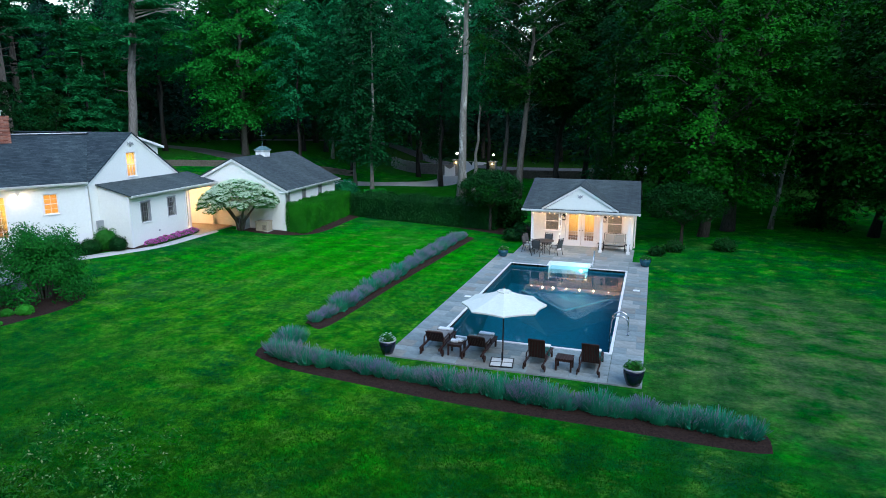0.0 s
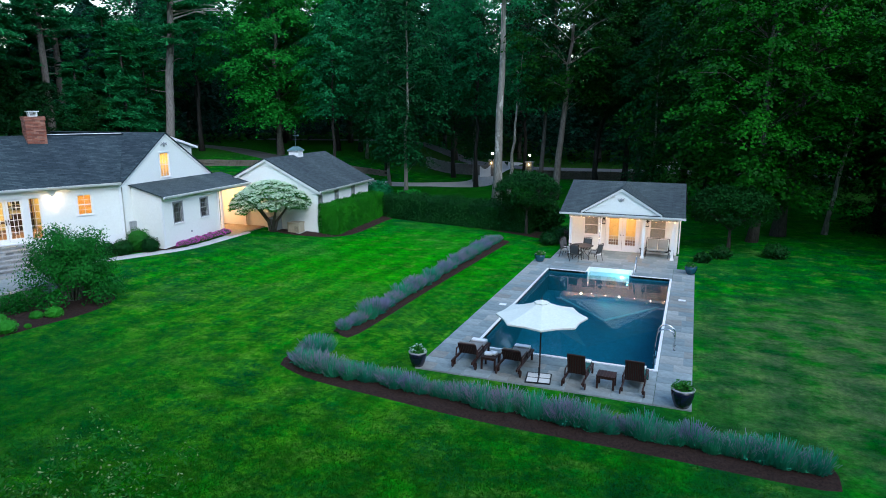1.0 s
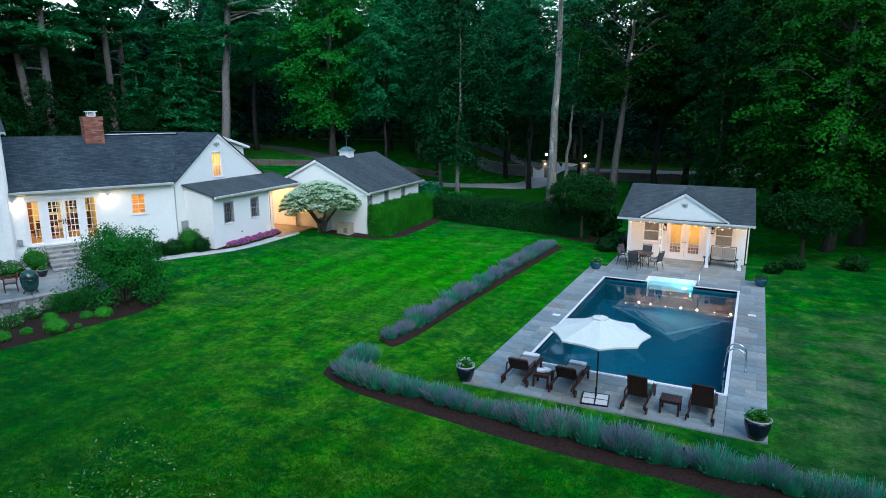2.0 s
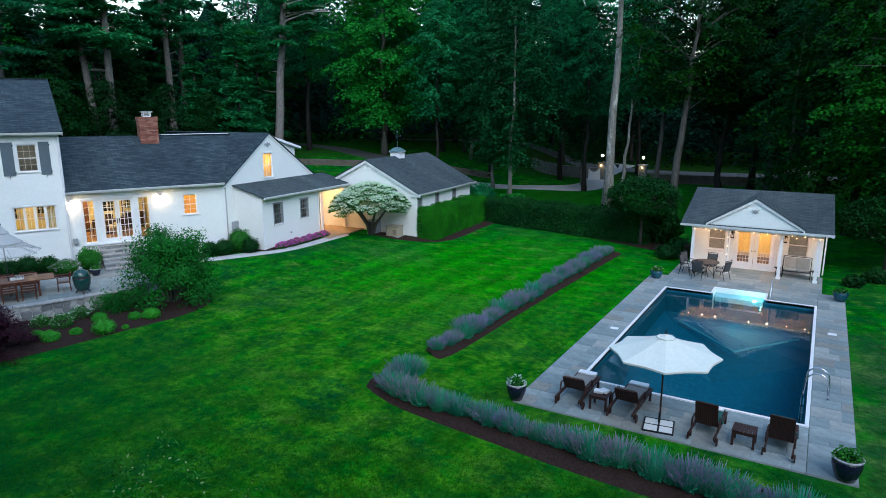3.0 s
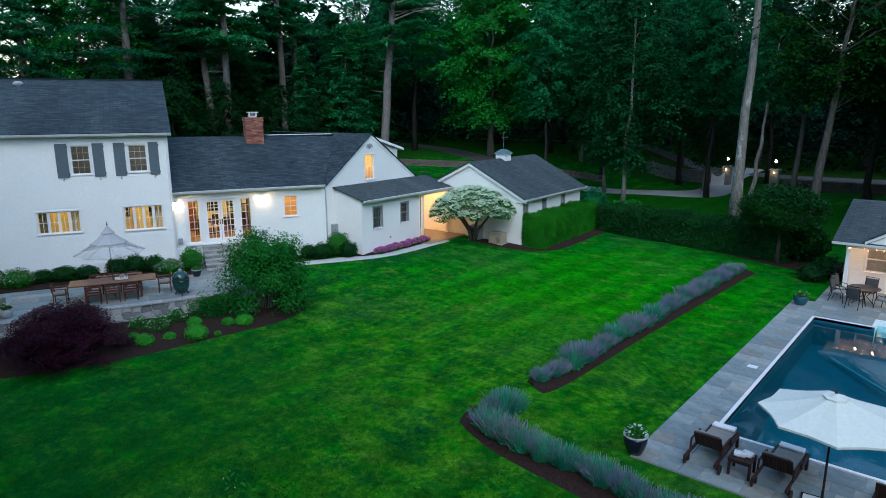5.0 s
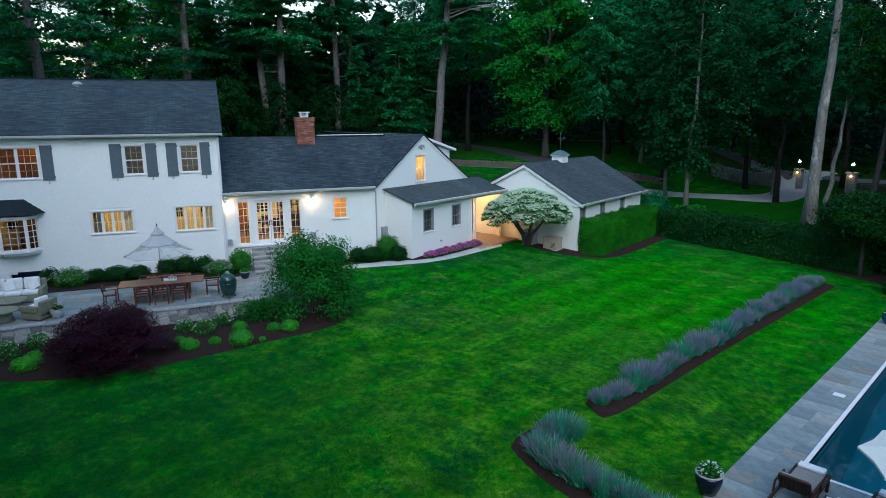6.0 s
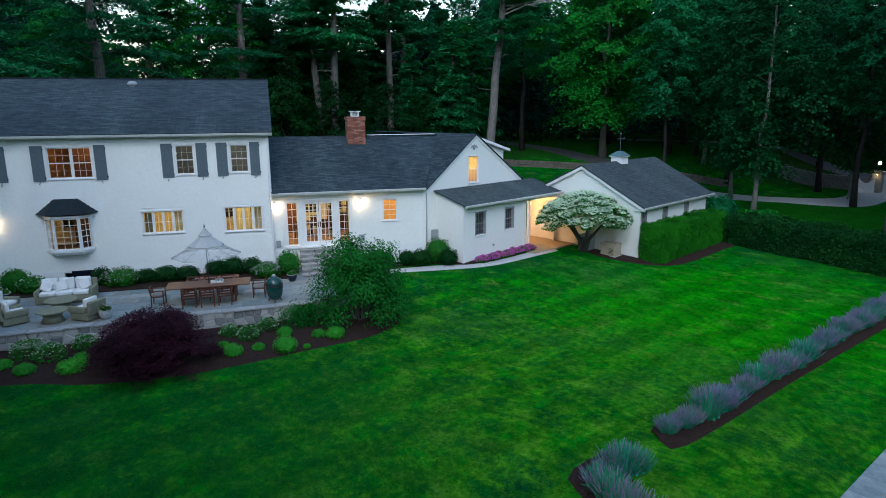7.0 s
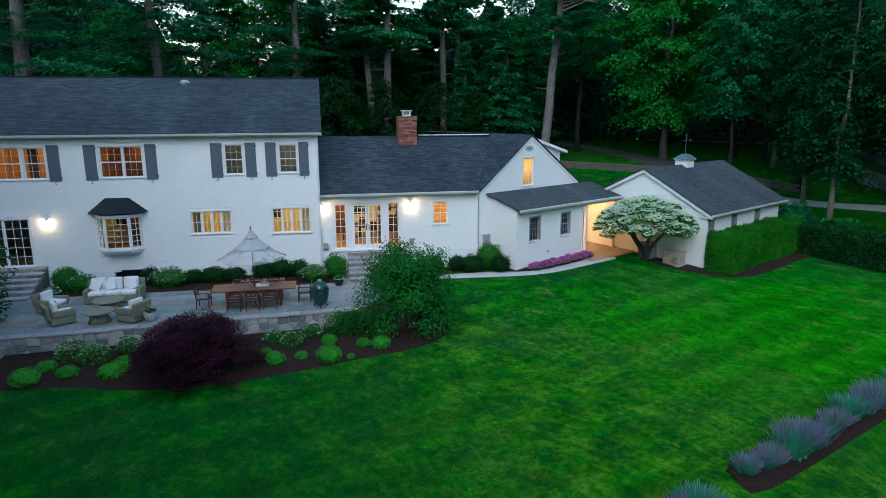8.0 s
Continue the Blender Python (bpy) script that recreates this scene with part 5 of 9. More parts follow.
    # Eagle ornament under the peak, a plain cast shape
    bm = bmesh.new()
    blob(bm, 0.10, 0.04, 0.16, (3.62, yf - 0.06, 6.20), 8, 6)
    for s in (-1, 1):
        for k in range(3):
            tube(bm, [(3.62 + s * 0.05, yf - 0.06, 6.24 + 0.02 * k), (3.62 + s * (0.24 + 0.03 * k), yf - 0.06, 6.32 - 0.09 * k)], [0.035, 0.012], 6)
    part("gable_ornament", bm, SASH_GREY, h, "small cast winged ornament")
    # Meter box
    bm = bmesh.new()
    box(bm, 0.24, yf - 0.22, 1.30, 0.68, yf - 0.035, 1.92)
    for x in (0.36, 0.46, 0.56):
        tube(bm, [(x, yf - 0.1, 0.3), (x, yf - 0.1, 1.30)], 0.025, 6)
    part("meter_box", bm, GREYMETAL, h, "grey electrical meter box")
    return h


def extension():
    """The low lean-to room in front of the gable, and the breezeway roof that runs to the garage."""
    h = thing("lean_to_room", POSE_W, "low white lean-to room with shed roof and two windows", "house")
    yf, xl, xr, zb = -2.2, 0.62, 5.68, 0.15
    holes = [(1.56, 2.28, 1.70, 2.90), (3.98, 4.65, 1.70, 2.88)]
    bm = bmesh.new()
    openings_wall(bm, xl, xr, zb, 3.36, yf, yf + 0.14, holes)
    prism(bm, [(xl, yf + 0.14, zb), (xl, -0.14, zb), (xl, -0.14, 3.90), (xl, yf + 0.14, 3.40)], (0.14, 0, 0))
    prism(bm, [(xr - 0.14, yf + 0.14, zb), (xr - 0.14, -0.14, zb), (xr - 0.14, -0.14, 3.90), (xr - 0.14, yf + 0.14, 3.40)], (0.14, 0, 0))
    part("wall", bm, WHITE, h)
    bm = bmesh.new()
    clapboards(bm, xl, xr, zb + 0.15, 3.34, yf, [(a - 0.07, b + 0.07, c - 0.05, d + 0.07) for a, b, c, d in holes], 0.13, lap=0.010)
    part("siding", bm, WHITE, h, "white lapped clapboards")
    bm = bmesh.new()
    n = 28
    for i in range(n):
        a = zb + 0.15 + i * 0.118
        lim = min(-0.14, yf + 0.02 + max(0.0, (a - 3.34) / 0.50) * 2.06 + 0.0) if a > 3.34 else yf
        v = [bm.verts.new(c) for c in ((xl - 0.014, lim, a), (xl - 0.014, -0.13, a), (xl - 0.005, -0.13, a + 0.118), (xl - 0.005, lim, a + 0.118), (xl, lim, a), (xl, -0.13, a))]
        bm.faces.new(v[:4])
        bm.faces.new((v[4], v[5], v[1], v[0]))
    part("siding", bm, WHITE, h)
    bm = bmesh.new()
    box(bm, xl - 0.028, yf - 0.03, zb, xl + 0.10, yf + 0.09, 3.36)
    box(bm, xr - 0.10, yf - 0.03, zb, xr + 0.03, yf + 0.09, 3.36)
    part("corner_board", bm, TRIM, h)
    roof_slab("roof", [(xl - 0.16, yf - 0.32, 3.36), (9.05, yf - 0.32, 3.36), (9.05, -0.12, 3.98), (xl - 0.16, -0.12, 3.98)], 0.06, ROOF_PH, h, "grey shingle lean-to roof")
    gutter(h, xl - 0.16, 9.05, 3.39, yf - 0.36)
    bm = bmesh.new()
    box(bm, 5.71, yf - 0.06, 3.12, 8.88, yf + 0.10, 3.34)
    part("beam", bm, TRIM, h, "white beam over the breezeway")
    for a, b, c, d in holes:
        window(h, a, b, c, d, yf, 3, 4, sash=SASH_GREY, label="unlit double-hung window with grey sash")
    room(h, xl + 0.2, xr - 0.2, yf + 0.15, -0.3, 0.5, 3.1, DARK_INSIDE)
    downpipe(h, xr - 0.02, yf - 0.04, 0.3, 3.3)
    bm = bmesh.new()
    lathe(bm, [(0.05, 0.0), (0.05, 0.06), (0.02, 0.08)], 10)
    bmesh.ops.transform(bm, matrix=pose(2.95, yf - 0.02, 1.0, 90, 0, 0), verts=bm.verts[:])
    part("hose_bib", bm, GREYMETAL, h)
    # Breezeway: floor, posts, back wall with dark door
    fl = bmesh.new()
    box(fl, 5.7, yf - 0.06, 0.12, 8.88, 3.0, 0.385)
    box(fl, 5.0, yf - 1.35, 0.05, 8.86, yf - 0.062, 0.38)
    solid("breezeway_floor", fl, plain("tan_paving", (0.34, 0.27, 0.19), 0.9, grain=6, amount=0.2, bump=0.2), "warm tan paved breezeway floor", "pavement", kind="structure", m=POSE_W)
    b = thing("breezeway", POSE_W, "open white breezeway between house and garage, warmly lit", "breezeway")
    for x in (6.15, 8.72):
        bm = bmesh.new()
        box(bm, x - 0.07, yf + 0.0, 0.28, x + 0.07, yf + 0.14, 3.13)
        part("post", bm, TRIM, b)
    bm = bmesh.new()
    openings_wall(bm, 5.7, 8.88, 0.28, 3.3, 1.2, 1.34, [(6.35, 6.75, 0.28, 2.5), (7.5, 8.35, 0.28, 2.4)])
    part("back_wall", bm, TRIM, b)
    bm = bmesh.new()
    box(bm, 7.5, 1.24, 0.28, 8.35, 1.28, 2.4)
    d = part("door", bm, TRIM, b)
    bm = bmesh.new()
    blob(bm, 0.03, 0.03, 0.03, (7.58, 1.21, 1.25), 8, 6)
    part("door_knob", bm, IRON, d)
    # black panel behind the slot stands in for the darkness there
    bm = bmesh.new()
    box(bm, 6.3, 1.6, 0.3, 6.8, 1.65, 2.6)
    part("dark_gap", bm, IRON, b)
    bm = bmesh.new()
    box(bm, 5.7, yf + 0.14, 3.30, 8.88, 3.0, 3.34)
    part("ceiling", bm, TRIM, b)
    lamp(*(POSE_W @ Vector((7.2, -0.6, 3.0))), 42, (1.0, 0.50, 0.19), 0.05)
    bm = bmesh.new()
    lathe(bm, [(0.10, 0.0), (0.10, 0.05), (0.06, 0.08)], 14, (7.2, -0.6, 3.2))
    part("ceiling_lamp", bm, BULB_WHITE, b)
    return h


def garage():
    """The garage with its gable end towards the lawn; local axes of the angled wing."""
    h = thing("garage", POSE_W, "white clapboard garage with grey shingle roof and cupola", "garage")
    u0, u1, va, vb, pk = 8.9, 17.2, 0.0, 7.70, 3.9
    ze, zp, zb = 2.92, 5.02, 0.1
    sl = (zp - ze) / (vb + 0.25 - pk)
    m = POSE_W @ pose(u0, 0, 0, 0, 0, 90)  # local x -> depth, so that the gable faces the camera

    # gable wall faces local -x of the wing: build it with x = -v
    g = bmesh.new()
    n = 26
    for i in range(n):
        a, b = va + (vb - va) * i / n, va + (vb - va) * (i + 1) / n
        mid = (a + b) / 2
        zt = zp - sl * abs(mid - pk) - 0.02
        box(g, u0, -b, zb, u0 + 0.15, -a, zt)
    openings_wall_east(g, u0, u1, zb, ze - 0.05, vb, [(9.05, 9.55, 1.6, 2.72), (11.5, 12.0, 1.6, 2.72), (14.2, 14.7, 1.6, 2.72)])
    box(g, u1 - 0.15, -vb + 0.15, zb, u1, -va, ze)
    part("wall", g, WHITE, h)
    # Clapboards on the gable: made facing -y, then turned
    bm = bmesh.new()
    span = lambda z: (-vb, -va) if z <= ze else (-pk - (zp - z) / sl * 1.0, -pk + (zp - z) / sl)
    wide = lambda z: (max(-vb, span(z)[0]), min(-va, span(z)[1]))
    clapboards(bm, -vb, -va, zb + 0.1, zp - 0.05, 0, (), 0.12, wide, 0.008)
    for v in bm.verts:
        x, y, z = v.co
        v.co = (u0 + y, x, z)
    part("siding", bm, WHITE, h, "white lapped clapboards")
    bm = bmesh.new()
    clapboards(bm, u0, u1, zb + 0.1, ze - 0.06, 0, [(8.98, 9.62, 1.5, 2.8), (11.43, 12.07, 1.5, 2.8), (14.13, 14.77, 1.5, 2.8)], 0.12, lap=0.010)
    for v in bm.verts:
        v.co.y -= vb
    part("siding", bm, WHITE, h)
    for a, b in ((9.05, 9.55), (11.5, 12.0), (14.2, 14.7)):
        window(h, a, b, 1.6, 2.72, -vb, 2, 4, trim=0.06, sash=SASH_GREY, label="narrow dark garage window")
    roof_slab("roof", [(u0 - 0.2, -vb - 0.32, ze), (u1 + 0.25, -vb - 0.32, ze), (u1 + 0.25, -pk, zp), (u0 - 0.2, -pk, zp)], 0.06, ROOF_PH, h, "grey asphalt shingles")
    roof_slab("roof", [(u0 - 0.2, -va + 0.3, ze), (u1 + 0.25, -va + 0.3, ze), (u1 + 0.25, -pk + 0.002, zp), (u0 - 0.2, -pk + 0.002, zp)], 0.06, ROOF_PH, h)
    for s in (-vb - 0.3, -va + 0.28):
        for u in (u0 - 0.16, u1 + 0.2):
            bm = bmesh.new()
            prism(bm, [(u, s, ze - 0.18), (u, s, ze - 0.01), (u, -pk, zp - 0.01), (u, -pk, zp - 0.18)], (0.04, 0, 0))
            part("rake_board", bm, TRIM, h)
    bm = bmesh.new()
    box(bm, u0 - 0.12, -vb - 0.3, ze - 0.16, u0, -vb + 0.35, ze - 0.12)
    part("eave_return", bm, TRIM, h)
    gutter(h, u0 - 0.2, u1 + 0.3, ze + 0.03, -vb - 0.36)
    # Cupola
    bm = bmesh.new()
    box(bm, 12.55, -pk - 0.38, 4.7, 13.31, -pk + 0.38, 5.33)
    box(bm, 12.48, -pk - 0.45, 5.33, 13.38, -pk + 0.45, 5.39)
    c = part("cupola", bm, TRIM, h, "small white cupola with copper roof")
    bm = bmesh.new()
    for k in range(1):
        a = [bm.verts.new(q) for q in ((12.44, -pk - 0.49, 5.39), (13.42, -pk - 0.49, 5.39), (13.42, -pk + 0.49, 5.39), (12.44, -pk + 0.49, 5.39))]
        b = [bm.verts.new(q) for q in ((12.78, -pk - 0.15, 5.66), (13.08, -pk - 0.15, 5.66), (13.08, -pk + 0.15, 5.66), (12.78, -pk + 0.15, 5.66))]
        for i in range(4):
            bm.faces.new((a[i], a[(i + 1) % 4], b[(i + 1) % 4], b[i]))
        bm.faces.new(b)
        bm.faces.new(a[::-1])
    part("cupola_roof", bm, COPPER, c)
    bm = bmesh.new()
    cx, cy = 12.93, -pk
    tube(bm, [(cx, cy, 5.66), (cx, cy, 6.75)], 0.016, 6)
    tube(bm, [(cx - 0.3, cy, 6.45), (cx + 0.4, cy, 6.45)], 0.013, 6)
    prism(bm, [(cx + 0.4, cy - 0.01, 6.37), (cx + 0.56, cy - 0.01, 6.45), (cx + 0.4, cy - 0.01, 6.53)], (0, 0.02, 0))
    blob(bm, 0.05, 0.05, 0.05, (cx, cy, 6.75), 8, 6)
    part("weather_vane", bm, COPPER, c, "thin copper weather vane")
    return h


def openings_wall_east(bm, x0, x1, z0, z1, v, holes):
    openings_wall(bm, x0 + 0.15, x1, z0, z1, -v, -v + 0.15, [h for h in holes if h[0] > x0 + 0.15] + [(x0 + 0.16, h[1], h[2], h[3]) for h in holes if h[0] <= x0 + 0.15])


farmhouse()
kitchen_wing()
indoor_things()
chimney()
gabled_wing()
extension()
garage()
sconce(-7.83, -0.25, 3.72, POSE_H, 8)
sconce(-3.52, -0.25, 3.74, POSE_H, 8)
sconce(-20.05, -0.4, 3.45, POSE_H, 8)

# ---- pool house ----
def pool_house():
    h = thing("pool_house", Matrix.Identity(4), "small white pool house with grey hipped porch roof and string lights", "pool house")
    xl, xr, yw, yp, zb = 0.05, 6.22, 18.0, 16.62, 0.0
    ze, zr, yr = 2.42, 3.98, 19.6
    # Front wall under the porch
    holes = [(0.86, 1.72, 0.92, 2.10), (2.14, 4.08, 0.04, 2.12), (4.66, 5.56, 0.92, 2.10)]
    bm = bmesh.new()
    openings_wall(bm, xl, xr, zb, ze + 0.1, yw, yw + 0.14, holes)
    box(bm, xl, yw + 0.14, zb, xl + 0.14, 22.4, ze + 0.1)
    box(bm, xr - 0.14, yw + 0.14, zb, xr, 22.4, ze + 0.1)
    box(bm, xl, 22.4, zb, xr, 22.54, ze + 0.1)
    part("wall", bm, WHITE, h)
    bm = bmesh.new()
    clapboards(bm, xl, xr, 0.1, ze, yw, [(a - 0.08, b + 0.08, c - 0.06, d + 0.08) for a, b, c, d in holes], 0.12, lap=0.009)
    part("siding", bm, WHITE, h, "white lapped clapboards")
    for a, b, c, d in (holes[0], holes[2]):
        window(h, a, b, c, d, yw, 1, 2, label="plain double-hung window with drawn blind")
    for a, b, c, d in (holes[0], holes[2]):
        bm = bmesh.new()
        for k in range(24):
            z = c + 0.02 + (d - c - 0.04) * k / 24
            box(bm, a, yw + 0.105, z, b, yw + 0.115, z + 0.042)
        part("window_blind", bm, CUSH_GREY, h, "drawn grey slatted blind")
    # Glazed doors
    fr = bmesh.new()
    box(fr, 2.04, yw - 0.04, 0.04, 2.14, yw + 0.1, 2.14)
    box(fr, 4.08, yw - 0.04, 0.04, 4.18, yw + 0.1, 2.14)
    box(fr, 2.04, yw - 0.05, 2.14, 4.18, yw + 0.1, 2.24)
    door = part("glazed_door", fr, TRIM, h, "pair of white glazed doors glowing warm")
    for a, b in ((2.15, 3.10), (3.12, 4.07)):
        bm = bmesh.new()
        t, z0, z1 = 0.20, 0.38, 1.98
        box(bm, a, yw + 0.02, 0.04, a + t, yw + 0.065, 2.13)
        box(bm, b - t, yw + 0.02, 0.04, b, yw + 0.065, 2.13)
        box(bm, a + t, yw + 0.02, 0.04, b - t, yw + 0.065, z0)
        box(bm, a + t, yw + 0.02, z1, b - t, yw + 0.065, 2.13)
        part("leaf", bm, TRIM, door)
        bm = bmesh.new()
        for i in (1, 2, 3):
            x = a + t + (b - a - 2 * t) * i / 4
            box(bm, x - 0.010, yw + 0.026, z0, x + 0.010, yw + 0.055, 0.92)
        for z in (0.56, 0.74, 0.92):
            box(bm, a + t, yw + 0.027, z - 0.010, b - t, yw + 0.054, z + 0.010)
        part("muntin", bm, TRIM, door)
        bm = bmesh.new()
        box(bm, a + t, yw + 0.038, z0, b - t, yw + 0.042, z1)
        g = part("pane", bm, GLASS, door)
        g.visible_shadow = False
        # Drawn cream blind in the upper two thirds
        bm = bmesh.new()
        bm.faces.new([bm.verts.new(q) for q in ((a + t - 0.02, yw + 0.08, 0.90), (b - t + 0.02, yw + 0.08, 0.90), (b - t + 0.02, yw + 0.08, 2.02), (a + t - 0.02, yw + 0.08, 2.02))])
        part("blind", bm, AMBER_SHADE, door, "cream blind drawn half way")
        bm = bmesh.new()
        x = b - 0.07 if a < 3 else a + 0.07
        blob(bm, 0.03, 0.03, 0.03, (x, yw - 0.01, 1.0), 8, 6)
        part("door_knob", bm, IRON, door)
    room(h, 0.25, 6.0, yw + 0.15, 21.5, 0.02, 2.4, plain("cream_plaster", (0.72, 0.60, 0.42), 0.9, grain=2, amount=0.1, bump=0))
    lamp(3.2, 19.2, 1.9, 16, (1.0, 0.66, 0.32), 0.12, "room_lamp")
    # Roof: eaves front and back, small gable in front
    bm = bmesh.new()
    roof_slab("roof", [(-0.32, 16.30, ze), (6.60, 16.30, ze), (6.45, yr, zr), (-0.15, yr, zr)], 0.06, ROOF_PH, h, "grey asphalt shingle roof")
    roof_slab("roof", [(-0.32, 22.9, ze), (6.60, 22.9, ze), (6.45, yr + 0.003, zr), (-0.15, yr + 0.003, zr)], 0.06, ROOF_PH, h)
    bm.free()
    bm = bmesh.new()
    for x in (0.05, xr - 0.05):
        prism(bm, [(x, 16.5, ze), (x, 22.7, ze), (x, yr, zr - 0.04)], (0.05, 0, 0))
    part("gable_end", bm, WHITE, h)
    # Front gable
    gx0, gx1, gp, gz0, gz1, gy = 0.96, 5.32, 3.14, 2.52, 3.86, 16.24
    bm = bmesh.new()
    prism(bm, [(gx0 + 0.12, gy + 0.1, gz0), (gx1 - 0.12, gy + 0.1, gz0), (gp, gy + 0.1, gz1 - 0.06)], (0, 0.12, 0))
    ped = part("front_gable", bm, WHITE, h, "white triangular porch gable")
    bm = bmesh.new()
    sl = (gz1 - gz0) / (gp - gx0)
    clapboards(bm, gx0, gx1, gz0 + 0.06, gz1 - 0.15, gy + 0.1, (), 0.12, lambda z: (gx0 + 0.14 + (z - gz0) / sl, gx1 - 0.14 - (z - gz0) / sl), 0.010)
    part("siding", bm, WHITE, ped)
    bm = bmesh.new()
    prism(bm, [(gx0 - 0.05, gy, gz0 - 0.06), (gp, gy, gz1 - 0.05), (gp, gy, gz1 + 0.10), (gx0 - 0.05, gy, gz0 + 0.07)], (0, 0.10, 0))
    prism(bm, [(gx1 + 0.05, gy, gz0 - 0.06), (gp, gy, gz1 - 0.05), (gp, gy, gz1 + 0.10), (gx1 + 0.05, gy, gz0 + 0.07)], (0, 0.10, 0))
    part("rake_board", bm, TRIM, ped)
    sy = yr - 0.25
    roof_slab("gable_roof", [(gx0 - 0.08, gy - 0.03, gz0 + 0.05), (gx0 - 0.07, gy + 0.35, gz0 + 0.05), (gp, sy, gz1 + 0.10), (gp, gy - 0.03, gz1 + 0.10)], 0.05, ROOF_PH, ped)
    roof_slab("gable_roof", [(gx1 + 0.08, gy - 0.03, gz0 + 0.05), (gx1 + 0.07, gy + 0.35, gz0 + 0.05), (gp + 0.002, sy, gz1 + 0.10), (gp + 0.002, gy - 0.03, gz1 + 0.10)], 0.05, ROOF_PH, ped)
    bm = bmesh.new()
    blob(bm, 0.06, 0.03, 0.10, (gp, gy + 0.04, 3.32), 8, 6)
    for s in (-1, 1):
        for k in range(3):
            tube(bm, [(gp + s * 0.03, gy + 0.04, 3.34), (gp + s * (0.18 - 0.02 * k), gy + 0.04, 3.42 - 0.09 * k)], [0.025, 0.01], 6)
    part("gable_ornament", bm, SASH_GREY, ped, "small cast winged ornament")
    # Eave board, porch ceiling, beam
    bm = bmesh.new()
    box(bm, -0.33, 16.22, ze - 0.055, 6.62, 16.30, ze + 0.05)
    part("fascia", bm, GUTTER_PAINT, h)
    bm = bmesh.new()
    box(bm, -0.2, 16.31, ze - 0.02, 6.5, yw - 0.002, ze + 0.01)
    part("porch_ceiling", bm, TRIM, h)
    bm = bmesh.new()
    box(bm, 0.2, yp - 0.07, ze - 0.2, 6.2, yp + 0.07, ze - 0.022)
    part("beam", bm, TRIM, h)
    for x in (0.30, 2.00, 4.42, 6.02):
        bm = bmesh.new()
        box(bm, x - 0.07, yp - 0.07, 0.10, x + 0.07, yp + 0.07, ze - 0.2)
        box(bm, x - 0.10, yp - 0.10, 0.0, x + 0.10, yp + 0.10, 0.10)
        box(bm, x - 0.09, yp - 0.09, ze - 0.28, x + 0.09, yp + 0.09, ze - 0.2)
        part("post", bm, TRIM, h)
    bm = bmesh.new()
    tube(bm, [(6.56, 16.26, 2.35), (6.40, 17.8, 2.2), (6.32, 18.05, 2.0), (6.32, 18.05, 0.1)], 0.035, 8)
    part("downpipe", bm, TRIM, h)
    # Wall lanterns
    for x in (2.03, 4.52):
        s = thing("porch_lantern", pose(x, yw, 1.78), "dark iron porch lantern beside the doors", "wall lamp", "porch lanterns")
        bm = bmesh.new()
        for a in (-0.08, 0.07):
            for b in (-0.2, -0.05):
                box(bm, a, b, -0.12, a + 0.012, b + 0.012, 0.14)
        box(bm, -0.09, -0.21, -0.15, 0.09, -0.03, -0.12)
        box(bm, -0.11, -0.23, 0.14, 0.11, -0.01, 0.17)
        lathe(bm, [(0.08, 0.17), (0.03, 0.27), (0.01, 0.30)], 8, (0, -0.12, 0))
        box(bm, -0.03, -0.04, 0.0, 0.03, 0.0, 0.2)
        part("cage", bm, IRON, s)
        bm = bmesh.new()
        blob(bm, 0.03, 0.03, 0.06, (0, -0.12, 0.0), 8, 6)
        part("bulb", bm, CANVAS, s)
    # String lights along the eave and down the post
    st = thing("string_lights", Matrix.Identity(4), "festoon of small warm bulbs strung under the porch eave", "string lights")
    pts = []
    x = 0.1
    while x < 6.2:
        pts.append((x, 16.52, 2.30 - 0.07 * abs(math.sin(x * 1.9))))
        x += 0.1
    bm = bmesh.new()
    tube(bm, pts, 0.008, 5)
    tube(bm, [(2.0, 16.5, 2.3), (2.02, 16.48, 1.6), (1.98, 16.48, 0.5)], 0.008, 5)
    part("cable", bm, IRON, st)
    spots = [(0.35, 2.20), (0.9, 2.24), (1.05, 2.16), (1.35, 2.24), (1.62, 2.2), (2.35, 2.22), (3.15, 2.24), (3.75, 2.22), (4.15, 2.2), (4.85, 2.22), (5.05, 2.12), (5.4, 2.22), (5.75, 2.2), (6.05, 2.16)]
    for x, z in spots:
        bm = bmesh.new()
        blob(bm, 0.019, 0.019, 0.024, (x, 16.50, z), 8, 6)
        part("bulb", bm, BULB, st)
    for z in (1.9, 1.45, 1.0):
        bm = bmesh.new()
        blob(bm, 0.022, 0.022, 0.028, (1.99, 16.47, z), 8, 6)
        part("bulb", bm, BULB, st)
    for x in (0.35, 1.05, 1.7, 2.5, 3.3, 4.15, 5.05, 5.85):
        lamp(x, 16.72, 2.12, 3.8, (1.0, 0.55, 0.30), 0.03)
    return h


pool_house()

# Hose reel on the side wall of the pool house
_h = thing("hose_reel", pose(0.045, 17.75, 0.95, 0, 0, 90), "black hose reel on the pool house wall", "hose reel")
_bm = bmesh.new()
box(_bm, -0.12, 0.0, -0.15, 0.12, 0.02, 0.15)
part("bracket", _bm, IRON, _h)
for _y in (0.07, 0.30):
    _bm = bmesh.new()
    tube(_bm, [(0.22 * math.cos(k * math.tau / 18), _y, 0.22 * math.sin(k * math.tau / 18)) for k in range(19)], 0.012, 6)
    part("rim", _bm, IRON, _h)
_bm = bmesh.new()
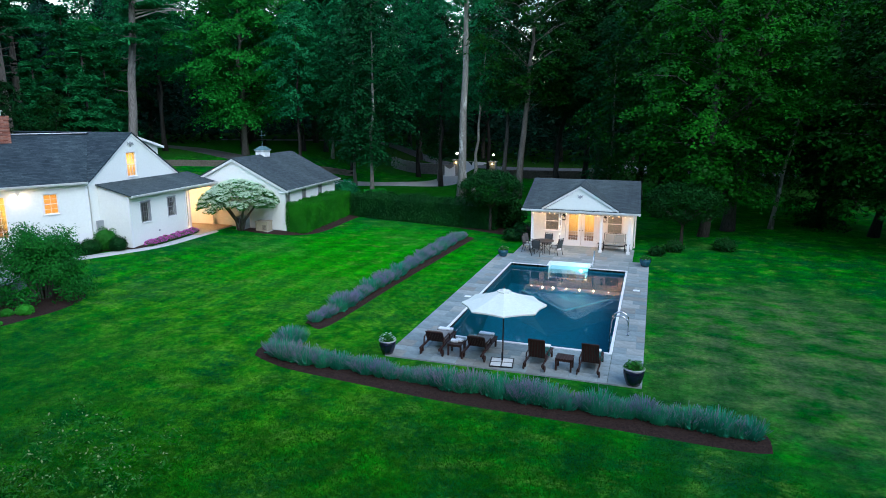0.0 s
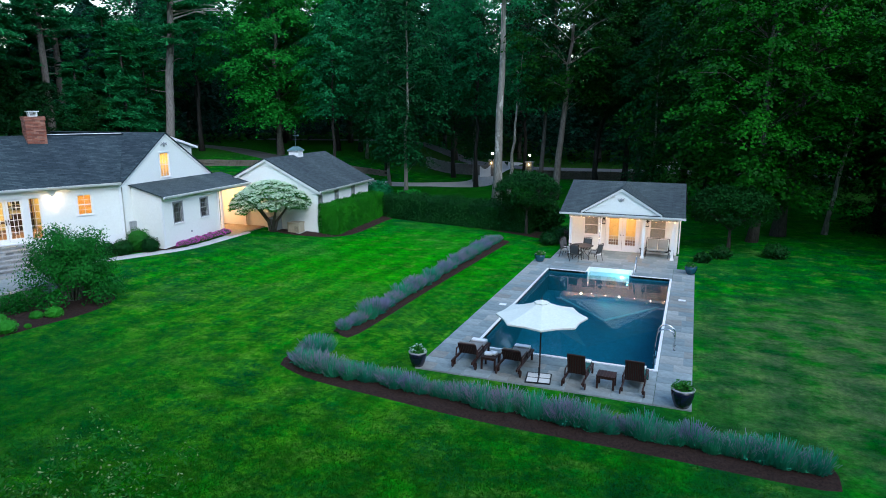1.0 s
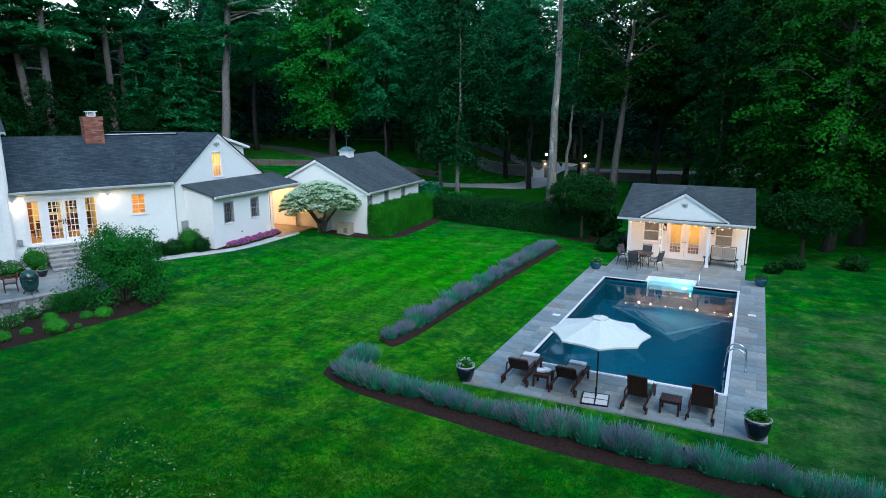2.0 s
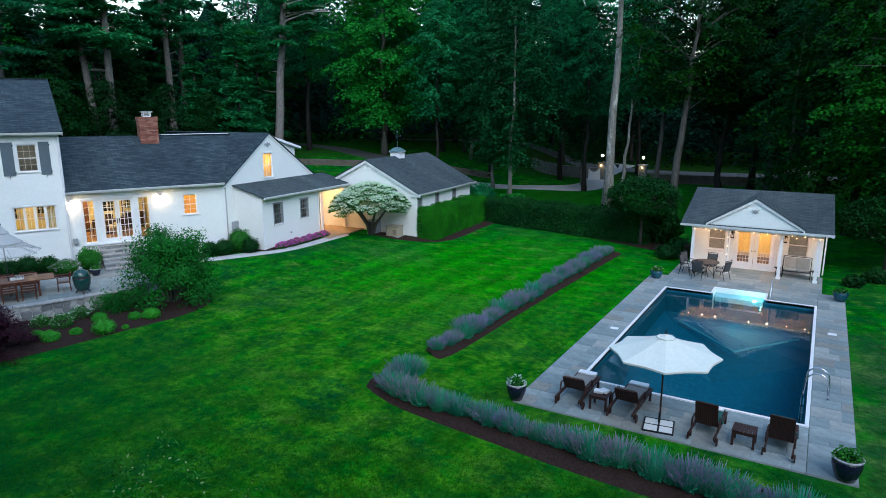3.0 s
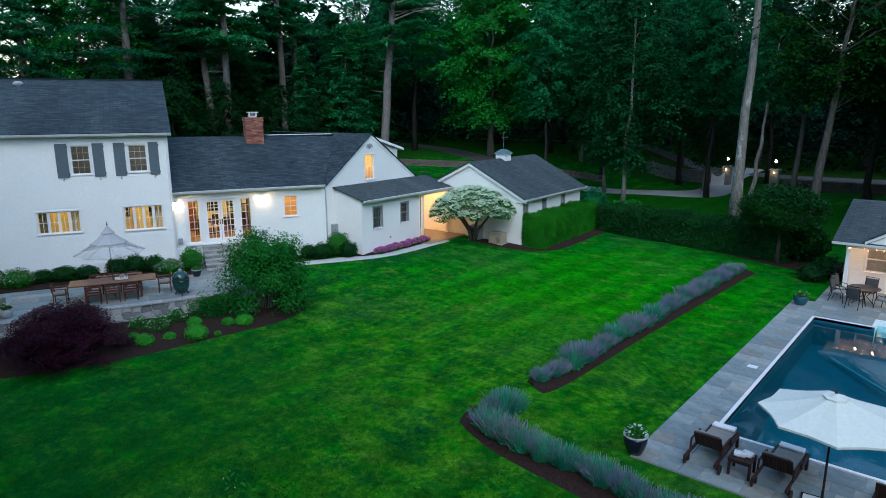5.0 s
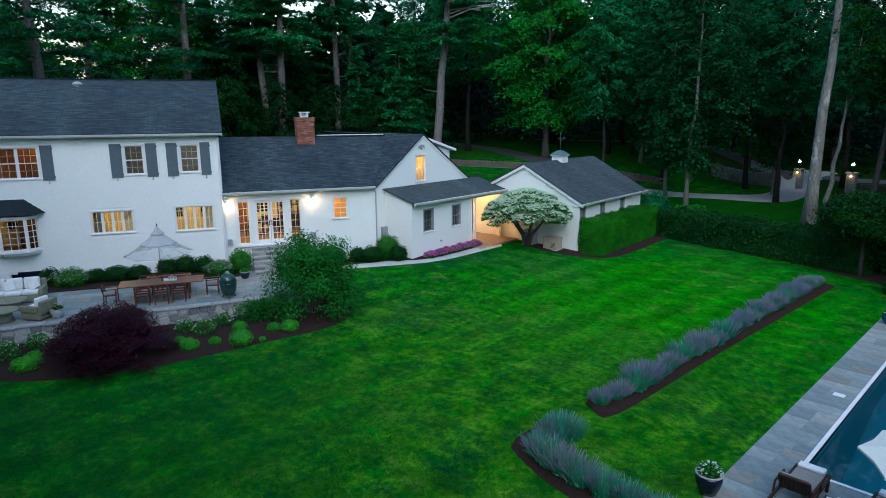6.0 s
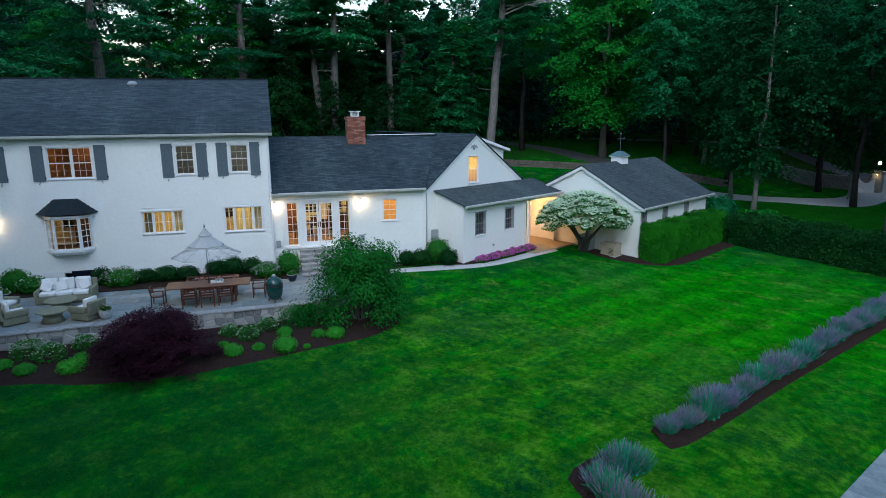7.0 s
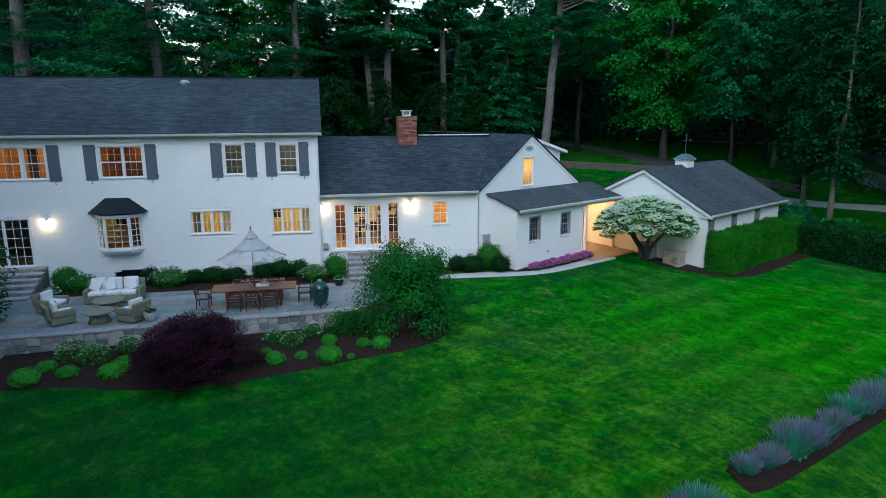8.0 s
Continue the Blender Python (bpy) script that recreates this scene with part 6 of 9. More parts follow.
tube(_bm, [((0.12 + 0.012 * (k % 3)) * math.cos(k * math.tau / 16), 0.09 + 0.19 * k / 112, (0.12 + 0.012 * (k % 3)) * math.sin(k * math.tau / 16)) for k in range(113)], 0.014, 6)
part("hose", _bm, IRON, _h)
_bm = bmesh.new()
tube(_bm, [(0, 0.02, 0), (0, 0.34, 0)], 0.02, 8)
tube(_bm, [(0, 0.34, 0), (0.10, 0.36, 0.05)], 0.012, 6)
part("axle", _bm, IRON, _h)

# ---- raised terrace ----
TZ = 0.45
WALL_A, WALL_B = (-23.5, 8.25), (-7.0, 6.95)   # front line of the stone wall, along and out from the house


def wall_v(u):
    return WALL_A[1] + (WALL_B[1] - WALL_A[1]) * (u - WALL_A[0]) / (WALL_B[0] - WALL_A[0])


_bm = bmesh.new()
prism(_bm, [(-24.5, -0.41, -0.4), (-4.3, -0.41, -0.4), (-4.6, -4.5, -0.4), (-6.2, -6.6, -0.4), (-7.0, -wall_v(-7.0) + 0.30, -0.4), (-24.5, -wall_v(-24.5) + 0.30, -0.4)], (0, 0, TZ - 0.010 + 0.4))
terrace = solid("terrace", _bm, MORTAR, "raised bluestone terrace behind a stone wall", "terrace", kind="structure", m=POSE_H)

# Planting strip between house and terrace
_bm = bmesh.new()
box(_bm, -19.5, -2.55, TZ - 0.1, -7.3, -0.42, TZ + 0.03)
solid("foundation_bed", _bm, MULCH, "mulched planting strip along the farmhouse", "flower bed", kind="structure", m=POSE_H)


def steps(u0, u1, v0, n, z0, rise, tread, name, label):
    s = thing(name, POSE_H, label, "steps")
    for k in range(n):
        bm = bmesh.new()
        zt = z0 - rise * k
        d = v0 + tread * (k + 1)
        box(bm, u0 - 0.02, -d - 0.03, zt - 0.06, u1 + 0.02, -(v0 + tread * k) + (0.03 if k else 0), zt)
        part("tread", bm, CAPSTONE, s)
        bm = bmesh.new()
        x = u0
        while x < u1 - 0.05:
            w = min(RNG.uniform(0.25, 0.6), u1 - x)
            box(bm, x + 0.005, -d, TZ - 0.03, x + w - 0.005, -(v0 + 0.01), zt - 0.062)
            part("riser", bm, FIELDSTONE, s)
            bm = bmesh.new()
            x += w
        bm.free()
    return s


steps(-6.72, -4.75, 0.38, 6, 1.40, 0.165, 0.36, "stone_steps", "grey stone steps up to the French doors")
steps(-23.0, -20.25, 0.42, 6, 1.36, 0.16, 0.42, "stone_steps", "grey stone steps up to the garden door")


# ---- terrace furniture ----
def on_terrace(u, v, turn=0):
    return POSE_H @ pose(u, -v, TZ, 0, 0, turn)


def dining_table():
    t = thing("dining_table", on_terrace(-10.72, 5.25, 0), "long weathered wooden dining table on the terrace", "table")
    bm = bmesh.new()
    box(bm, -1.66, -0.56, 0.708, -1.621, 0.56, 0.752)
    box(bm, 1.621, -0.56, 0.708, 1.66, 0.56, 0.752)
    top = part("tabletop", bm, TABLEWOOD, t, "brown slatted tabletop")
    for k in range(8):
        y = -0.56 + 0.14 * k
        bm = bmesh.new()
        box(bm, -1.62, y + 0.003, 0.71, 1.62, y + 0.137, 0.75)
        part("plank", bm, TABLEWOOD, top)
    bm = bmesh.new()
    for y in (-0.44, 0.41):
        box(bm, -1.05, y, 0.60, 1.05, y + 0.03, 0.71)
    for x in (-1.05, 1.02):
        box(bm, x, -0.41, 0.60, x + 0.03, 0.41, 0.71)
    part("apron", bm, REDWOOD, t)
    for x in (-1.09, 1.01):
        for y in (-0.47, 0.39):
            bm = bmesh.new()
            box(bm, x, y, 0, x + 0.085, y + 0.085, 0.71)
            part("leg", bm, REDWOOD, t)
    # Things on it
    for x, w in ((0.25, 0.5),):
        bm = bmesh.new()
        box(bm, -w / 2, -0.16, 0, w / 2, 0.16, 0.02)
        box(bm, -w / 2, -0.16, 0.02, -w / 2 + 0.02, 0.16, 0.06)
        box(bm, w / 2 - 0.02, -0.16, 0.02, w / 2, 0.16, 0.06)
        box(bm, -w / 2 + 0.02, -0.16, 0.02, w / 2 - 0.02, -0.14, 0.06)
        box(bm, -w / 2 + 0.02, 0.14, 0.02, w / 2 - 0.02, 0.16, 0.06)
        solid("serving_tray", bm, CUSHION, "white serving tray on the dining table", "tray", m=on_terrace(-10.4, 5.2, 0) @ pose(0, 0, 0.755))
    for k, (x, y) in enumerate(((0.12, 0.05), (0.35, -0.02), (0.22, 0.10))):
        bm = bmesh.new()
        lathe(bm, [(0.03, 0.0), (0.04, 0.04), (0.055, 0.12), (0.05, 0.125), (0.03, 0.03)], 12)
        solid("glass_bowl", bm, GLAZE_RIM, "small pale bowl on the serving tray", "bowl", "bowls", m=on_terrace(-10.55 + x, 5.2, 0) @ pose(0, y, 0.777))
    return t


def dining_chair():
    c = thing("dining_chair", on_terrace(0, 0), "reddish wooden armchair with tan seat cushion", "chair", "chairs round the dining table")
    for x in (-0.27, 0.23):
        bm = bmesh.new()
        box(bm, x, -0.26, 0, x + 0.045, -0.215, 0.66)
        part("leg", bm, REDWOOD, c)
        bm = bmesh.new()
        tube(bm, [(x + 0.022, 0.25, 0), (x + 0.022, 0.22, 0.42), (x + 0.022, 0.29, 0.80)], 0.025, 6)
        part("leg", bm, REDWOOD, c)
        bm = bmesh.new()
        box(bm, x - 0.01, -0.29, 0.64, x + 0.055, 0.26, 0.67)
        part("armrest", bm, REDWOOD, c)
    bm = bmesh.new()
    box(bm, -0.25, -0.25, 0.38, 0.25, 0.23, 0.42)
    part("seat", bm, REDWOOD, c)
    bm = bmesh.new()
    cushion(bm, -0.23, -0.24, 0.42, 0.23, 0.22, 0.49, 0.025)
    part("cushion", bm, PAD, c, "tan seat cushion", smooth=True)
    bm = bmesh.new()
    for z in (0.50, 0.60, 0.72):
        prism(bm, [(-0.24, 0.235 + (z - 0.42) * 0.16, z), (0.24, 0.235 + (z - 0.42) * 0.16, z), (0.24, 0.235 + (z - 0.36) * 0.16, z + 0.06), (-0.24, 0.235 + (z - 0.36) * 0.16, z + 0.06)], (0, 0.025, 0))
    part("backrest", bm, REDWOOD, c)
    return c


def market_umbrella(m, height, radius, tiers, label, name, sides=8, drop=0.05, canopy=None, lean=0.0, base=True, skirt=None):
    """A sun umbrella: pole, ribs, canopy panels of cloth with thickness, vent or tiers, finial."""
    u = thing(name, m, label, "umbrella")
    bm = bmesh.new()
    tube(bm, [(0, 0, 0.0), (0, 0, height + 0.02)], 0.024, 8)
    part("pole", bm, TEAK if base else DARKMETAL, u)
    for i, (r0, r1, z0, z1) in enumerate(tiers):
        bm = bmesh.new()
        rows = []
        for k in range(5):
            f = k / 4
            sag = 0.035 * math.sin(math.pi * f)
            rows.append([(r0 + (r1 - r0) * f, z0 + (z1 - z0) * f - sag, f)])
        vs = []
        sub = 4
        for (r, z, f), in rows:
            ring = []
            for s in range(sides * sub):
                a = s * math.tau / (sides * sub)
                q = (s % sub) / sub
                bow = 1 - 0.12 * math.sin(math.pi * q) * (r > 0.05)
                ring.append(bm.verts.new((r * bow * math.cos(a), r * bow * math.sin(a), z - 0.0)))
            vs.append(ring)
        n = sides * sub
        for p, q in zip(vs, vs[1:]):
            for s in range(n):
                bm.faces.new((p[s], p[(s + 1) % n], q[(s + 1) % n], q[s]))
        if i < len(tiers) - 1 or True:
            low = [bm.verts.new((v.co.x * 0.998, v.co.y * 0.998, v.co.z - drop)) for v in vs[-1]]
            for s in range(n):
                bm.faces.new((vs[-1][s], vs[-1][(s + 1) % n], low[(s + 1) % n], low[s]))
        cl = part("canopy" if i == len(tiers) - 1 else "vent", bm, skirt if skirt and i == len(tiers) - 1 else canopy or CANVAS, u)
        md = cl.modifiers.new("thickness", 'SOLIDIFY')
        md.thickness = 0.006
    r0, r1, z0, z1 = tiers[-1]
    for k in range(sides):
        a = k * math.tau / sides
        bm = bmesh.new()
        tube(bm, [(0.05 * math.cos(a), 0.05 * math.sin(a), z0 - 0.04), (r1 * 0.98 * math.cos(a), r1 * 0.98 * math.sin(a), z1 - 0.03)], 0.01, 5)
        part("rib", bm, TEAK if base else DARKMETAL, u)
    bm = bmesh.new()
    lathe(bm, [(0.03, 0), (0.035, 0.03), (0.012, 0.09), (0.004, 0.17)], 10, (0, 0, height))
    part("finial", bm, DARKMETAL, u)
    return u


dining_table()
_c = dining_chair()
_c.matrix_world = on_terrace(-12.72, 5.35, 88)
for _u, _v, _a in ((-8.72, 5.2, -92), (-11.45, 5.98, 180), (-10.75, 6.0, 184), (-10.05, 5.97, 177), (-11.45, 4.35, 0), (-10.75, 4.35, 3), (-10.05, 4.35, -2)):
    copy_thing(_c, on_terrace(_u, _v, _a))
market_umbrella(on_terrace(-10.72, 5.25, 10), 3.14, 1.6, [(0.02, 0.27, 3.14, 2.82), (0.16, 0.72, 2.86, 2.40), (0.45, 1.38, 2.54, 1.98)], "pale grey three-tiered sun umbrella over the dining table", "tiered_umbrella",
                canopy=plain("pale_grey_canvas", (0.44, 0.44, 0.43), 0.9, grain=12, amount=0.08), base=False, skirt=SHEER)


def sofa():
    s = thing("wicker_sofa", on_terrace(-16.55, 3.62, 0), "grey wicker sofa with off-white cushions and pillows", "sofa")
    bm = bmesh.new()
    cushion(bm, -1.1, -0.42, 0.02, 1.1, 0.45, 0.34, 0.05)
    cushion(bm, -1.12, 0.33, 0.3, 1.12, 0.48, 0.86, 0.06)
    part("frame", bm, WICKER, s, smooth=True)
    for x in (-1.12, 0.96):
        bm = bmesh.new()
        cushion(bm, x, -0.44, 0.30, x + 0.16, 0.36, 0.60, 0.05)
        part("armrest", bm, WICKER, s, smooth=True)
    for k in range(3):
        bm = bmesh.new()
        cushion(bm, -0.94 + 0.63 * k, -0.42, 0.34, -0.33 + 0.63 * k, 0.25, 0.50, 0.05)
        part("seat_cushion", bm, CUSHION, s, smooth=True)
        bm = bmesh.new()
        cushion(bm, -0.93 + 0.63 * k, 0.10, 0.48, -0.34 + 0.63 * k, 0.30, 0.98, 0.07)
        part("back_cushion", bm, CUSHION, s, smooth=True)
    for x, a in ((-0.72, 20), (-0.15, -12), (0.72, -25)):
        bm = bmesh.new()
        cushion(bm, -0.21, -0.06, -0.2, 0.21, 0.06, 0.2, 0.05)
        bmesh.ops.transform(bm, matrix=pose(x, -0.02, 0.70, -20, a, 0), verts=bm.verts[:])
        part("pillow", bm, CUSHION, s, smooth=True)
    return s


def wicker_chair(u, v, turn):
    c = thing("wicker_armchair", on_terrace(u, v, turn), "grey wicker armchair with white cushions", "chair", "wicker armchairs")
    bm = bmesh.new()
    cushion(bm, -0.42, -0.42, 0.03, 0.42, 0.42, 0.34, 0.05)
    part("frame", bm, WICKER, c, smooth=True)
    bm = bmesh.new()
    cushion(bm, -0.42, 0.30, 0.3, 0.42, 0.44, 0.84, 0.05, pose(0, 0.02, 0, -8, 0, 0))
    part("backrest", bm, WICKER, c, smooth=True)
    for x in (-0.46, 0.32):
        bm = bmesh.new()
        cushion(bm, x, -0.44, 0.32, x + 0.14, 0.36, 0.58, 0.05)
        part("armrest", bm, WICKER, c, smooth=True)
    bm = bmesh.new()
    cushion(bm, -0.31, -0.42, 0.34, 0.31, 0.25, 0.48, 0.05)
    part("seat_cushion", bm, CUSHION, c, smooth=True)
    bm = bmesh.new()
    cushion(bm, -0.30, 0.12, 0.44, 0.30, 0.27, 0.86, 0.06)
    part("back_cushion", bm, CUSHION, c, smooth=True)
    return c


def drum_table(u, v, r, h):
    t = thing("wicker_table", on_terrace(u, v), "round grey-green woven coffee table", "table", "woven coffee tables")
    bm = bmesh.new()
    lathe(bm, [(r * 0.72, 0.0), (r * 0.58, h * 0.4), (r * 0.62, h * 0.75), (r * 0.9, h * 0.86)], 22)
    part("base", bm, WICKER, t, smooth=True)
    bm = bmesh.new()
    lathe(bm, [(r * 0.92, h * 0.86), (r, h * 0.9), (r, h * 0.97), (r * 0.96, h), (r * 0.1, h + 0.002)], 26)
    part("tabletop", bm, WICKER, t)
    return t


sofa()
_a = wicker_chair(-17.72, 6.25, 122)
copy_thing(_a, on_terrace(-15.12, 6.42, -122))
copy_thing(_a, on_terrace(-18.55, 4.75, 75))
drum_table(-16.45, 4.82, 0.60, 0.42)
drum_table(-16.32, 6.45, 0.56, 0.46)


def kamado():
    g = thing("ceramic_grill", on_terrace(-8.08, 6.15), "dark green egg-shaped ceramic grill on the terrace", "grill")
    bm = bmesh.new()
    lathe(bm, [(0.16, 0.10), (0.26, 0.18), (0.33, 0.38), (0.355, 0.62), (0.35, 0.70)], 22)
    part("bowl", bm, EGG, g, smooth=True)
    bm = bmesh.new()
    lathe(bm, [(0.35, 0.72), (0.345, 0.80), (0.27, 0.96), (0.13, 1.05), (0.09, 1.06)], 22)
    lid = part("lid", bm, EGG, g, smooth=True)
    bm = bmesh.new()
    lathe(bm, [(0.08, 1.05), (0.085, 1.12), (0.05, 1.15), (0.02, 1.16)], 14)
    part("vent_cap", bm, GREYMETAL, lid)
    bm = bmesh.new()
    lathe(bm, [(0.358, 0.685), (0.366, 0.69), (0.366, 0.735), (0.358, 0.74)], 22)
    part("band", bm, DARKMETAL, g)
    bm = bmesh.new()
    tube(bm, [(-0.16, -0.36, 0.78), (-0.16, -0.43, 0.78), (0.16, -0.43, 0.78), (0.16, -0.36, 0.78)], 0.014, 6)
    part("handle", bm, TEAK, g)
    for k in range(3):
        a = k * math.tau / 3 + 0.5
        bm = bmesh.new()
        tube(bm, [(0.32 * math.cos(a), 0.32 * math.sin(a), 0.0), (0.2 * math.cos(a), 0.2 * math.sin(a), 0.14)], 0.03, 6)
        part("foot", bm, DARKMETAL, g)
    return g


kamado()
# Brick fire box behind the table
_g = thing("brick_planter", on_terrace(-10.6, 3.0), "low reddish brick planter by the hedge", "planter")
for _k in range(6):
    for _i in range(8):
        _o = 0.1 * (_k % 2)
        _x = -0.95 + 0.235 * _i + _o
        _bm = bmesh.new()
        box(_bm, max(_x, -0.95), -0.22, 0.074 * _k, min(_x + 0.225, 0.95), 0.22, 0.074 * _k + 0.064)
        part("brick", _bm, BRICKM, _g)
_bm = bmesh.new()
box(_bm, -0.93, -0.20, 0.0, 0.93, 0.20, 0.43)
part("fill", _bm, MORTAR, _g)

# ---- things on the pool deck ----
def lounger(x, y, turn, up, soft):
    """A teak steamer lounger; its foot points to local +y, the head end to -y."""
    c = thing("sun_lounger", pose(x, y, 0.0, 0, 0, turn), "dark teak sun lounger with taupe seat pad and folded towel" if soft else "dark teak lounger with upright slatted back and teal towel", "lounger", "poolside loungers")
    hx = 0.34
    for s in (-1, 1):
        bm = bmesh.new()
        box(bm, s * hx - 0.022, -0.95, 0.26, s * hx + 0.022, 1.02, 0.34)
        part("side_rail", bm, TEAK, c)
        bm = bmesh.new()
        box(bm, s * hx - 0.03, 0.82, 0.0, s * hx + 0.03, 0.90, 0.26)
        part("leg", bm, TEAK, c)
        bm = bmesh.new()
        box(bm, s * hx - 0.03, -0.72, 0.10, s * hx + 0.03, -0.64, 0.26)
        part("leg", bm, TEAK, c)
        bm = bmesh.new()
        lathe(bm, [(0.10, -0.02), (0.115, -0.012), (0.115, 0.012), (0.10, 0.02)], 16)
        bmesh.ops.transform(bm, matrix=pose(s * (hx + 0.055), -0.70, 0.115, 0, 90, 0), verts=bm.verts[:])
        part("wheel", bm, TEAK, c)
        bm = bmesh.new()
        tube(bm, [(s * (hx + 0.02), -0.50, 0.32), (s * (hx + 0.02), -0.45, 0.56), (s * (hx + 0.02), 0.12, 0.56), (s * (hx + 0.02), 0.2, 0.32)], 0.026, 6)
        part("armrest", bm, TEAK, c)
    for k in range(13):
        bm = bmesh.new()
        yy = -0.22 + 0.095 * k
        box(bm, -hx + 0.025, yy, 0.335, hx - 0.025, yy + 0.07, 0.355)
        part("slat", bm, TEAK, c)
    bt = pose(0, -0.24, 0.36, up, 0, 180)
    ln = 0.46 if soft else 0.80
    bm = bmesh.new()
    for s in (-1, 1):
        box(bm, s * 0.29 - 0.025, 0, -0.03, s * 0.29 + 0.025, ln, 0.005, bt)
    box(bm, -0.265, ln - 0.08, -0.03, 0.265, ln, 0.005, bt)
    back = part("backrest", bm, TEAK, c)
    for k in range(9):
        xx = -0.255 + 0.058 * k
        bm = bmesh.new()
        box(bm, xx, 0.0, -0.022, xx + 0.045, ln - 0.08, 0.0, bt)
        part("slat", bm, TEAK, back)
    bm = bmesh.new()
    cushion(bm, -0.28, -0.22, 0.357, 0.28, 0.98, 0.405, 0.02)
    cushion(bm, -0.27, 0.02, 0.008, 0.27, ln + (0.03 if soft else -0.02), 0.055, 0.02, bt)
    part("pad", bm, PAD if soft else TEALCLOTH, c, "taupe seat pad" if soft else "dark teal pad")
    # Folded towel at the foot
    bm = bmesh.new()
    cushion(bm, -0.27, 0.76, 0.406, 0.27, 0.98, 0.475, 0.025)
    part("towel", bm, TOWEL, c, "folded white towel", smooth=True)
    if not soft:
        bm = bmesh.new()
        tube(bm, [(0.33, -0.1, 0.58), (0.37, 0.05, 0.54), (0.38, 0.05, 0.36)], 0.03, 6)
        part("draped_towel", bm, TEALCLOTH, c, "teal towel over the arm")
    return c


def side_table(x, y, turn, w, d, name="side_table"):
    t = thing(name, pose(x, y, 0, 0, 0, turn), "low slatted dark teak side table", "table", "poolside tables")
    for k in range(6):
        bm = bmesh.new()
        a = -w / 2 + w * k / 6
        box(bm, a + 0.004, -d / 2, 0.40, a + w / 6 - 0.004, d / 2, 0.425)
        part("slat", bm, TEAK, t)
    bm = bmesh.new()
    box(bm, -w / 2 + 0.02, -d / 2 + 0.02, 0.33, w / 2 - 0.02, -d / 2 + 0.045, 0.40)
    part("apron", bm, TEAK, t)
    bm = bmesh.new()
    box(bm, -w / 2 + 0.02, d / 2 - 0.045, 0.33, w / 2 - 0.02, d / 2 - 0.02, 0.40)
    part("apron", bm, TEAK, t)
    for sx in (-1, 1):
        for sy in (-1, 1):
            bm = bmesh.new()
            box(bm, sx * (w / 2 - 0.04) - 0.028, sy * (d / 2 - 0.04) - 0.028, 0, sx * (w / 2 - 0.04) + 0.028, sy * (d / 2 - 0.04) + 0.028, 0.40)
            part("leg", bm, TEAK, t)
    return t


lounger(0.30, -1.42, 0, 62, True)
lounger(1.82, -1.45, -2, 62, True)
lounger(3.92, -1.72, -3, 74, False).scale = (0.88, 0.88, 0.88)
lounger(5.62, -1.62, -2, 76, False).scale = (0.88, 0.88, 0.88)
side_table(1.06, -1.72, 0, 0.52, 0.52)
side_table(4.80, -1.88, -2, 0.56, 0.50)
# Folded towels on the first table
for _k, (_x, _y, _a) in enumerate(((1.0, -1.72, 10), (1.14, -1.62, -15))):
    _bm = bmesh.new()
    cushion(_bm, -0.13, -0.1, 0.0, 0.13, 0.1, 0.09, 0.03)
    solid("folded_towel", _bm, TOWEL, "folded white towel on the side table", "towel", "folded towels", m=pose(_x, _y, 0.426, 0, 0, _a), smooth=True)

market_umbrella(pose(2.72, -1.80, 0.02, 0, 0, 12), 2.48, 1.42, [(0.03, 0.24, 2.50, 2.42), (0.18, 1.42, 2.40, 1.98)], "cream canvas market umbrella with wooden pole", "market_umbrella")
_b = thing("umbrella_base", pose(2.75, -2.05, 0.0, 0, 0, 8), "square iron umbrella stand filled with four pale slabs", "umbrella stand")
_b.scale = (0.82, 0.82, 0.82)
_bm = bmesh.new()
for _s in (-1, 1):
    box(_bm, -0.48, _s * 0.46 - 0.02, 0.0, 0.48, _s * 0.46 + 0.02, 0.05)
    box(_bm, _s * 0.46 - 0.02, -0.44, 0.0, _s * 0.46 + 0.02, 0.44, 0.05)
box(_bm, -0.44, -0.02, 0.0, 0.44, 0.02, 0.05)
box(_bm, -0.02, -0.44, 0.001, 0.02, 0.44, 0.051)
tube(_bm, [(0, 0.2, 0.05), (0, 0.2, 0.40)], 0.035, 8)
part("frame", _bm, IRON, _b)
for _sx in (-1, 1):
    for _sy in (-1, 1):
        _bm = bmesh.new()
        box(_bm, min(_sx * 0.03, _sx * 0.43), min(_sy * 0.03, _sy * 0.43), 0.0, max(_sx * 0.03, _sx * 0.43), max(_sy * 0.03, _sy * 0.43), 0.045)
        part("slab", _bm, SLAB, _b, "pale concrete slab")

# Pool ladder
_l = thing("pool_ladder", pose(0, 0, 0), "curved stainless steel pool ladder rails", "pool ladder")
for _y in (2.05, 2.55):
    _bm = bmesh.new()
    _p = [(6.62, _y, 0.0), (6.62, _y, 0.45)] + [(6.32 + 0.30 * math.cos(a), _y, 0.45 + 0.30 * math.sin(a)) for a in [math.pi * k / 8 for k in range(1, 8)]] + [(6.02, _y, 0.45), (5.98, _y, 0.0), (5.98, _y, -0.9)]
    tube(_bm, _p, 0.024, 8)
    part("rail", _bm, STEEL, _l, smooth=True)
    _bm = bmesh.new()
    lathe(_bm, [(0.06, 0.0), (0.06, 0.012), (0.03, 0.02)], 12, (6.62, _y, 0.0))
    part("escutcheon", _bm, STEEL, _l)
for _z in (-0.3, -0.6, -0.85):
    _bm = bmesh.new()
    box(_bm, 5.95, 2.05, _z, 6.04, 2.55, _z + 0.03)
    part("rung", _bm, COPING, _l)
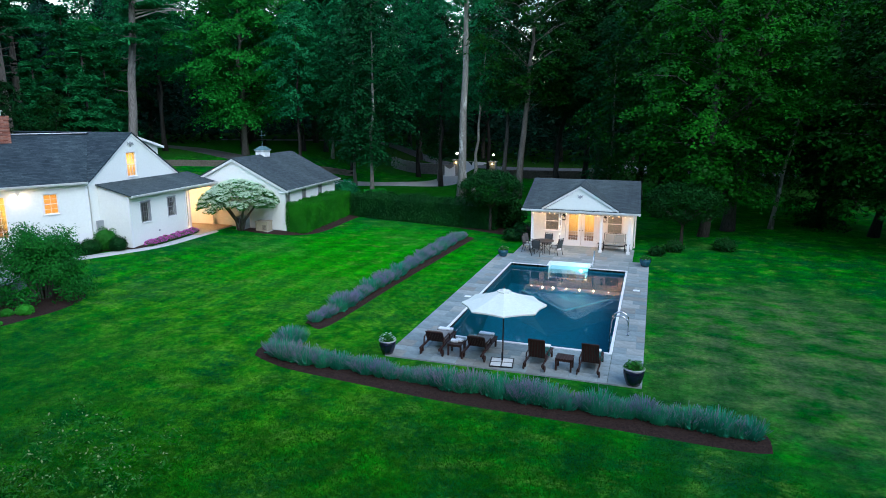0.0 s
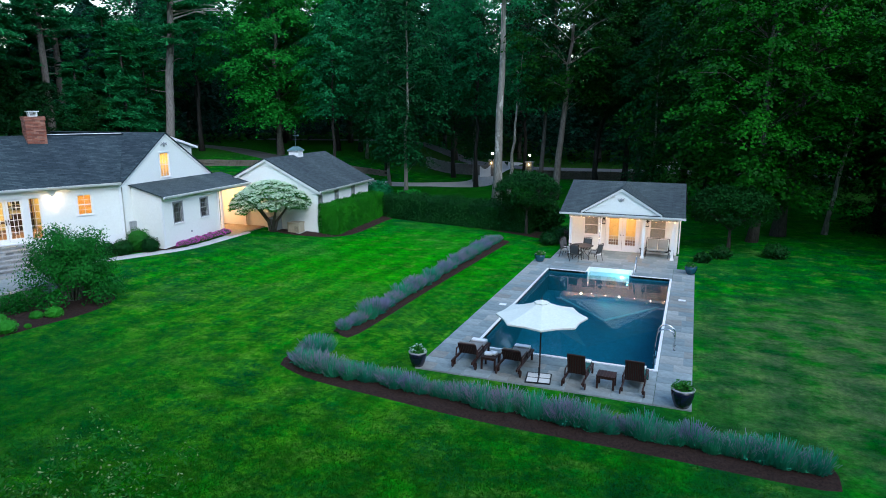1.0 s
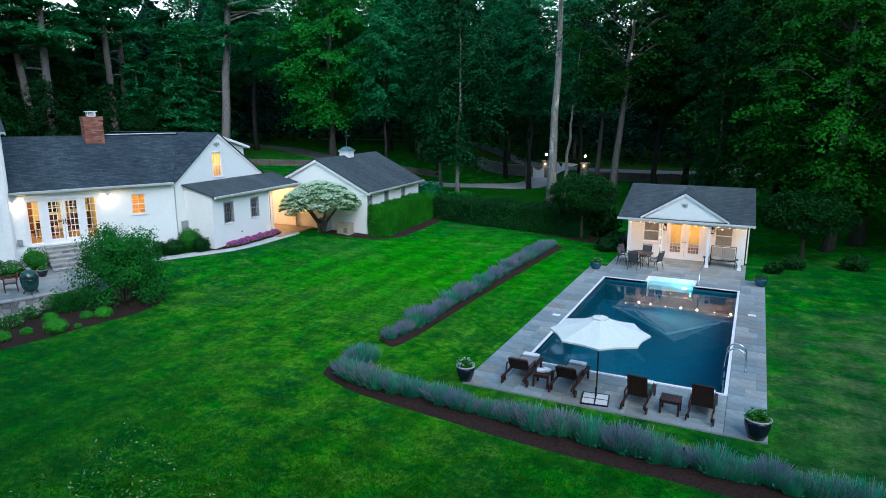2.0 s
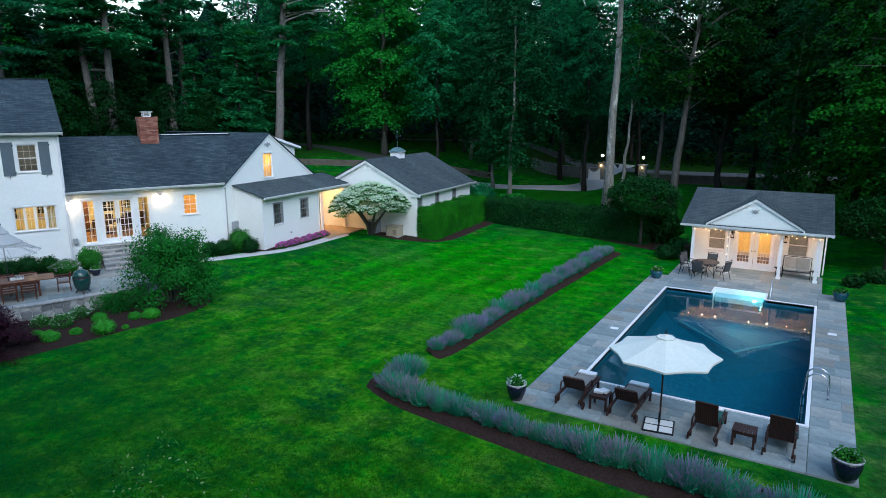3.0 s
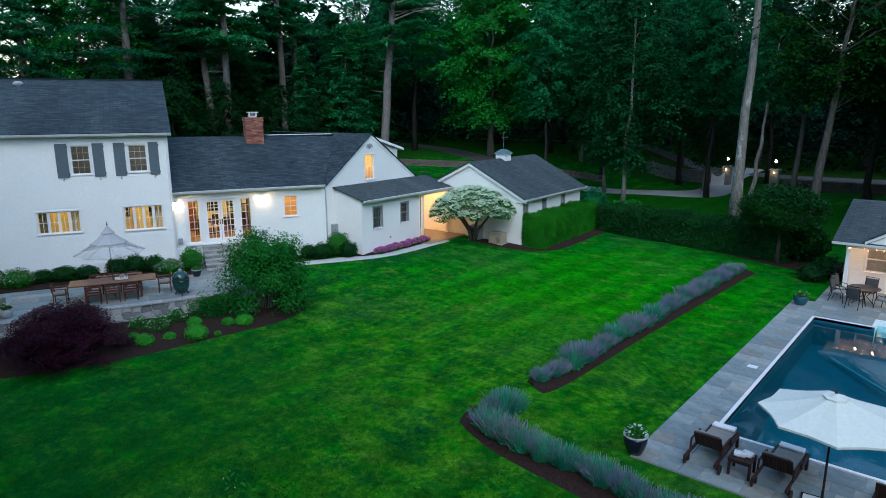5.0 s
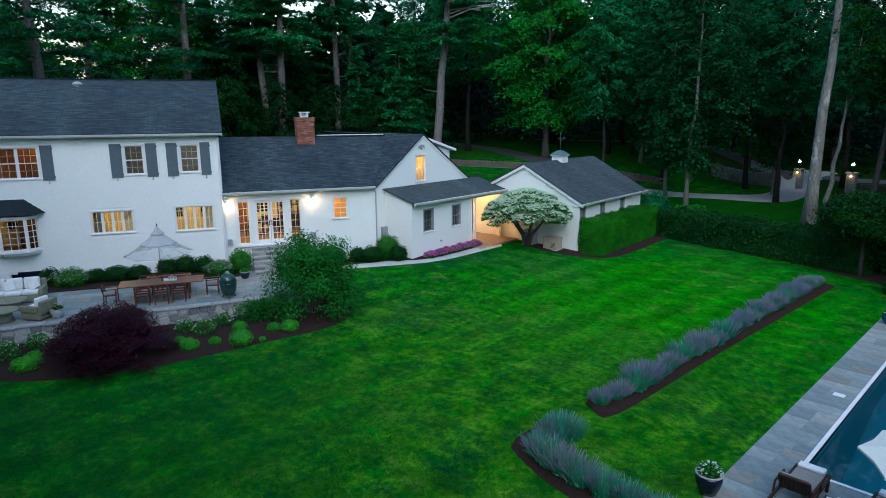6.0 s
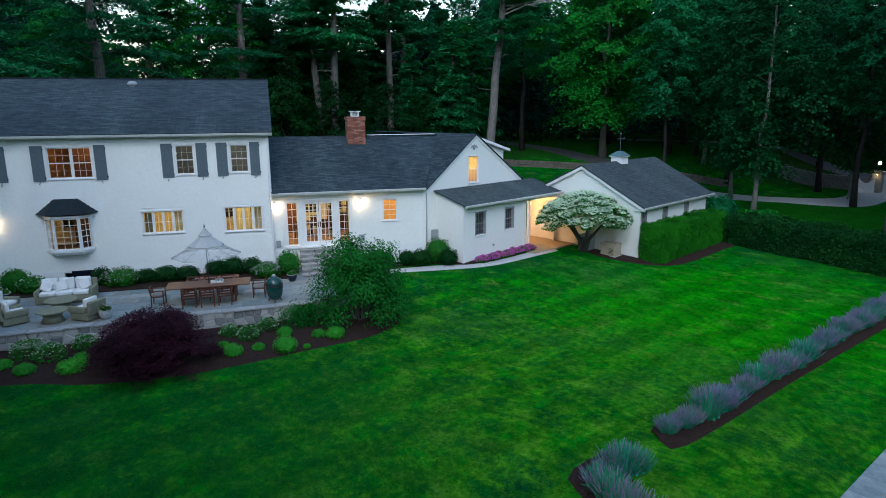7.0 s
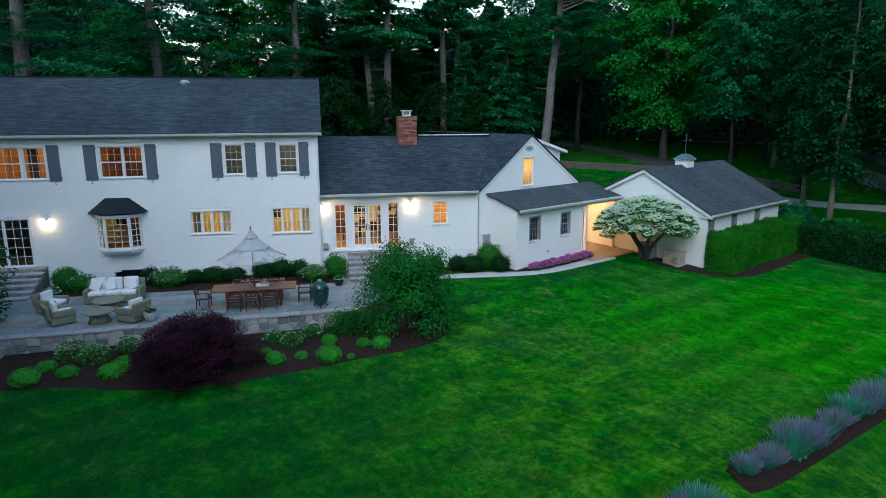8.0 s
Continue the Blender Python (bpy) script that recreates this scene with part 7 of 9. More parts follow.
_h = thing("hand_rail", pose(4.38, 12.9, 0), "slim stainless hand rail by the pool steps", "hand rail")
_bm = bmesh.new()
tube(_bm, [(0, 0.25, 0.0), (0, 0.25, 0.75), (0, 0.15, 0.86), (0, 0.0, 0.82), (0, -0.35, 0.45), (0, -0.55, 0.10), (0, -0.6, -0.3)], 0.022, 8)
part("rail", _bm, STEEL, _h, smooth=True)
for _x, _y in ((-0.5, 5.15), (6.75, 8.6)):
    _bm = bmesh.new()
    cushion(_bm, -0.15, -0.12, -0.01, 0.15, 0.12, 0.012, 0.006)
    solid("skimmer_lid", _bm, COPING, "white square skimmer lid in the paving", "pool fitting", "skimmer lids", m=pose(_x, _y, 0.0))


def pot(m, r, h, glaze, name, label, flowers, bloom, seed):
    p = thing(name, m, label, "plant pot", "glazed pots")
    bm = bmesh.new()
    lathe(bm, [(r * 0.62, 0.0), (r * 0.80, h * 0.25), (r * 0.98, h * 0.6), (r, h * 0.8), (r * 0.93, h * 0.93), (r * 0.86, h * 0.93), (r * 0.84, h * 0.84), (r * 0.05, h * 0.84)], 26)
    part("body", bm, glaze, p, smooth=True)
    bm = bmesh.new()
    lathe(bm, [(r * 0.95, h * 0.90), (r * 1.03, h * 0.93), (r * 1.04, h * 0.98), (r * 0.98, h), (r * 0.86, h * 0.98), (r * 0.86, h * 0.90)], 26)
    part("rim", bm, GLAZE_RIM if glaze is GLAZE_NAVY else glaze, p, smooth=True)
    c = ball_points(520, r * 0.90, r * 0.90, r * 0.70, 0.5, 0.12, seed, -0.2) + np.array([0, 0, h * 0.95])
    ob = new("foliage", quads("foliage", leaf_quads(c, 0.045, 0.2), M_BOX))
    ob.parent = p
    if flowers:
        c = ball_points(flowers, r * 1.0, r * 1.0, r * 0.85, 0.15, 0.1, seed + 1, 0.0) + np.array([0, 0, h * 0.97])
        ob = new("bloom", quads("bloom", leaf_quads(c, 0.065, 0.5, 0.3, 1.0), bloom))
        ob.parent = p
        tagged(ob, kind="stuff")
    return p


pot(pose(-1.22, -2.42, 0.0), 0.29, 0.50, GLAZE_NAVY, "glazed_pot", "navy glazed pot with white flowers", 60, M_PETAL, 3)
pot(pose(6.98, -2.42, 0.0), 0.32, 0.56, GLAZE_NAVY, "glazed_pot", "navy glazed pot with rounded green plant", 0, None, 4)
pot(pose(-0.85, 13.75, 0.0), 0.30, 0.40, GLAZE_TEAL, "glazed_pot", "teal glazed pot with trailing plants", 20, M_PALEFLOWER, 5)
pot(pose(7.05, 13.75, 0.0), 0.30, 0.42, GLAZE_TEAL, "glazed_pot", "teal glazed pot with sparse green plants", 8, M_PALEFLOWER, 6)
pot(on_terrace(-14.45, 6.65), 0.24, 0.36, GLAZE_RIM, "glazed_pot", "pale pot full of pink and white flowers", 90, M_PALEFLOWER, 7)
pot(on_terrace(-7.25, 3.05), 0.23, 0.34, GLAZE_NAVY, "glazed_pot", "dark pot with green plant by the steps", 12, M_PALEFLOWER, 8)
pot(on_terrace(-19.1, 2.9), 0.23, 0.36, GLAZE_NAVY, "glazed_pot", "dark pot with herbs beside the steps", 14, M_PETAL, 9)


def cafe_chair():
    c = thing("cafe_chair", pose(0, 0, 0), "black iron patio chair with grey cushions", "chair", "chairs round the porch table")
    for s in (-1, 1):
        bm = bmesh.new()
        tube(bm, [(s * 0.26, -0.26, 0.0), (s * 0.25, -0.22, 0.40), (s * 0.26, -0.1, 0.62), (s * 0.26, 0.24, 0.62)], 0.016, 6)
        part("front_leg", bm, IRON, c)
        bm = bmesh.new()
        tube(bm, [(s * 0.24, 0.34, 0.0), (s * 0.24, 0.22, 0.40), (s * 0.24, 0.36, 1.0)], 0.016, 6)
        part("back_leg", bm, IRON, c)
    bm = bmesh.new()
    for k in range(8):
        y = -0.24 + 0.06 * k
        tube(bm, [(-0.25, y, 0.40), (0.25, y, 0.40)], 0.008, 5)
    for k in range(7):
        x = -0.22 + 0.073 * k
        tube(bm, [(x, 0.22, 0.42), (x, 0.355, 0.98)], 0.007, 5)
    tube(bm, [(-0.24, 0.36, 1.0), (0.24, 0.36, 1.0)], 0.016, 6)
    part("lattice", bm, IRON, c)
    bm = bmesh.new()
    cushion(bm, -0.23, -0.25, 0.41, 0.23, 0.20, 0.48, 0.025)
    part("seat_cushion", bm, CUSH_GREY, c, "grey seat cushion", smooth=True)
    bm = bmesh.new()
    cushion(bm, -0.22, -0.035, 0.0, 0.22, 0.035, 0.5, 0.03, pose(0, 0.24, 0.46, -14, 0, 0))
    part("back_cushion", bm, CUSH_DARK, c, smooth=True)
    return c


_t = thing("porch_table", pose(1.20, 15.50, 0.0), "round black iron table on the porch paving", "table")
_bm = bmesh.new()
lathe(_bm, [(0.60, 0.70), (0.62, 0.71), (0.62, 0.73), (0.02, 0.735)], 26)
part("tabletop", _bm, DARKMETAL, _t)
for _k in range(4):
    _a = _k * math.tau / 4 + 0.4
    _bm = bmesh.new()
    tube(_bm, [(0.42 * math.cos(_a), 0.42 * math.sin(_a), 0), (0.12 * math.cos(_a), 0.12 * math.sin(_a), 0.35), (0.35 * math.cos(_a), 0.35 * math.sin(_a), 0.70)], 0.018, 6)
    part("leg", _bm, IRON, _t)
_c = cafe_chair()
_c.matrix_world = pose(0.33, 15.30, 0, 0, 0, 80)
for _x, _y, _a in ((1.0, 14.60, 172), (2.0, 15.10, -118), (1.30, 16.20, -8), (0.25, 16.05, 60)):
    copy_thing(_c, pose(_x, _y, 0, 0, 0, _a))

# Porch glider bench
_g = thing("glider_bench", pose(5.18, 17.35, 0.0), "two-seat metal glider bench with grey cushions", "bench")
for _s in (-1, 1):
    _bm = bmesh.new()
    tube(_bm, [(_s * 0.62, -0.32, 0.0), (_s * 0.62, -0.28, 0.58), (_s * 0.62, 0.22, 0.58), (_s * 0.62, 0.30, 0.0)], 0.02, 6)
    part("side_frame", _bm, IRON, _g)
    _bm = bmesh.new()
    cushion(_bm, min(_s * 0.02, _s * 0.56), -0.28, 0.36, max(_s * 0.02, _s * 0.56), 0.22, 0.46, 0.03)
    part("seat_cushion", _bm, CUSH_GREY, _g, smooth=True)
    _bm = bmesh.new()
    cushion(_bm, min(_s * 0.02, _s * 0.56), -0.05, 0.0, max(_s * 0.02, _s * 0.56), 0.05, 0.52, 0.03, pose(0, 0.24, 0.44, -12, 0, 0))
    part("back_cushion", _bm, CUSH_GREY, _g, smooth=True)
_bm = bmesh.new()
tube(_bm, [(-0.62, 0.33, 1.0), (0.62, 0.33, 1.0)], 0.02, 6)
tube(_bm, [(-0.62, 0.25, 0.4), (-0.62, 0.33, 1.0)], 0.018, 6)
tube(_bm, [(0.62, 0.25, 0.4), (0.62, 0.33, 1.0)], 0.018, 6)
box(_bm, -0.62, -0.28, 0.32, 0.62, 0.26, 0.35)
part("back_frame", _bm, IRON, _g)
for _x in (4.35, 5.95):
    _b = thing("small_stool", pose(_x, 17.2, 0), "small black iron plant stand beside the bench", "plant stand", "plant stands")
    _bm = bmesh.new()
    lathe(_bm, [(0.16, 0.42), (0.17, 0.45), (0.02, 0.455)], 14)
    part("top", _bm, IRON, _b)
    for _k in range(3):
        _a = _k * math.tau / 3
        _bm = bmesh.new()
        tube(_bm, [(0.16 * math.cos(_a), 0.16 * math.sin(_a), 0), (0.12 * math.cos(_a), 0.12 * math.sin(_a), 0.42)], 0.012, 5)
        part("leg", _bm, IRON, _b)

# ---- trees ----
def limb_tree(seed, height, bare, spread, pads, per, leaf, trunk_r, lean=(0.0, 0.0), crook=0.25, pad=1.2, droop=0.42, wide=0.35, tri=True, limb=0.24, every=3):
    """Trunk and boughs that bear level, drooping-edged sprays of leaves with gaps between them; wide: where along the crown it is broadest."""
    r = random.Random(seed)
    g = np.random.default_rng(seed)
    bm = bmesh.new()
    n = 10
    top = Vector((lean[0], lean[1], height * 0.94))
    pts = [Vector((top.x * (k / n) ** 1.2, top.y * (k / n) ** 1.2, top.z * k / n)) for k in range(n + 1)]
    for k in range(1, n):
        pts[k] += Vector((r.uniform(-crook, crook), r.uniform(-crook, crook), 0))
    rad = [trunk_r * (1.4 if k == 0 else 1.0 - 0.9 * k / n) for k in range(n + 1)]
    tube(bm, pts, rad, 10)
    pos, face = [], []
    for i in range(pads):
        f = (i + r.random()) / pads
        z = height * (bare + (1.0 - bare) * f)
        prof = (0.45 + 0.55 * math.sin(math.pi * 0.5 * f / wide)) if f < wide else math.cos(math.pi * 0.5 * ((f - wide) / (1.02 - wide)) ** 1.25) ** 0.8
        a = i * 2.399 + r.uniform(-0.6, 0.6)
        reach = spread * prof * (0.80 + 0.25 * math.sin(3 * a + seed)) * math.sqrt(r.uniform(0.10, 1.0))
        k = max(1, min(n - 1, int((z - 0.3 * reach) / top.z * n)))
        base = pts[k]
        out = Vector((math.cos(a), math.sin(a), 0))
        c = Vector((base.x, base.y, 0)) + out * reach + Vector((0, 0, z - 0.08 * reach))
        if i % every == 0:
            mid = base.lerp(c, 0.55) + Vector((0, 0, 0.12 * reach))
            tube(bm, [base, mid, c], [max(0.02, rad[k] * limb), max(0.012, 0.17 * limb), 0.008], 5, cap=False)
        big = pad * r.uniform(0.65, 1.35) * (1.0 - 0.3 * f)
        th = g.uniform(0, math.tau, per)
        rho = np.sqrt(g.uniform(0, 1, per)) * big * (1 + 0.28 * np.sin(3 * th + i) + 0.16 * np.sin(7 * th + 2 * i))
        u, v = rho * np.cos(th) * 1.3, rho * np.sin(th) * 0.9
        q = np.stack([u * out.x - v * out.y, u * out.y + v * out.x, -droop * rho ** 2 / big - 0.12 * u + g.normal(0, 0.07 + 0.05 * big, per)], axis=1)
        pos.append(q + np.array(c))
        face.append(np.stack([q[:, 0] / big * 0.6 + out.x * 0.35, q[:, 1] / big * 0.6 + out.y * 0.35, np.full(per, 1.0)], axis=1))
    return bm, leaf_quads(np.concatenate(pos), leaf, 0.0, 0.4, 1.3, np.concatenate(face), tri)


def pine_tree(seed, height, bare, spread, whorls, leaf, trunk_r, per=60, lean=(0.0, 0.0), sag=0.0, dead=10, dead_long=3.2, cone=0.75):
    """A conifer: straight trunk, whorls of boughs with flat plates of needles, dead snags below the crown."""
    r = random.Random(seed)
    bm = bmesh.new()
    pts = [Vector((lean[0] * k / 9 + r.uniform(-0.08, 0.08), lean[1] * k / 9 + r.uniform(-0.08, 0.08), height * k / 9)) for k in range(10)]
    tube(bm, pts, [trunk_r * (1.25 if k == 0 else 1 - 0.85 * (k / 9) ** 1.3) for k in range(10)], 12)
    pos = []
    for i in range(whorls):
        f = i / whorls
        z = height * (bare + (1 - bare) * f)
        for j in range(r.randint(2, 4)):
            a = r.uniform(0, math.tau)
            ln = spread * (1 - f * cone) * r.uniform(0.5, 1.1)
            k = min(8, int(z / height * 9))
            base = pts[k].lerp(pts[k + 1], z / height * 9 - k)
            out = Vector((math.cos(a), math.sin(a), 0))
            tip = base + out * ln + Vector((0, 0, ln * (r.uniform(-0.02, 0.22) - sag)))
            tube(bm, [base, base.lerp(tip, 0.5) + Vector((0, 0, 0.08 * ln)), tip], [0.06, 0.035, 0.010], 5, cap=False)
            m = per * 4
            s = NPR.uniform(0.22, 1.05, m)
            w = NPR.normal(size=m) * (0.16 + 0.16 * ln * np.sin(np.clip(s, 0, 1) * math.pi * 0.8))
            along = np.array(base)[None] + (np.array(tip) - np.array(base))[None] * s[:, None]
            side = np.array((-out.y, out.x, 0.0))
            p = along + side[None] * w[:, None]
            p[:, 2] += 0.08 * ln * np.sin(s * math.pi) + NPR.normal(size=m) * 0.09 - (0.10 + 0.5 * sag) * np.abs(w)
            pos.append(p)
    for k in range(dead):
        z = height * bare * r.uniform(0.62, 1.1)
        a = r.uniform(0, math.tau)
        ln = r.uniform(0.6, dead_long)
        kk = min(8, int(z / height * 9))
        base = pts[kk].lerp(pts[kk + 1], z / height * 9 - kk)
        tip = base + Vector((ln * math.cos(a), ln * math.sin(a), r.uniform(-0.3, 0.6)))
        tube(bm, [base, base.lerp(tip, 0.6) + Vector((0, 0, r.uniform(-0.2, 0.3))), tip], [0.06, 0.035, 0.012], 5, cap=False)
    return bm, leaf_quads(np.concatenate(pos), leaf * 0.72, 0.5, 0.4, 3.6, None, True)


def tree_thing(name, parts_, bark, leafm, label, m):
    bm, q = parts_
    t = thing(name, m, label, "tree", "woodland trees")
    part("trunk", bm, bark, t, smooth=True)
    c = new("crown", quads("crown", q, leafm))
    c.parent = t
    return t


def plant(src, spots):
    """Copies of a tree at (x, y, size, turn)."""
    for x, y, s, a in spots:
        ob = copy_thing(src, pose(x, y, ground_z(x, y) - 0.1, 0, 0, a))
        ob.scale = (s, s, s * RNG.uniform(0.92, 1.08))


def gz(x, y):
    return pose(x, y, ground_z(x, y) - 0.1)


# Trees that stand out one by one
MAPLE = tree_thing("maple_tree", limb_tree(1, 23, 0.19, 8.8, 250, 210, 0.19, 0.36, pad=1.75, limb=0.12), BARK_MID, M_MAPLE, "tall maple with layered dark green foliage", gz(-39.4, 44.0))
tree_thing("maple_tree", limb_tree(2, 19, 0.15, 6.6, 230, 165, 0.15, 0.30, pad=1.15, wide=0.4, limb=0.15), BARK, M_MAPLE_B, "leafy maple with bright green foliage", gz(10.6, 24.2))
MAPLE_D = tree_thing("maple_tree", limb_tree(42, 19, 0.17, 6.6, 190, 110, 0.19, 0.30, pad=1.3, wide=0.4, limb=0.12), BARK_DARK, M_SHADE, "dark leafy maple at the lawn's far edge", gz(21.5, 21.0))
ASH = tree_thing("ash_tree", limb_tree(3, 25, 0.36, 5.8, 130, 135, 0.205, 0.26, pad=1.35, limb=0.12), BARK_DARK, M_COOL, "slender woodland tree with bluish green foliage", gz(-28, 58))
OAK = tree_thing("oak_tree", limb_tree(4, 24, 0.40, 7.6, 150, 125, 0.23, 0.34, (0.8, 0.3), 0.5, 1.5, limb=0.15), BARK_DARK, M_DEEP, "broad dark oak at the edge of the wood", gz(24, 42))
BIRCH = tree_thing("birch_tree", limb_tree(8, 21, 0.16, 4.3, 170, 115, 0.17, 0.19, (0.5, 0), 0.15, 1.05, wide=0.45, limb=0.06, every=12), BARK_PALE, M_MID, "slim pale-barked tree with soft green foliage", gz(-19.1, 35.6))
tree_thing("tulip_tree", limb_tree(9, 30, 0.60, 5.6, 90, 150, 0.18, 0.42, (0.6, 0), 0.08, 1.5, limb=0.05), BARK_PALE, M_COOL, "very tall straight tree with a pale bare trunk", gz(-9.7, 35.0))
tree_thing("young_tree", limb_tree(14, 15, 0.66, 2.6, 26, 100, 0.19, 0.20, (1.1, 0), 0.16, 0.9), BARK_PALE, M_COOL, "slim crooked tree with a pale bare trunk", gz(-10.1, 40.5))
tree_thing("young_tree", limb_tree(12, 14, 0.66, 2.6, 26, 100, 0.19, 0.17, (1.9, 0), 0.06, 0.9), BARK_PALE, M_MAPLE_B, "slim leaning tree with a pale bare trunk", gz(15.4, 28.6))
tree_thing("oak_tree", limb_tree(15, 22, 0.44, 6.0, 110, 190, 0.16, 0.36, (1.7, 0), 0.12, 1.3), BARK_MID, M_SHADE, "leaning oak with rough grey bark", gz(-5.4, 39.4))
tree_thing("oak_tree", limb_tree(16, 20, 0.46, 5.0, 80, 180, 0.16, 0.26, (1.2, 0), 0.12, 1.3), BARK, M_MID, "dark slender oak behind the gate lane", gz(-7.4, 42.0))
tree_thing("oak_tree", limb_tree(17, 21, 0.34, 6.2, 190, 120, 0.15, 0.40, (1.6, 0.6), 0.2, 1.3), BARK, M_MAPLE_B, "dark leaning oak behind the pool house", gz(12.4, 27.0))
PINE = tree_thing("pine_tree", pine_tree(5, 29, 0.44, 5.4, 24, 0.27, 0.47, 62, (1.0, 2.6), dead=6), BARK_PINE, M_NEEDLE, "tall white pine with a bare grey trunk", gz(-43.95, 30.85))
SPRUCE = tree_thing("hemlock_tree", pine_tree(6, 15, 0.06, 3.9, 30, 0.24, 0.20, 40, sag=0.16, dead=0, cone=0.88), BARK, M_NEEDLE, "dark hemlock with drooping tiers of needles", gz(-46.4, 28.4))
tree_thing("pine_tree", pine_tree(21, 27, 0.40, 4.8, 22, 0.27, 0.42, 58, (-1.4, -1.4), dead=5), BARK_PINE, M_NEEDLE, "leaning white pine with a bare grey trunk", gz(-57.4, 20.1))
PINE_S = tree_thing("pine_tree", pine_tree(24, 29, 0.42, 5.2, 24, 0.27, 0.44, 60, (0.2, 0.3), dead=7), BARK_PINE, M_NEEDLE, "straight white pine with a bare grey trunk", gz(-55.25, 20.2))
PINE_LOW = tree_thing("pine_tree", pine_tree(22, 26, 0.30, 8.5, 24, 0.17, 0.62, 120, (0.3, 0.6), sag=0.05, dead=12, dead_long=3.0, cone=0.6), BARK_PINE, M_NEEDLE, "old white pine with wide level boughs", gz(-46.5, -11.2))
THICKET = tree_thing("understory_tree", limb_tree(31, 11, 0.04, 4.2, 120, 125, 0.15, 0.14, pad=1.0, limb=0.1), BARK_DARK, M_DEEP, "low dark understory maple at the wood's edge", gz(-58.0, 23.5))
WOOD = tree_thing("woodland_tree", limb_tree(11, 24, 0.20, 7.0, 125, 48, 0.42, 0.30, pad=1.7), BARK, M_DIM, "leafy woodland tree with a darkened leaf colour", gz(-30, 74))
# Bare dead boughs of the pine beside the gabled wing
_bm = bmesh.new()
_r = random.Random(61)
for _k in range(7):
    _z = 15.2 + 0.42 * _k
    _p = Vector((0.55, 1.35 + 0.09 * _k, _z))
    _l = _r.uniform(3.2, 6.4)
    _d = Vector((0.66, 0.72, 0)).lerp(Vector((0.9, 0.2, 0)), _r.random()).normalized()
    _e = _p + _d * _l + Vector((0, 0, _r.uniform(-0.2, 1.4)))
    _m = _p.lerp(_e, 0.5) + Vector((0, 0, _r.uniform(0.1, 0.6)))
    tube(_bm, [_p, _m, _e], [0.10, 0.055, 0.012], 6, cap=False)
    for _j in range(3):
        _q = _m.lerp(_e, 0.3 * _j)
        tube(_bm, [_q, _q + _d * _r.uniform(0.5, 1.4) + Vector((_r.uniform(-0.6, 0.6), _r.uniform(-0.6, 0.6), _r.uniform(-0.3, 0.6)))], [0.03, 0.008], 5, cap=False)
part("dead_bough", _bm, BARK_DEAD, PINE, "bare weathered boughs")

plant(PINE_S, [(-59.2, 30.1, 0.96, 200), (-67, 6, 1.05, 80), (-70, 40, 1.1, 300), (-78, 20, 1.0, 260)])
plant(PINE_LOW, [(-53.5, -1.5, 0.9, 150), (-60, 12.5, 0.95, 60), (-57, -14, 1.0, 10), (-66, 26, 1.0, 230)])
plant(SPRUCE, [(-52.0, 27.6, 0.86, 15), (-66, 18, 1.2, 75), (-57, 36, 1.15, 210), (-52, 36.5, 0.95, 300), (-62, 20.5, 1.0, 200), (-64, 32, 1.2, 280)])
plant(MAPLE, [(-66, 11, 0.85, 20), (-64, -2, 0.8, 190), (-72, 34, 0.68, 330), (-62, 44, 0.72, 130)])
plant(THICKET, [(-52.5, 13.0, 1.0, 300), (-58.5, 15.8, 1.1, 140), (-52.6, 18.2, 0.85, 60), (-50.6, 22.8, 0.85, 200), (-55, 8.0, 1.15, 90), (-52.5, 2.5, 1.1, 240), (-50.5, -3.5, 1.0, 30), (-48.2, 26.4, 0.7, 330), (-56, -9, 1.1, 170), (19, 31, 0.9, 20), (27, 21, 1.0, 120)])
plant(MAPLE_D, [(26, 27, 1.0, 320), (21.5, 27.5, 0.95, 45), (7.6, 32.0, 0.98, 100), (20, 36, 1.1, 20), (13.6, 37, 1.1, 280)])
plant(ASH, [(-26.6, 46.5, 0.92, 160), (-33.0, 52.0, 1.0, 250), (-20.5, 52.5, 0.95, 40), (-14, 62, 1.0, 300), (-15.6, 46.5, 0.88, 90), (-48, 57, 1.0, 200), (-30.5, 41.5, 0.75, 330), (-63, 46, 1.0, 30), (-48.5, 41.0, 1.0, 70), (-35.0, 50.0, 0.95, 15), (-54.0, 47.0, 1.0, 290), (-44.0, 50.0, 0.95, 110)])
plant(OAK, [(-2.5, 47.5, 0.92, 290), (1.8, 44, 0.9, 15), (5.5, 49, 1.0, 130), (14, 50, 1.05, 10), (-0.5, 54, 1.0, 50), (9.5, 43, 0.95, 80)])
plant(BIRCH, [(-23.5, 41.0, 0.85, 100), (-31, 50, 1.0, 230), (-17.0, 50, 0.95, 340), (3.4, 36.5, 0.8, 60)])
plant(WOOD, [(-52, 64, 1.1, 100), (-40, 62, 1.0, 220), (26, 58, 1.1, 70), (-58, 70, 1.1, 170), (36, 60, 1.2, 260), (46, 50, 1.2, 190), (58, 40, 1.2, 350), (-46, 72, 1.1, 90), (-36, 78, 1.15, 130), (-76, 46, 0.72, 60), (-86, 34, 0.78, 90), (-82, -18, 1.0, 200), (-20, 82, 1.1, 60), (-66, 58, 1.1, 10), (4, 80, 1.1, 300), (18, 74, 1.1, 20), (-8, 88, 1.15, 150), (-90, 18, 0.8, 45), (-86, 2, 0.62, 140), (-74, -10, 0.7, 260), (-26, 68, 1.0, 45)])
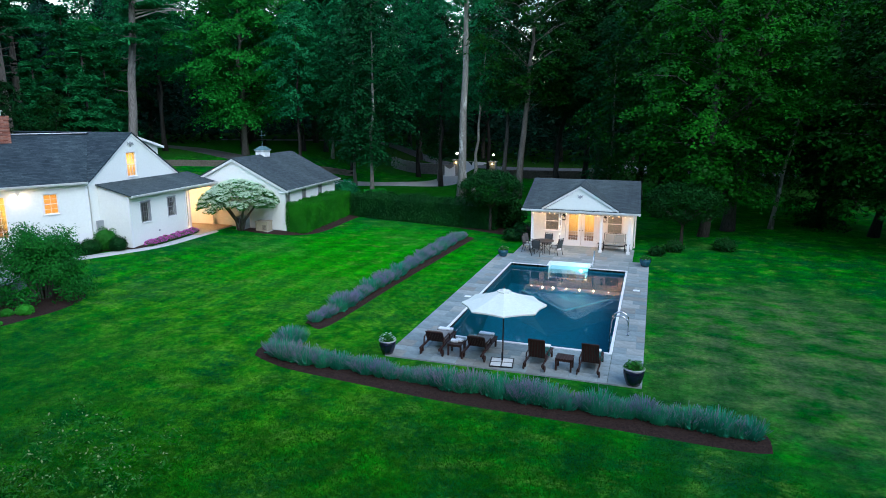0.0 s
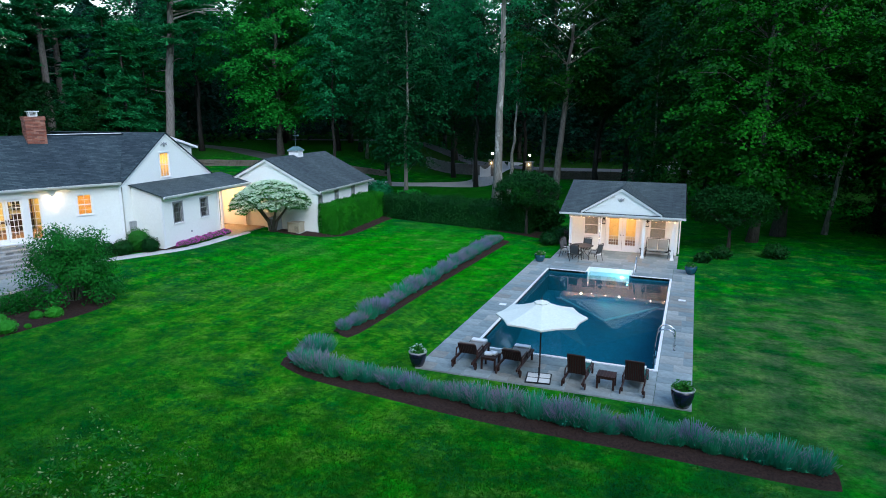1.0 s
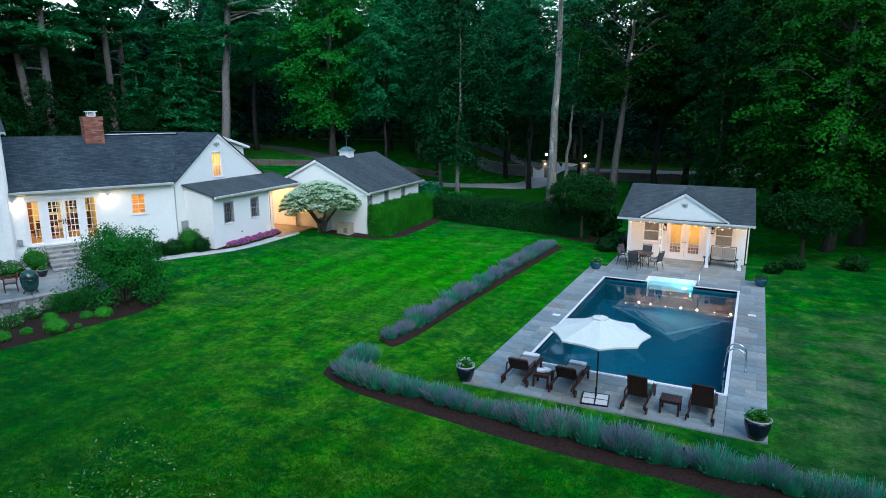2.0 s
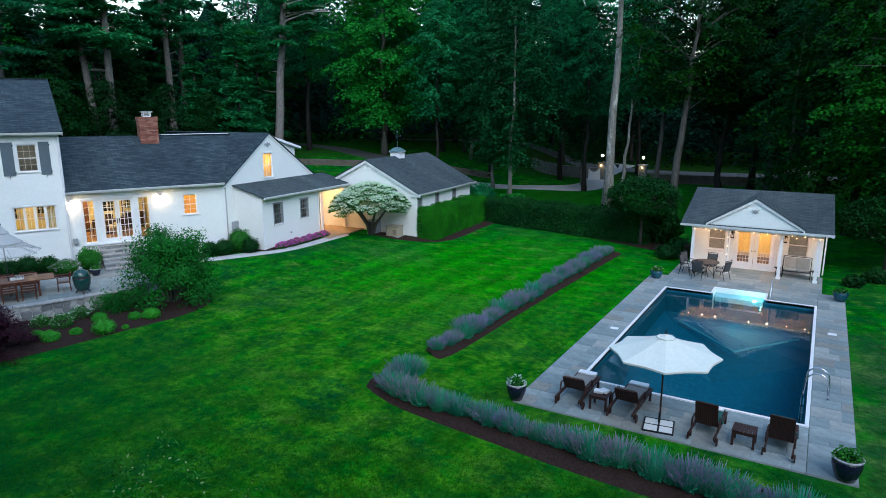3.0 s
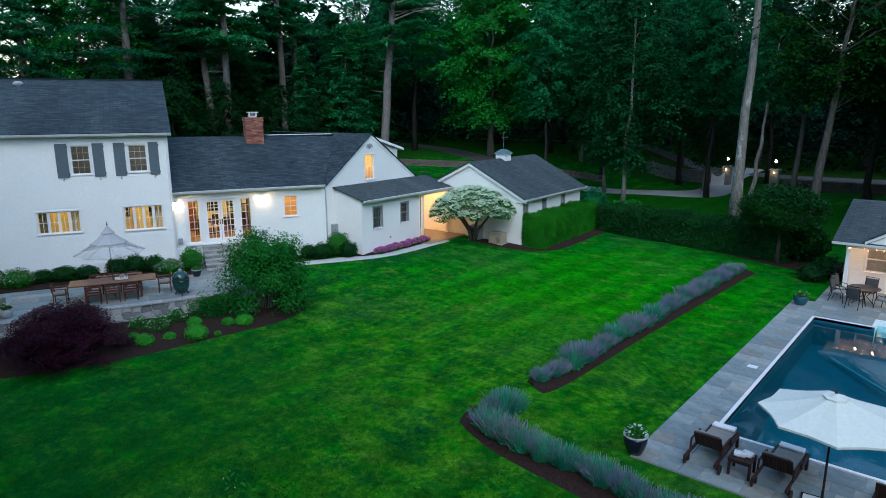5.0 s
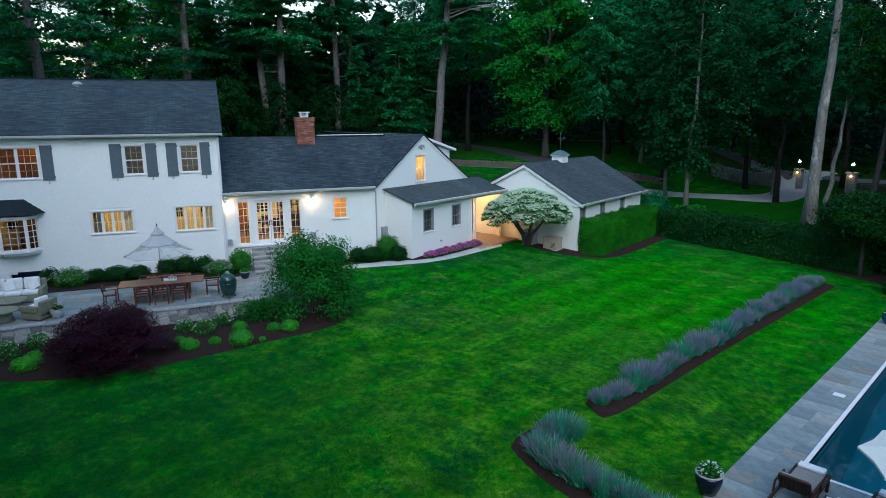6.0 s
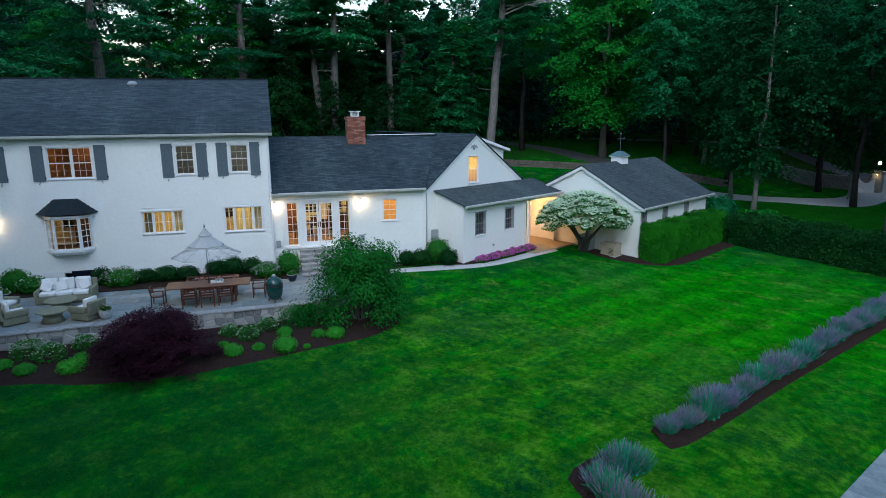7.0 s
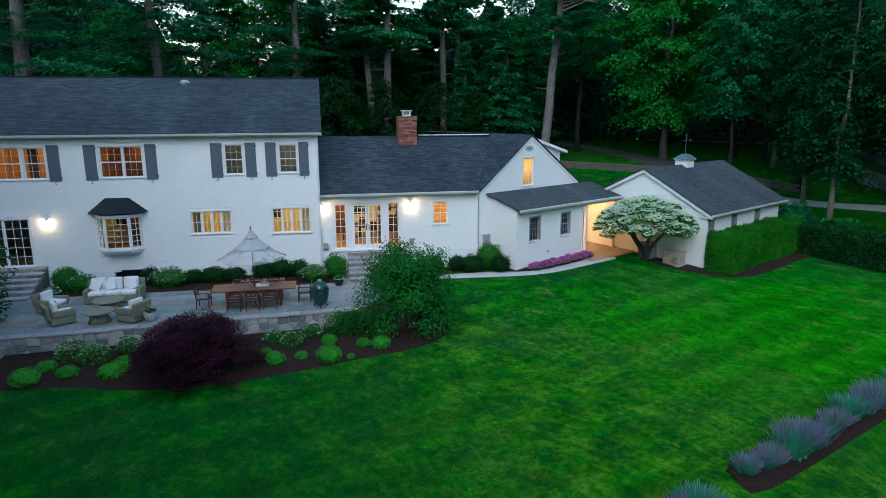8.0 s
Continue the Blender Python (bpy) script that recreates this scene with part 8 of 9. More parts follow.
# Unseen trees added behind and beside the viewer, closing the garden, shading the lawn
plant(WOOD, [(-14, -42, 1.0, 15), (-2, -46, 1.0, 200), (10, -46, 1.1, 300), (22, -40, 1.1, 50), (31, -28, 1.1, 150), (37, -14, 1.1, 250), (39, 2, 1.0, 330), (38, 14, 1.0, 75), (-34, -44, 1.0, 130), (-25, -44, 1.0, 310), (-10, -27, 1.1, 310), (-2.5, -30, 1.1, 75), (-18, -30, 1.0, 190), (6, -33, 1.1, 20), (-22, -25, 1.0, 100)])


def sky_gap(ang):
    """How far the distant tree line dips at a bearing."""
    return max(math.exp(-((ang + 77) / 6.5) ** 2), 0.75 * math.exp(-((ang + 60) / 4.5) ** 2), *(math.exp(-((ang - c) / 1.6) ** 2) * 0.8 for c in (-51.5, -24.0, -17.5, -9.0)))


def far_woods():
    """The deep wood behind: an uneven mass of leaf clumps round three sides, thick near the ground."""
    r = np.random.default_rng(31)
    pos = []
    for ang in np.arange(-180, 180, 0.8):
        a = math.radians(ang)
        for k in range(30 if -125 < ang < 40 else 6):
            d = r.uniform(84, 125)
            low = k % 5 < 2
            tall = 33 + 4 * math.sin(ang * 0.31) + 3 * math.sin(ang * 0.83) - 17 * sky_gap(ang)
            h = r.uniform(0.3, 15.0) if low else tall * r.random() ** 0.65
            c = np.array([3 + d * math.sin(a), -4 + d * math.cos(a), h])
            pos.append(c + r.normal(size=(24, 3)) * np.array([2.4, 2.4, 0.7]))
    p = np.concatenate(pos)
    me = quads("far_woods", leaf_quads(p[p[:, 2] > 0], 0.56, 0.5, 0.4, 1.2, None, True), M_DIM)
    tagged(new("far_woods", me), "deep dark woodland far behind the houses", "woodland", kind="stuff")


far_woods()


def undergrowth():
    """Saplings and shrubs between the trunks at the edge of the wood."""
    r = np.random.default_rng(32)
    pos = []
    for k in range(520):
        ang = math.radians(r.uniform(-112, 62))
        d = r.uniform(50, 84)
        x, y = 3 + d * math.sin(ang), -10 + d * math.cos(ang)
        if -48 < x < 14 and y < 82 and y > 20 or -46 < math.degrees(ang) < -33:
            continue
        c = np.array([x, y, ground_z(x, y) + r.uniform(0.3, 3.2)])
        pos.append(c + r.normal(size=(34, 3)) * np.array([0.9, 0.9, 0.5]))
    p = np.concatenate(pos)
    me = quads("undergrowth", leaf_quads(p[p[:, 2] > 0], 0.34, 0.4, 0.4, 1.3, None, True), M_MID)
    tagged(new("undergrowth", me), "dark leafy undergrowth between the trunks", "undergrowth", kind="stuff")


undergrowth()


def far_ridge():
    """A wooded backdrop added to close the sky gaps, an uneven tree line all round."""
    r = np.random.default_rng(33)
    n = 720
    hgt = [30 + 3 * math.sin(k * 0.105) + 2 * math.sin(k * 0.285 + 1) + r.uniform(-1.6, 1.6) - 17 * sky_gap((k * 0.5 + 180) % 360 - 180) for k in range(n)]
    verts, faces = [], []
    for k in range(n):
        a = k * math.tau / n
        for d, z in ((128, -1.0), (130, hgt[k] * 0.55), (134, hgt[k]), (150, hgt[k] * 0.9), (152, -1.0)):
            d += r.uniform(-1.5, 1.5)
            verts.append((3 + d * math.sin(a), -4 + d * math.cos(a), z))
    for k in range(n):
        for i in range(4):
            p, q = k * 5 + i, ((k + 1) % n) * 5 + i
            faces.append((p, q, q + 1, p + 1))
    # the darkness between the far trees is put into this foliage colour
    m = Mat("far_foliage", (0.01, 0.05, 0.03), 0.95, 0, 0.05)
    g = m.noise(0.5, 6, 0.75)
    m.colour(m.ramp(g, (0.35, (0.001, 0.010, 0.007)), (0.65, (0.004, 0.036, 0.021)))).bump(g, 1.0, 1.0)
    tagged(new("backdrop", arrays("backdrop", verts, faces, m.m)), "dark woodland backdrop closing the distance", "woodland", kind="structure")


far_ridge()

# ---- garden plants ----
def leafy(name, pts, size, material, parent, flat=0.15, aspect=1.4):
    ob = new(name, quads(name, leaf_quads(pts, size, flat, 0.4, aspect), material))
    ob.parent = parent
    return ob


def bush(name, x, y, rx, ry, h, n, size, material, label, category="shrub", group="", seed=0, turn=0, z=None, bumps=0.12, core=True, flowers=None, low=-0.75):
    """A rounded shrub: dark inner mass, many small leaves with an uneven outline, perhaps flowers."""
    b = thing(name, pose(x, y, ground_z(x, y) if z is None else z, 0, 0, turn), label, category, group)
    rz = h / 1.75
    if core:
        bm = bmesh.new()
        blob(bm, rx * 0.80, ry * 0.80, rz * 0.80, (0, 0, rz * 0.75), 14, 9, 0.10, seed)
        part("inner_growth", bm, material, b)
    p = ball_points(n, rx, ry, rz, 0.38, bumps, seed, low) + np.array([0, 0, rz * 0.75])
    leafy("foliage", p, size, material, b)
    if flowers:
        fm, fn, fs = flowers
        p = ball_points(fn, rx * 1.03, ry * 1.03, rz * 1.03, 0.08, bumps, seed, 0.0) + np.array([0, 0, rz * 0.75])
        tagged(leafy("bloom", p, fs, fm, b, 0.5, 1.0), kind="stuff")
    return b


def row_clump(seed, h=0.62, r=0.46, bloom=0.34):
    """A lavender plant: arching grey-green stems with mauve flower spikes."""
    r_ = np.random.default_rng(seed)
    n = 640
    a = r_.uniform(0, math.tau, n)
    d = np.sqrt(r_.uniform(0, 1, n)) * r * 0.55
    base = np.stack([d * np.cos(a), d * np.sin(a), np.zeros(n)], 1)
    tilt = r_.uniform(0.02, 0.85, n)
    ln = h * r_.uniform(0.5, 1.15, n) * (1 - 0.22 * tilt)
    dirv = np.stack([np.cos(a) * tilt * 0.95, np.sin(a) * tilt * 0.95, np.ones(n)], 1)
    dirv /= np.linalg.norm(dirv, axis=1, keepdims=True)
    mid = base + dirv * ln[:, None] * 0.6
    tip = mid + (dirv + np.array([0, 0, 0.25])) * ln[:, None] * 0.4
    side = np.stack([-np.sin(a), np.cos(a), np.zeros(n)], 1) * r_.uniform(0.004, 0.009, (n, 1))
    stems = np.stack([base - side, base + side, mid + side * 1.2, mid - side * 1.2], 1)
    upper = np.stack([mid - side * 1.2, mid + side * 1.2, tip + side * 0.5, tip - side * 0.5], 1)
    k = r_.random(n) < bloom
    f0, f1 = tip[k] - dirv[k] * 0.17, tip[k] + dirv[k] * 0.09
    w = side[k] / np.linalg.norm(side[k], axis=1, keepdims=True) * r_.uniform(0.006, 0.012, (k.sum(), 1))
    fl = np.stack([f0 - w, f0 + w, f1 + w * 0.5, f1 - w * 0.5], 1)
    w2 = np.cross(dirv[k], w)
    w2 = w2 / np.linalg.norm(w2, axis=1, keepdims=True) * 0.009
    fl2 = np.stack([f0 - w2, f0 + w2, f1 + w2 * 0.5, f1 - w2 * 0.5], 1)
    lv = leaf_quads(np.concatenate([base[:220] + dirv[:220] * ln[:220, None] * r_.uniform(0.1, 0.6, (220, 1))]), 0.07, 0.1, 0.4, 1.8)
    return np.concatenate([stems, upper, lv]), np.concatenate([fl, fl2])


LAV = []
for _s in range(3):
    _st, _fl = row_clump(40 + _s, 0.68 + 0.04 * _s, 0.50, (0.20, 0.50, 0.07)[_s])
    _b = thing("lavender_plant", pose(0, 0, -50), "clump of grey-green lavender with mauve flower spikes", "lavender", "lavender hedge")
    _o = new("foliage", quads("foliage", _st, M_SAGE))
    _o.parent = _b
    _o = new("bloom", quads("bloom", _fl, M_LAV))
    _o.parent = _b
    tagged(_o, "mauve flower spikes", kind="stuff")
    LAV.append(_b)
_spots = []
for _px, _py in dense([(-5.0, -2.55), (-5.12, -3.15), (-4.7, -3.65), (-3.5, -3.88), (-1.1, -4.0), (2.0, -4.3), (6.0, -4.42), (10.1, -4.65)], 40):
    _spots.append((_px, _py))
for _px, _py in dense([(-5.15, -0.2), (-5.0, 1.0), (-4.88, 6.0), (-4.75, 12.0), (-4.6, 18.1)], 40):
    _spots.append((_px - 0.06, _py))
_spots += [(-4.85, -2.75), (-4.75, -2.4)]
for _i, (_px, _py) in enumerate(_spots):
    _src = LAV[2 if _px > 6.5 and _i % 3 or _px < -4.6 and -2.95 < _py < -2.2 or _i % 7 == 2 else int(_i > 40 and _i % 4 > 0 or _i % 4 == 1)]
    _x, _y = _px + RNG.uniform(-0.1, 0.1), _py + RNG.uniform(-0.1, 0.1)
    _m = pose(_x, _y, ground_z(_x, _y) + 0.03, 0, 0, RNG.uniform(0, 360))
    _sc = RNG.uniform(0.46, 0.74) * (1.05 if _i > 40 else 1.0)
    if _i < 3:
        _ob = LAV[_i]
        _ob.matrix_world = _m
    else:
        _ob = copy_thing(_src, _m)
    _ob.scale = (_sc * 1.36, _sc * 1.36, _sc * 1.12) if _i <= 40 and _px > -4.5 else (_sc * 1.30, _sc * 1.24, _sc * 1.02)

# Lilac by the terrace corner: many stems, dense leafy crown down to the ground
def lilac(x, y):
    b = thing("lilac_bush", pose(x, y, ground_z(x, y)), "large leafy multi-stemmed green shrub at the terrace corner", "shrub")
    r = random.Random(5)
    pts, face = [], []

    def spray(c, big, n):
        q = NPR.normal(size=(n, 3)).clip(-1.7, 1.7) * np.array([1.0, 1.0, 0.8]) * big
        pts.append(np.asarray(c) + q)
        out = np.array([c[0], c[1], 0.0]) / max(0.3, math.hypot(c[0], c[1]))
        face.append(q / big * 0.5 + out * 0.6 + np.array([0, 0, 0.7]))

    for k in range(14):
        a = k * math.tau / 14 + r.uniform(-0.2, 0.2)
        d, h = r.uniform(0.5, 1.5), r.uniform(2.3, 3.3)
        bm = bmesh.new()
        tube(bm, [(0.2 * math.cos(a), 0.2 * math.sin(a), -0.1), (0.5 * d * math.cos(a), 0.5 * d * math.sin(a), h * 0.5), (d * math.cos(a), d * math.sin(a), h)], [0.04, 0.03, 0.01], 6)
        part("stem", bm, BARK_MID, b)
        for j in range(7):
            f = r.uniform(0.45, 1.03)
            spray((d * f * math.cos(a) + r.uniform(-0.2, 0.2), d * f * math.sin(a) + r.uniform(-0.2, 0.2), h * f ** 0.8), 0.27, 160)
    for k in range(70):
        a, f = r.uniform(0, math.tau), r.random()
        d = (1.95 - 0.75 * f ** 2) * r.uniform(0.72, 1.0)
        spray((d * math.cos(a), d * math.sin(a), 0.25 + 2.2 * f), 0.29, 155)
    p, fc = np.concatenate(pts), np.concatenate(face)
    k = p[:, 2] > 0.05
    ob = new("foliage", quads("foliage", leaf_quads(p[k], 0.066, 0.0, 0.4, 1.5, fc[k]), M_LILAC))
    ob.parent = b
    return b


lilac(-18.75, -0.95).scale = (1.0, 1.0, 1.02)


def purple_maple(x, y):
    b = thing("laceleaf_maple", pose(x, y, ground_z(x, y)), "low weeping dark purple laceleaf maple", "shrub")
    r = random.Random(8)
    for k in range(6):
        a = k * math.tau / 6
        bm = bmesh.new()
        tube(bm, [(0, 0, -0.1), (0.35 * math.cos(a), 0.35 * math.sin(a), 0.9), (1.2 * math.cos(a), 1.2 * math.sin(a), 1.3)], [0.09, 0.06, 0.015], 6)
        part("limb", bm, BARK, b)
    bm = bmesh.new()
    blob(bm, 1.3, 1.3, 0.85, (0, 0, 0.8), 18, 10, 0.12, 3)
    part("inner_growth", bm, M_PURPLE, b)
    p = []
    for k in range(120):
        d = r.random() ** 0.55
        a = r.uniform(0, math.tau)
        z = 1.95 * math.sqrt(max(0.02, 1 - d * d * 0.97)) * r.uniform(0.80, 1.08)
        c = np.array([1.85 * d * math.cos(a), 1.85 * d * math.sin(a), z])
        q = NPR.normal(size=(300, 3)).clip(-1.8, 1.8) * np.array([0.23, 0.23, 0.07])
        q[:, 2] -= 0.5 * np.abs(q[:, 0] * math.cos(a) + q[:, 1] * math.sin(a))
        p.append(c + q)
    p = np.concatenate(p)
    leafy("foliage", p[p[:, 2] > 0.03], 0.032, M_PURPLE, b, 0.5, 2.4)
    return b


purple_maple(-19.15, -8.9)


def clipped_hedge(name, m, L, D, H, n, size, material, label, seed, wobble=0.07):
    """A trimmed hedge block: soft-edged inner mass and a skin of leaves."""
    b = thing(name, m, label, "hedge")
    r = np.random.default_rng(seed)
    bm = bmesh.new()
    k = max(3, int(L / 0.8))
    for i in range(k):
        e = 0.08 + wobble * 0.8
        cushion(bm, L * i / k + (e if i == 0 else 0), e + r.uniform(-0.04, 0.04), 0.0, L * (i + 1) / k + (0.1 if i < k - 1 else -e), D - e + r.uniform(-0.04, 0.04), H - e + r.uniform(-0.04, 0.04), 0.12)
    part("inner_growth", bm, material, b)
    areas = np.array([L * D, L * H, L * H, D * H, D * H])
    face = r.choice(5, n, p=areas / areas.sum())
    u, v = r.uniform(0, 1, n), r.uniform(0, 1, n)
    p = np.zeros((n, 3))
    for f, (ex, ey, ez) in enumerate(((u * L, v * D, H + 0 * u), (u * L, 0 * u, v * H), (u * L, D + 0 * u, v * H), (0 * u, u * D, v * H), (L + 0 * u, u * D, v * H))):
        s = face == f
        p[s] = np.stack([ex, ey, ez], 1)[s]
    nrm = np.array([[0, 0, 1], [0, -1, 0], [0, 1, 0], [-1, 0, 0], [1, 0, 0]], float)[face]
    # tufts stand out and hollows lie back
    q = p * (2.6 if wobble > 0.1 else 4.2) + seed
    lump = np.sin(q[:, 0] + 0.7 * np.sin(q[:, 2] * 1.3)) * np.sin(q[:, 1] * 0.9 + q[:, 2] * 1.1 + np.sin(q[:, 0] * 0.43)) + 0.6 * np.sin(q[:, 0] * 2.3 + 1.0) * np.sin(q[:, 2] * 2.1 + q[:, 1] * 1.7)
    p += nrm * (lump * wobble * 1.25 - np.abs(r.normal(0, wobble * 0.9, n)))[:, None] + r.normal(size=(n, 3)) * wobble * 0.5
    p[:, 2] += 0.07 * np.sin(p[:, 0] * 2.1 + seed) + 0.05 * np.sin(p[:, 0] * 5.3)
    # round the top edges
    over = np.maximum(0, p[:, 2] - (H - 0.25))
    p[:, 1] = np.clip(p[:, 1], over * 0.5, D - over * 0.5)
    k = p[:, 2] > 0.02
    ob = new("foliage", quads("foliage", leaf_quads(p[k], size, 0.0, 0.4, 1.4, (nrm * 0.75 + np.array([0, 0, 0.3]))[k]), material))
    ob.parent = b
    return b


clipped_hedge("clipped_hedge", POSE_W @ pose(8.75, -9.25, 0.0), 8.2, 1.48, 2.05, 48000, 0.046, M_HEDGE, "dense clipped green hedge beside the garage", 2)
clipped_hedge("laurel_hedge", pose(-15.6, 23.7, -0.05, 0, 0, -11), 12.6, 2.4, 1.85, 34000, 0.075, M_DARKHEDGE, "broad dark green laurel hedge behind the lawn", 3, 0.15)
bush("laurel_bush", -3.0, 23.4, 1.6, 1.3, 2.3, 2600, 0.15, M_DARKHEDGE, "dark green shrub at the end of the hedge", group="laurel bushes", seed=11)
bush("laurel_bush", -16.9, 25.6, 1.2, 1.2, 2.6, 2200, 0.14, M_COOL, "bluish green shrub beyond the garage corner", group="laurel bushes", seed=12)
bush("laurel_bush", -14.7, 26.8, 1.3, 1.2, 1.9, 2400, 0.14, M_MAPLE, "rounded dark shrub behind the hedge", group="laurel bushes", seed=13)


def lollipop(name, x, y, trunk, rx, rz, n, size, material, label, seed, petals=None, bend=0.0, stems=1, flat=0.3):
    """A small tree with a clear stem and a dense rounded crown."""
    t = thing(name, pose(x, y, ground_z(x, y)), label, "tree")
    r = random.Random(seed)
    for k in range(stems):
        a = k * math.tau / stems + 0.6
        bm = bmesh.new()
        e = 0.0 if stems == 1 else 0.9
        tube(bm, [(0.08 * math.cos(a) * (stems > 1), 0.08 * math.sin(a) * (stems > 1), -0.1), (e * 0.3 * math.cos(a) + bend, e * 0.3 * math.sin(a), trunk * 0.55), (e * math.cos(a) + bend, e * math.sin(a), trunk + rz * 0.5)], [0.13, 0.10, 0.05], 8)
        part("trunk" if stems == 1 else "stem", bm, BARK, t, smooth=True)
    for k in range(9):
        a = k * math.tau / 9
        bm = bmesh.new()
        tube(bm, [(bend, 0, trunk * 0.95), (bend + rx * 0.3 * math.cos(a), rx * 0.3 * math.sin(a), trunk + rz * 0.35), (bend + rx * 0.75 * math.cos(a), rx * 0.75 * math.sin(a), trunk + rz * 0.8)], [0.05, 0.035, 0.012], 5)
        part("limb", bm, BARK, t)
    p = []
    for k in range(max(40, n // 60)):
        d = r.random() ** 0.36
        a = r.uniform(0, math.tau)
        up = r.random() < 0.72
        z = trunk + rz * (0.75 + (1 if up else -0.55) * math.sqrt(max(0.0, 1 - d * d)) * r.uniform(0.75, 1.0))
        c = np.array([bend + rx * d * math.cos(a), rx * d * math.sin(a), z])
        p.append(c + NPR.normal(size=(60, 3)) * np.array([0.22, 0.22, 0.12]) * (rx / 2.2))
    p = np.concatenate(p)
    leafy("crown", p, size, material, t, flat)
    if petals:
        top = p[NPR.random(len(p)) < petals]
        top = top[top[:, 2] > trunk + rz * 0.3] + np.array([0, 0, 0.07])
        top = np.concatenate([top, top + NPR.normal(size=top.shape) * 0.08])
        ob = leafy("blossom", top, size * 1.2, M_PETAL, t, 0.9, 1.0)
        tagged(ob, "masses of flat white blossom")
    return t


def dogwood(x, y):
    """A spreading dome of level tiers, each topped with flat white blossom."""
    t = thing("dogwood_tree", pose(x, y, ground_z(x, y)), "spreading dogwood covered in white blossom", "tree")
    r = random.Random(21)
    for k in range(5):
        a = k * math.tau / 5 + 0.6
        bm = bmesh.new()
        tube(bm, [(0.10 * math.cos(a), 0.10 * math.sin(a), -0.1), (0.30 * math.cos(a), 0.30 * math.sin(a), 0.7), (1.0 * math.cos(a), 1.0 * math.sin(a), 1.6), (1.9 * math.cos(a + 0.2), 1.9 * math.sin(a + 0.2), 2.2)], [0.12, 0.10, 0.06, 0.02], 8)
        part("stem", bm, BARK_MID, t, smooth=True)
    green, white = [], []
    for k in range(195):
        rim = k >= 150
        d = r.uniform(0.80, 0.98) if rim else math.sqrt((k + r.random()) / 150)
        a = k * 2.399 + r.uniform(-0.3, 0.3)
        z = 1.62 + 1.80 * math.sqrt(max(0.0, 1 - 0.95 * d * d)) * r.uniform(0.86, 1.02) - (r.uniform(0.1, 0.42) if rim else 0)
        c = np.array([2.45 * d * math.cos(a), 2.45 * d * math.sin(a), z])
        th, rho = NPR.uniform(0, math.tau, 110), np.sqrt(NPR.uniform(0, 1, 110)) * r.uniform(0.3, 0.5)
        q = np.stack([rho * np.cos(th), rho * np.sin(th), -0.25 * rho + NPR.normal(0, 0.03, 110)], 1)
        q[:, 2] -= 0.35 * d * (q[:, 0] * math.cos(a) + q[:, 1] * math.sin(a))
        green.append(c + q - np.array([0, 0, 0.06]))
        white.append(c + q[:84] * 0.95 + np.array([0, 0, 0.04]))
    leafy("crown", np.concatenate(green), 0.10, M_BOX, t, 0.6)
    tagged(leafy("blossom", np.concatenate(white), 0.115, M_PETAL, t, 0.9, 1.0), "masses of flat white blossom")
    return t


dogwood(-19.45, 14.75)
lollipop("ornamental_tree", -3.55, 21.4, 1.7, 1.95, 1.45, 22000, 0.08, M_DARKHEDGE, "small round-headed ornamental tree on the lawn edge", 22)
lollipop("ornamental_tree", 9.1, 20.8, 1.3, 2.2, 1.5, 17000, 0.09, M_DARKHEDGE, "small round-headed tree beside the pool house", 23)

# Border below the terrace wall
for _i, (_x, _y, _r) in enumerate(((-18.30, -6.55, 0.36), (-18.2, -5.65, 0.24), (-17.5, -4.95, 0.46), (-18.95, -4.25, 0.32), (-17.95, -3.35, 0.28), (-17.5, -2.9, 0.36), (-17.75, -2.6, 0.26), (-17.3, -4.2, 0.13), (-19.3, -6.5, 0.22))):
    bush("mounded_shrub", _x, _y, _r, _r * 0.95, _r * 1.3, 1300, 0.03, M_MOUND, "small bright green mounded shrub in mulch", group="mounded shrubs", seed=50 + _i, bumps=0.05)
for _i, (_x, _y, _r) in enumerate(((-21.5, -13.55, 0.48), (-21.35, -12.4, 0.36), (-20.5, -11.2, 0.44), (-20.75, -10.9, 0.34), (-21.35, -10.7, 0.30), (-22.3, -12.9, 0.34))):
    bush("mounded_shrub", _x, _y, _r, _r * 0.95, _r * 1.15, 1400, 0.032, M_MOUND, "bright green mounded shrub near the purple maple", group="mounded shrubs", seed=70 + _i, bumps=0.1)
for _i, (_x, _y, _r) in enumerate(((-22.75, -12.1, 0.54), (-22.05, -11.5, 0.48), (-22.4, -10.35, 0.42), (-20.3, -5.85, 0.36), (-19.45, -5.45, 0.42), (-19.9, -4.5, 0.40))):
    bush("white_perennial", _x, _y, _r, _r, _r * 1.5, 900, 0.05, M_BOX, "loose perennial with small white flowers", "perennial", "white perennials", 80 + _i, flowers=(M_PETAL, 170, 0.04), core=False)
for _i, (_x, _y, _r) in enumerate(((-19.6, -3.45, 0.60), (-19.3, -2.7, 0.62), (-19.95, -2.9, 0.5))):
    bush("leafy_perennial", _x, _y, _r, _r, _r * 1.6, 1500, 0.05, M_LILAC, "loose dark green perennial by the stone wall", "perennial", "leafy perennials", 120 + _i, bumps=0.25, core=False)

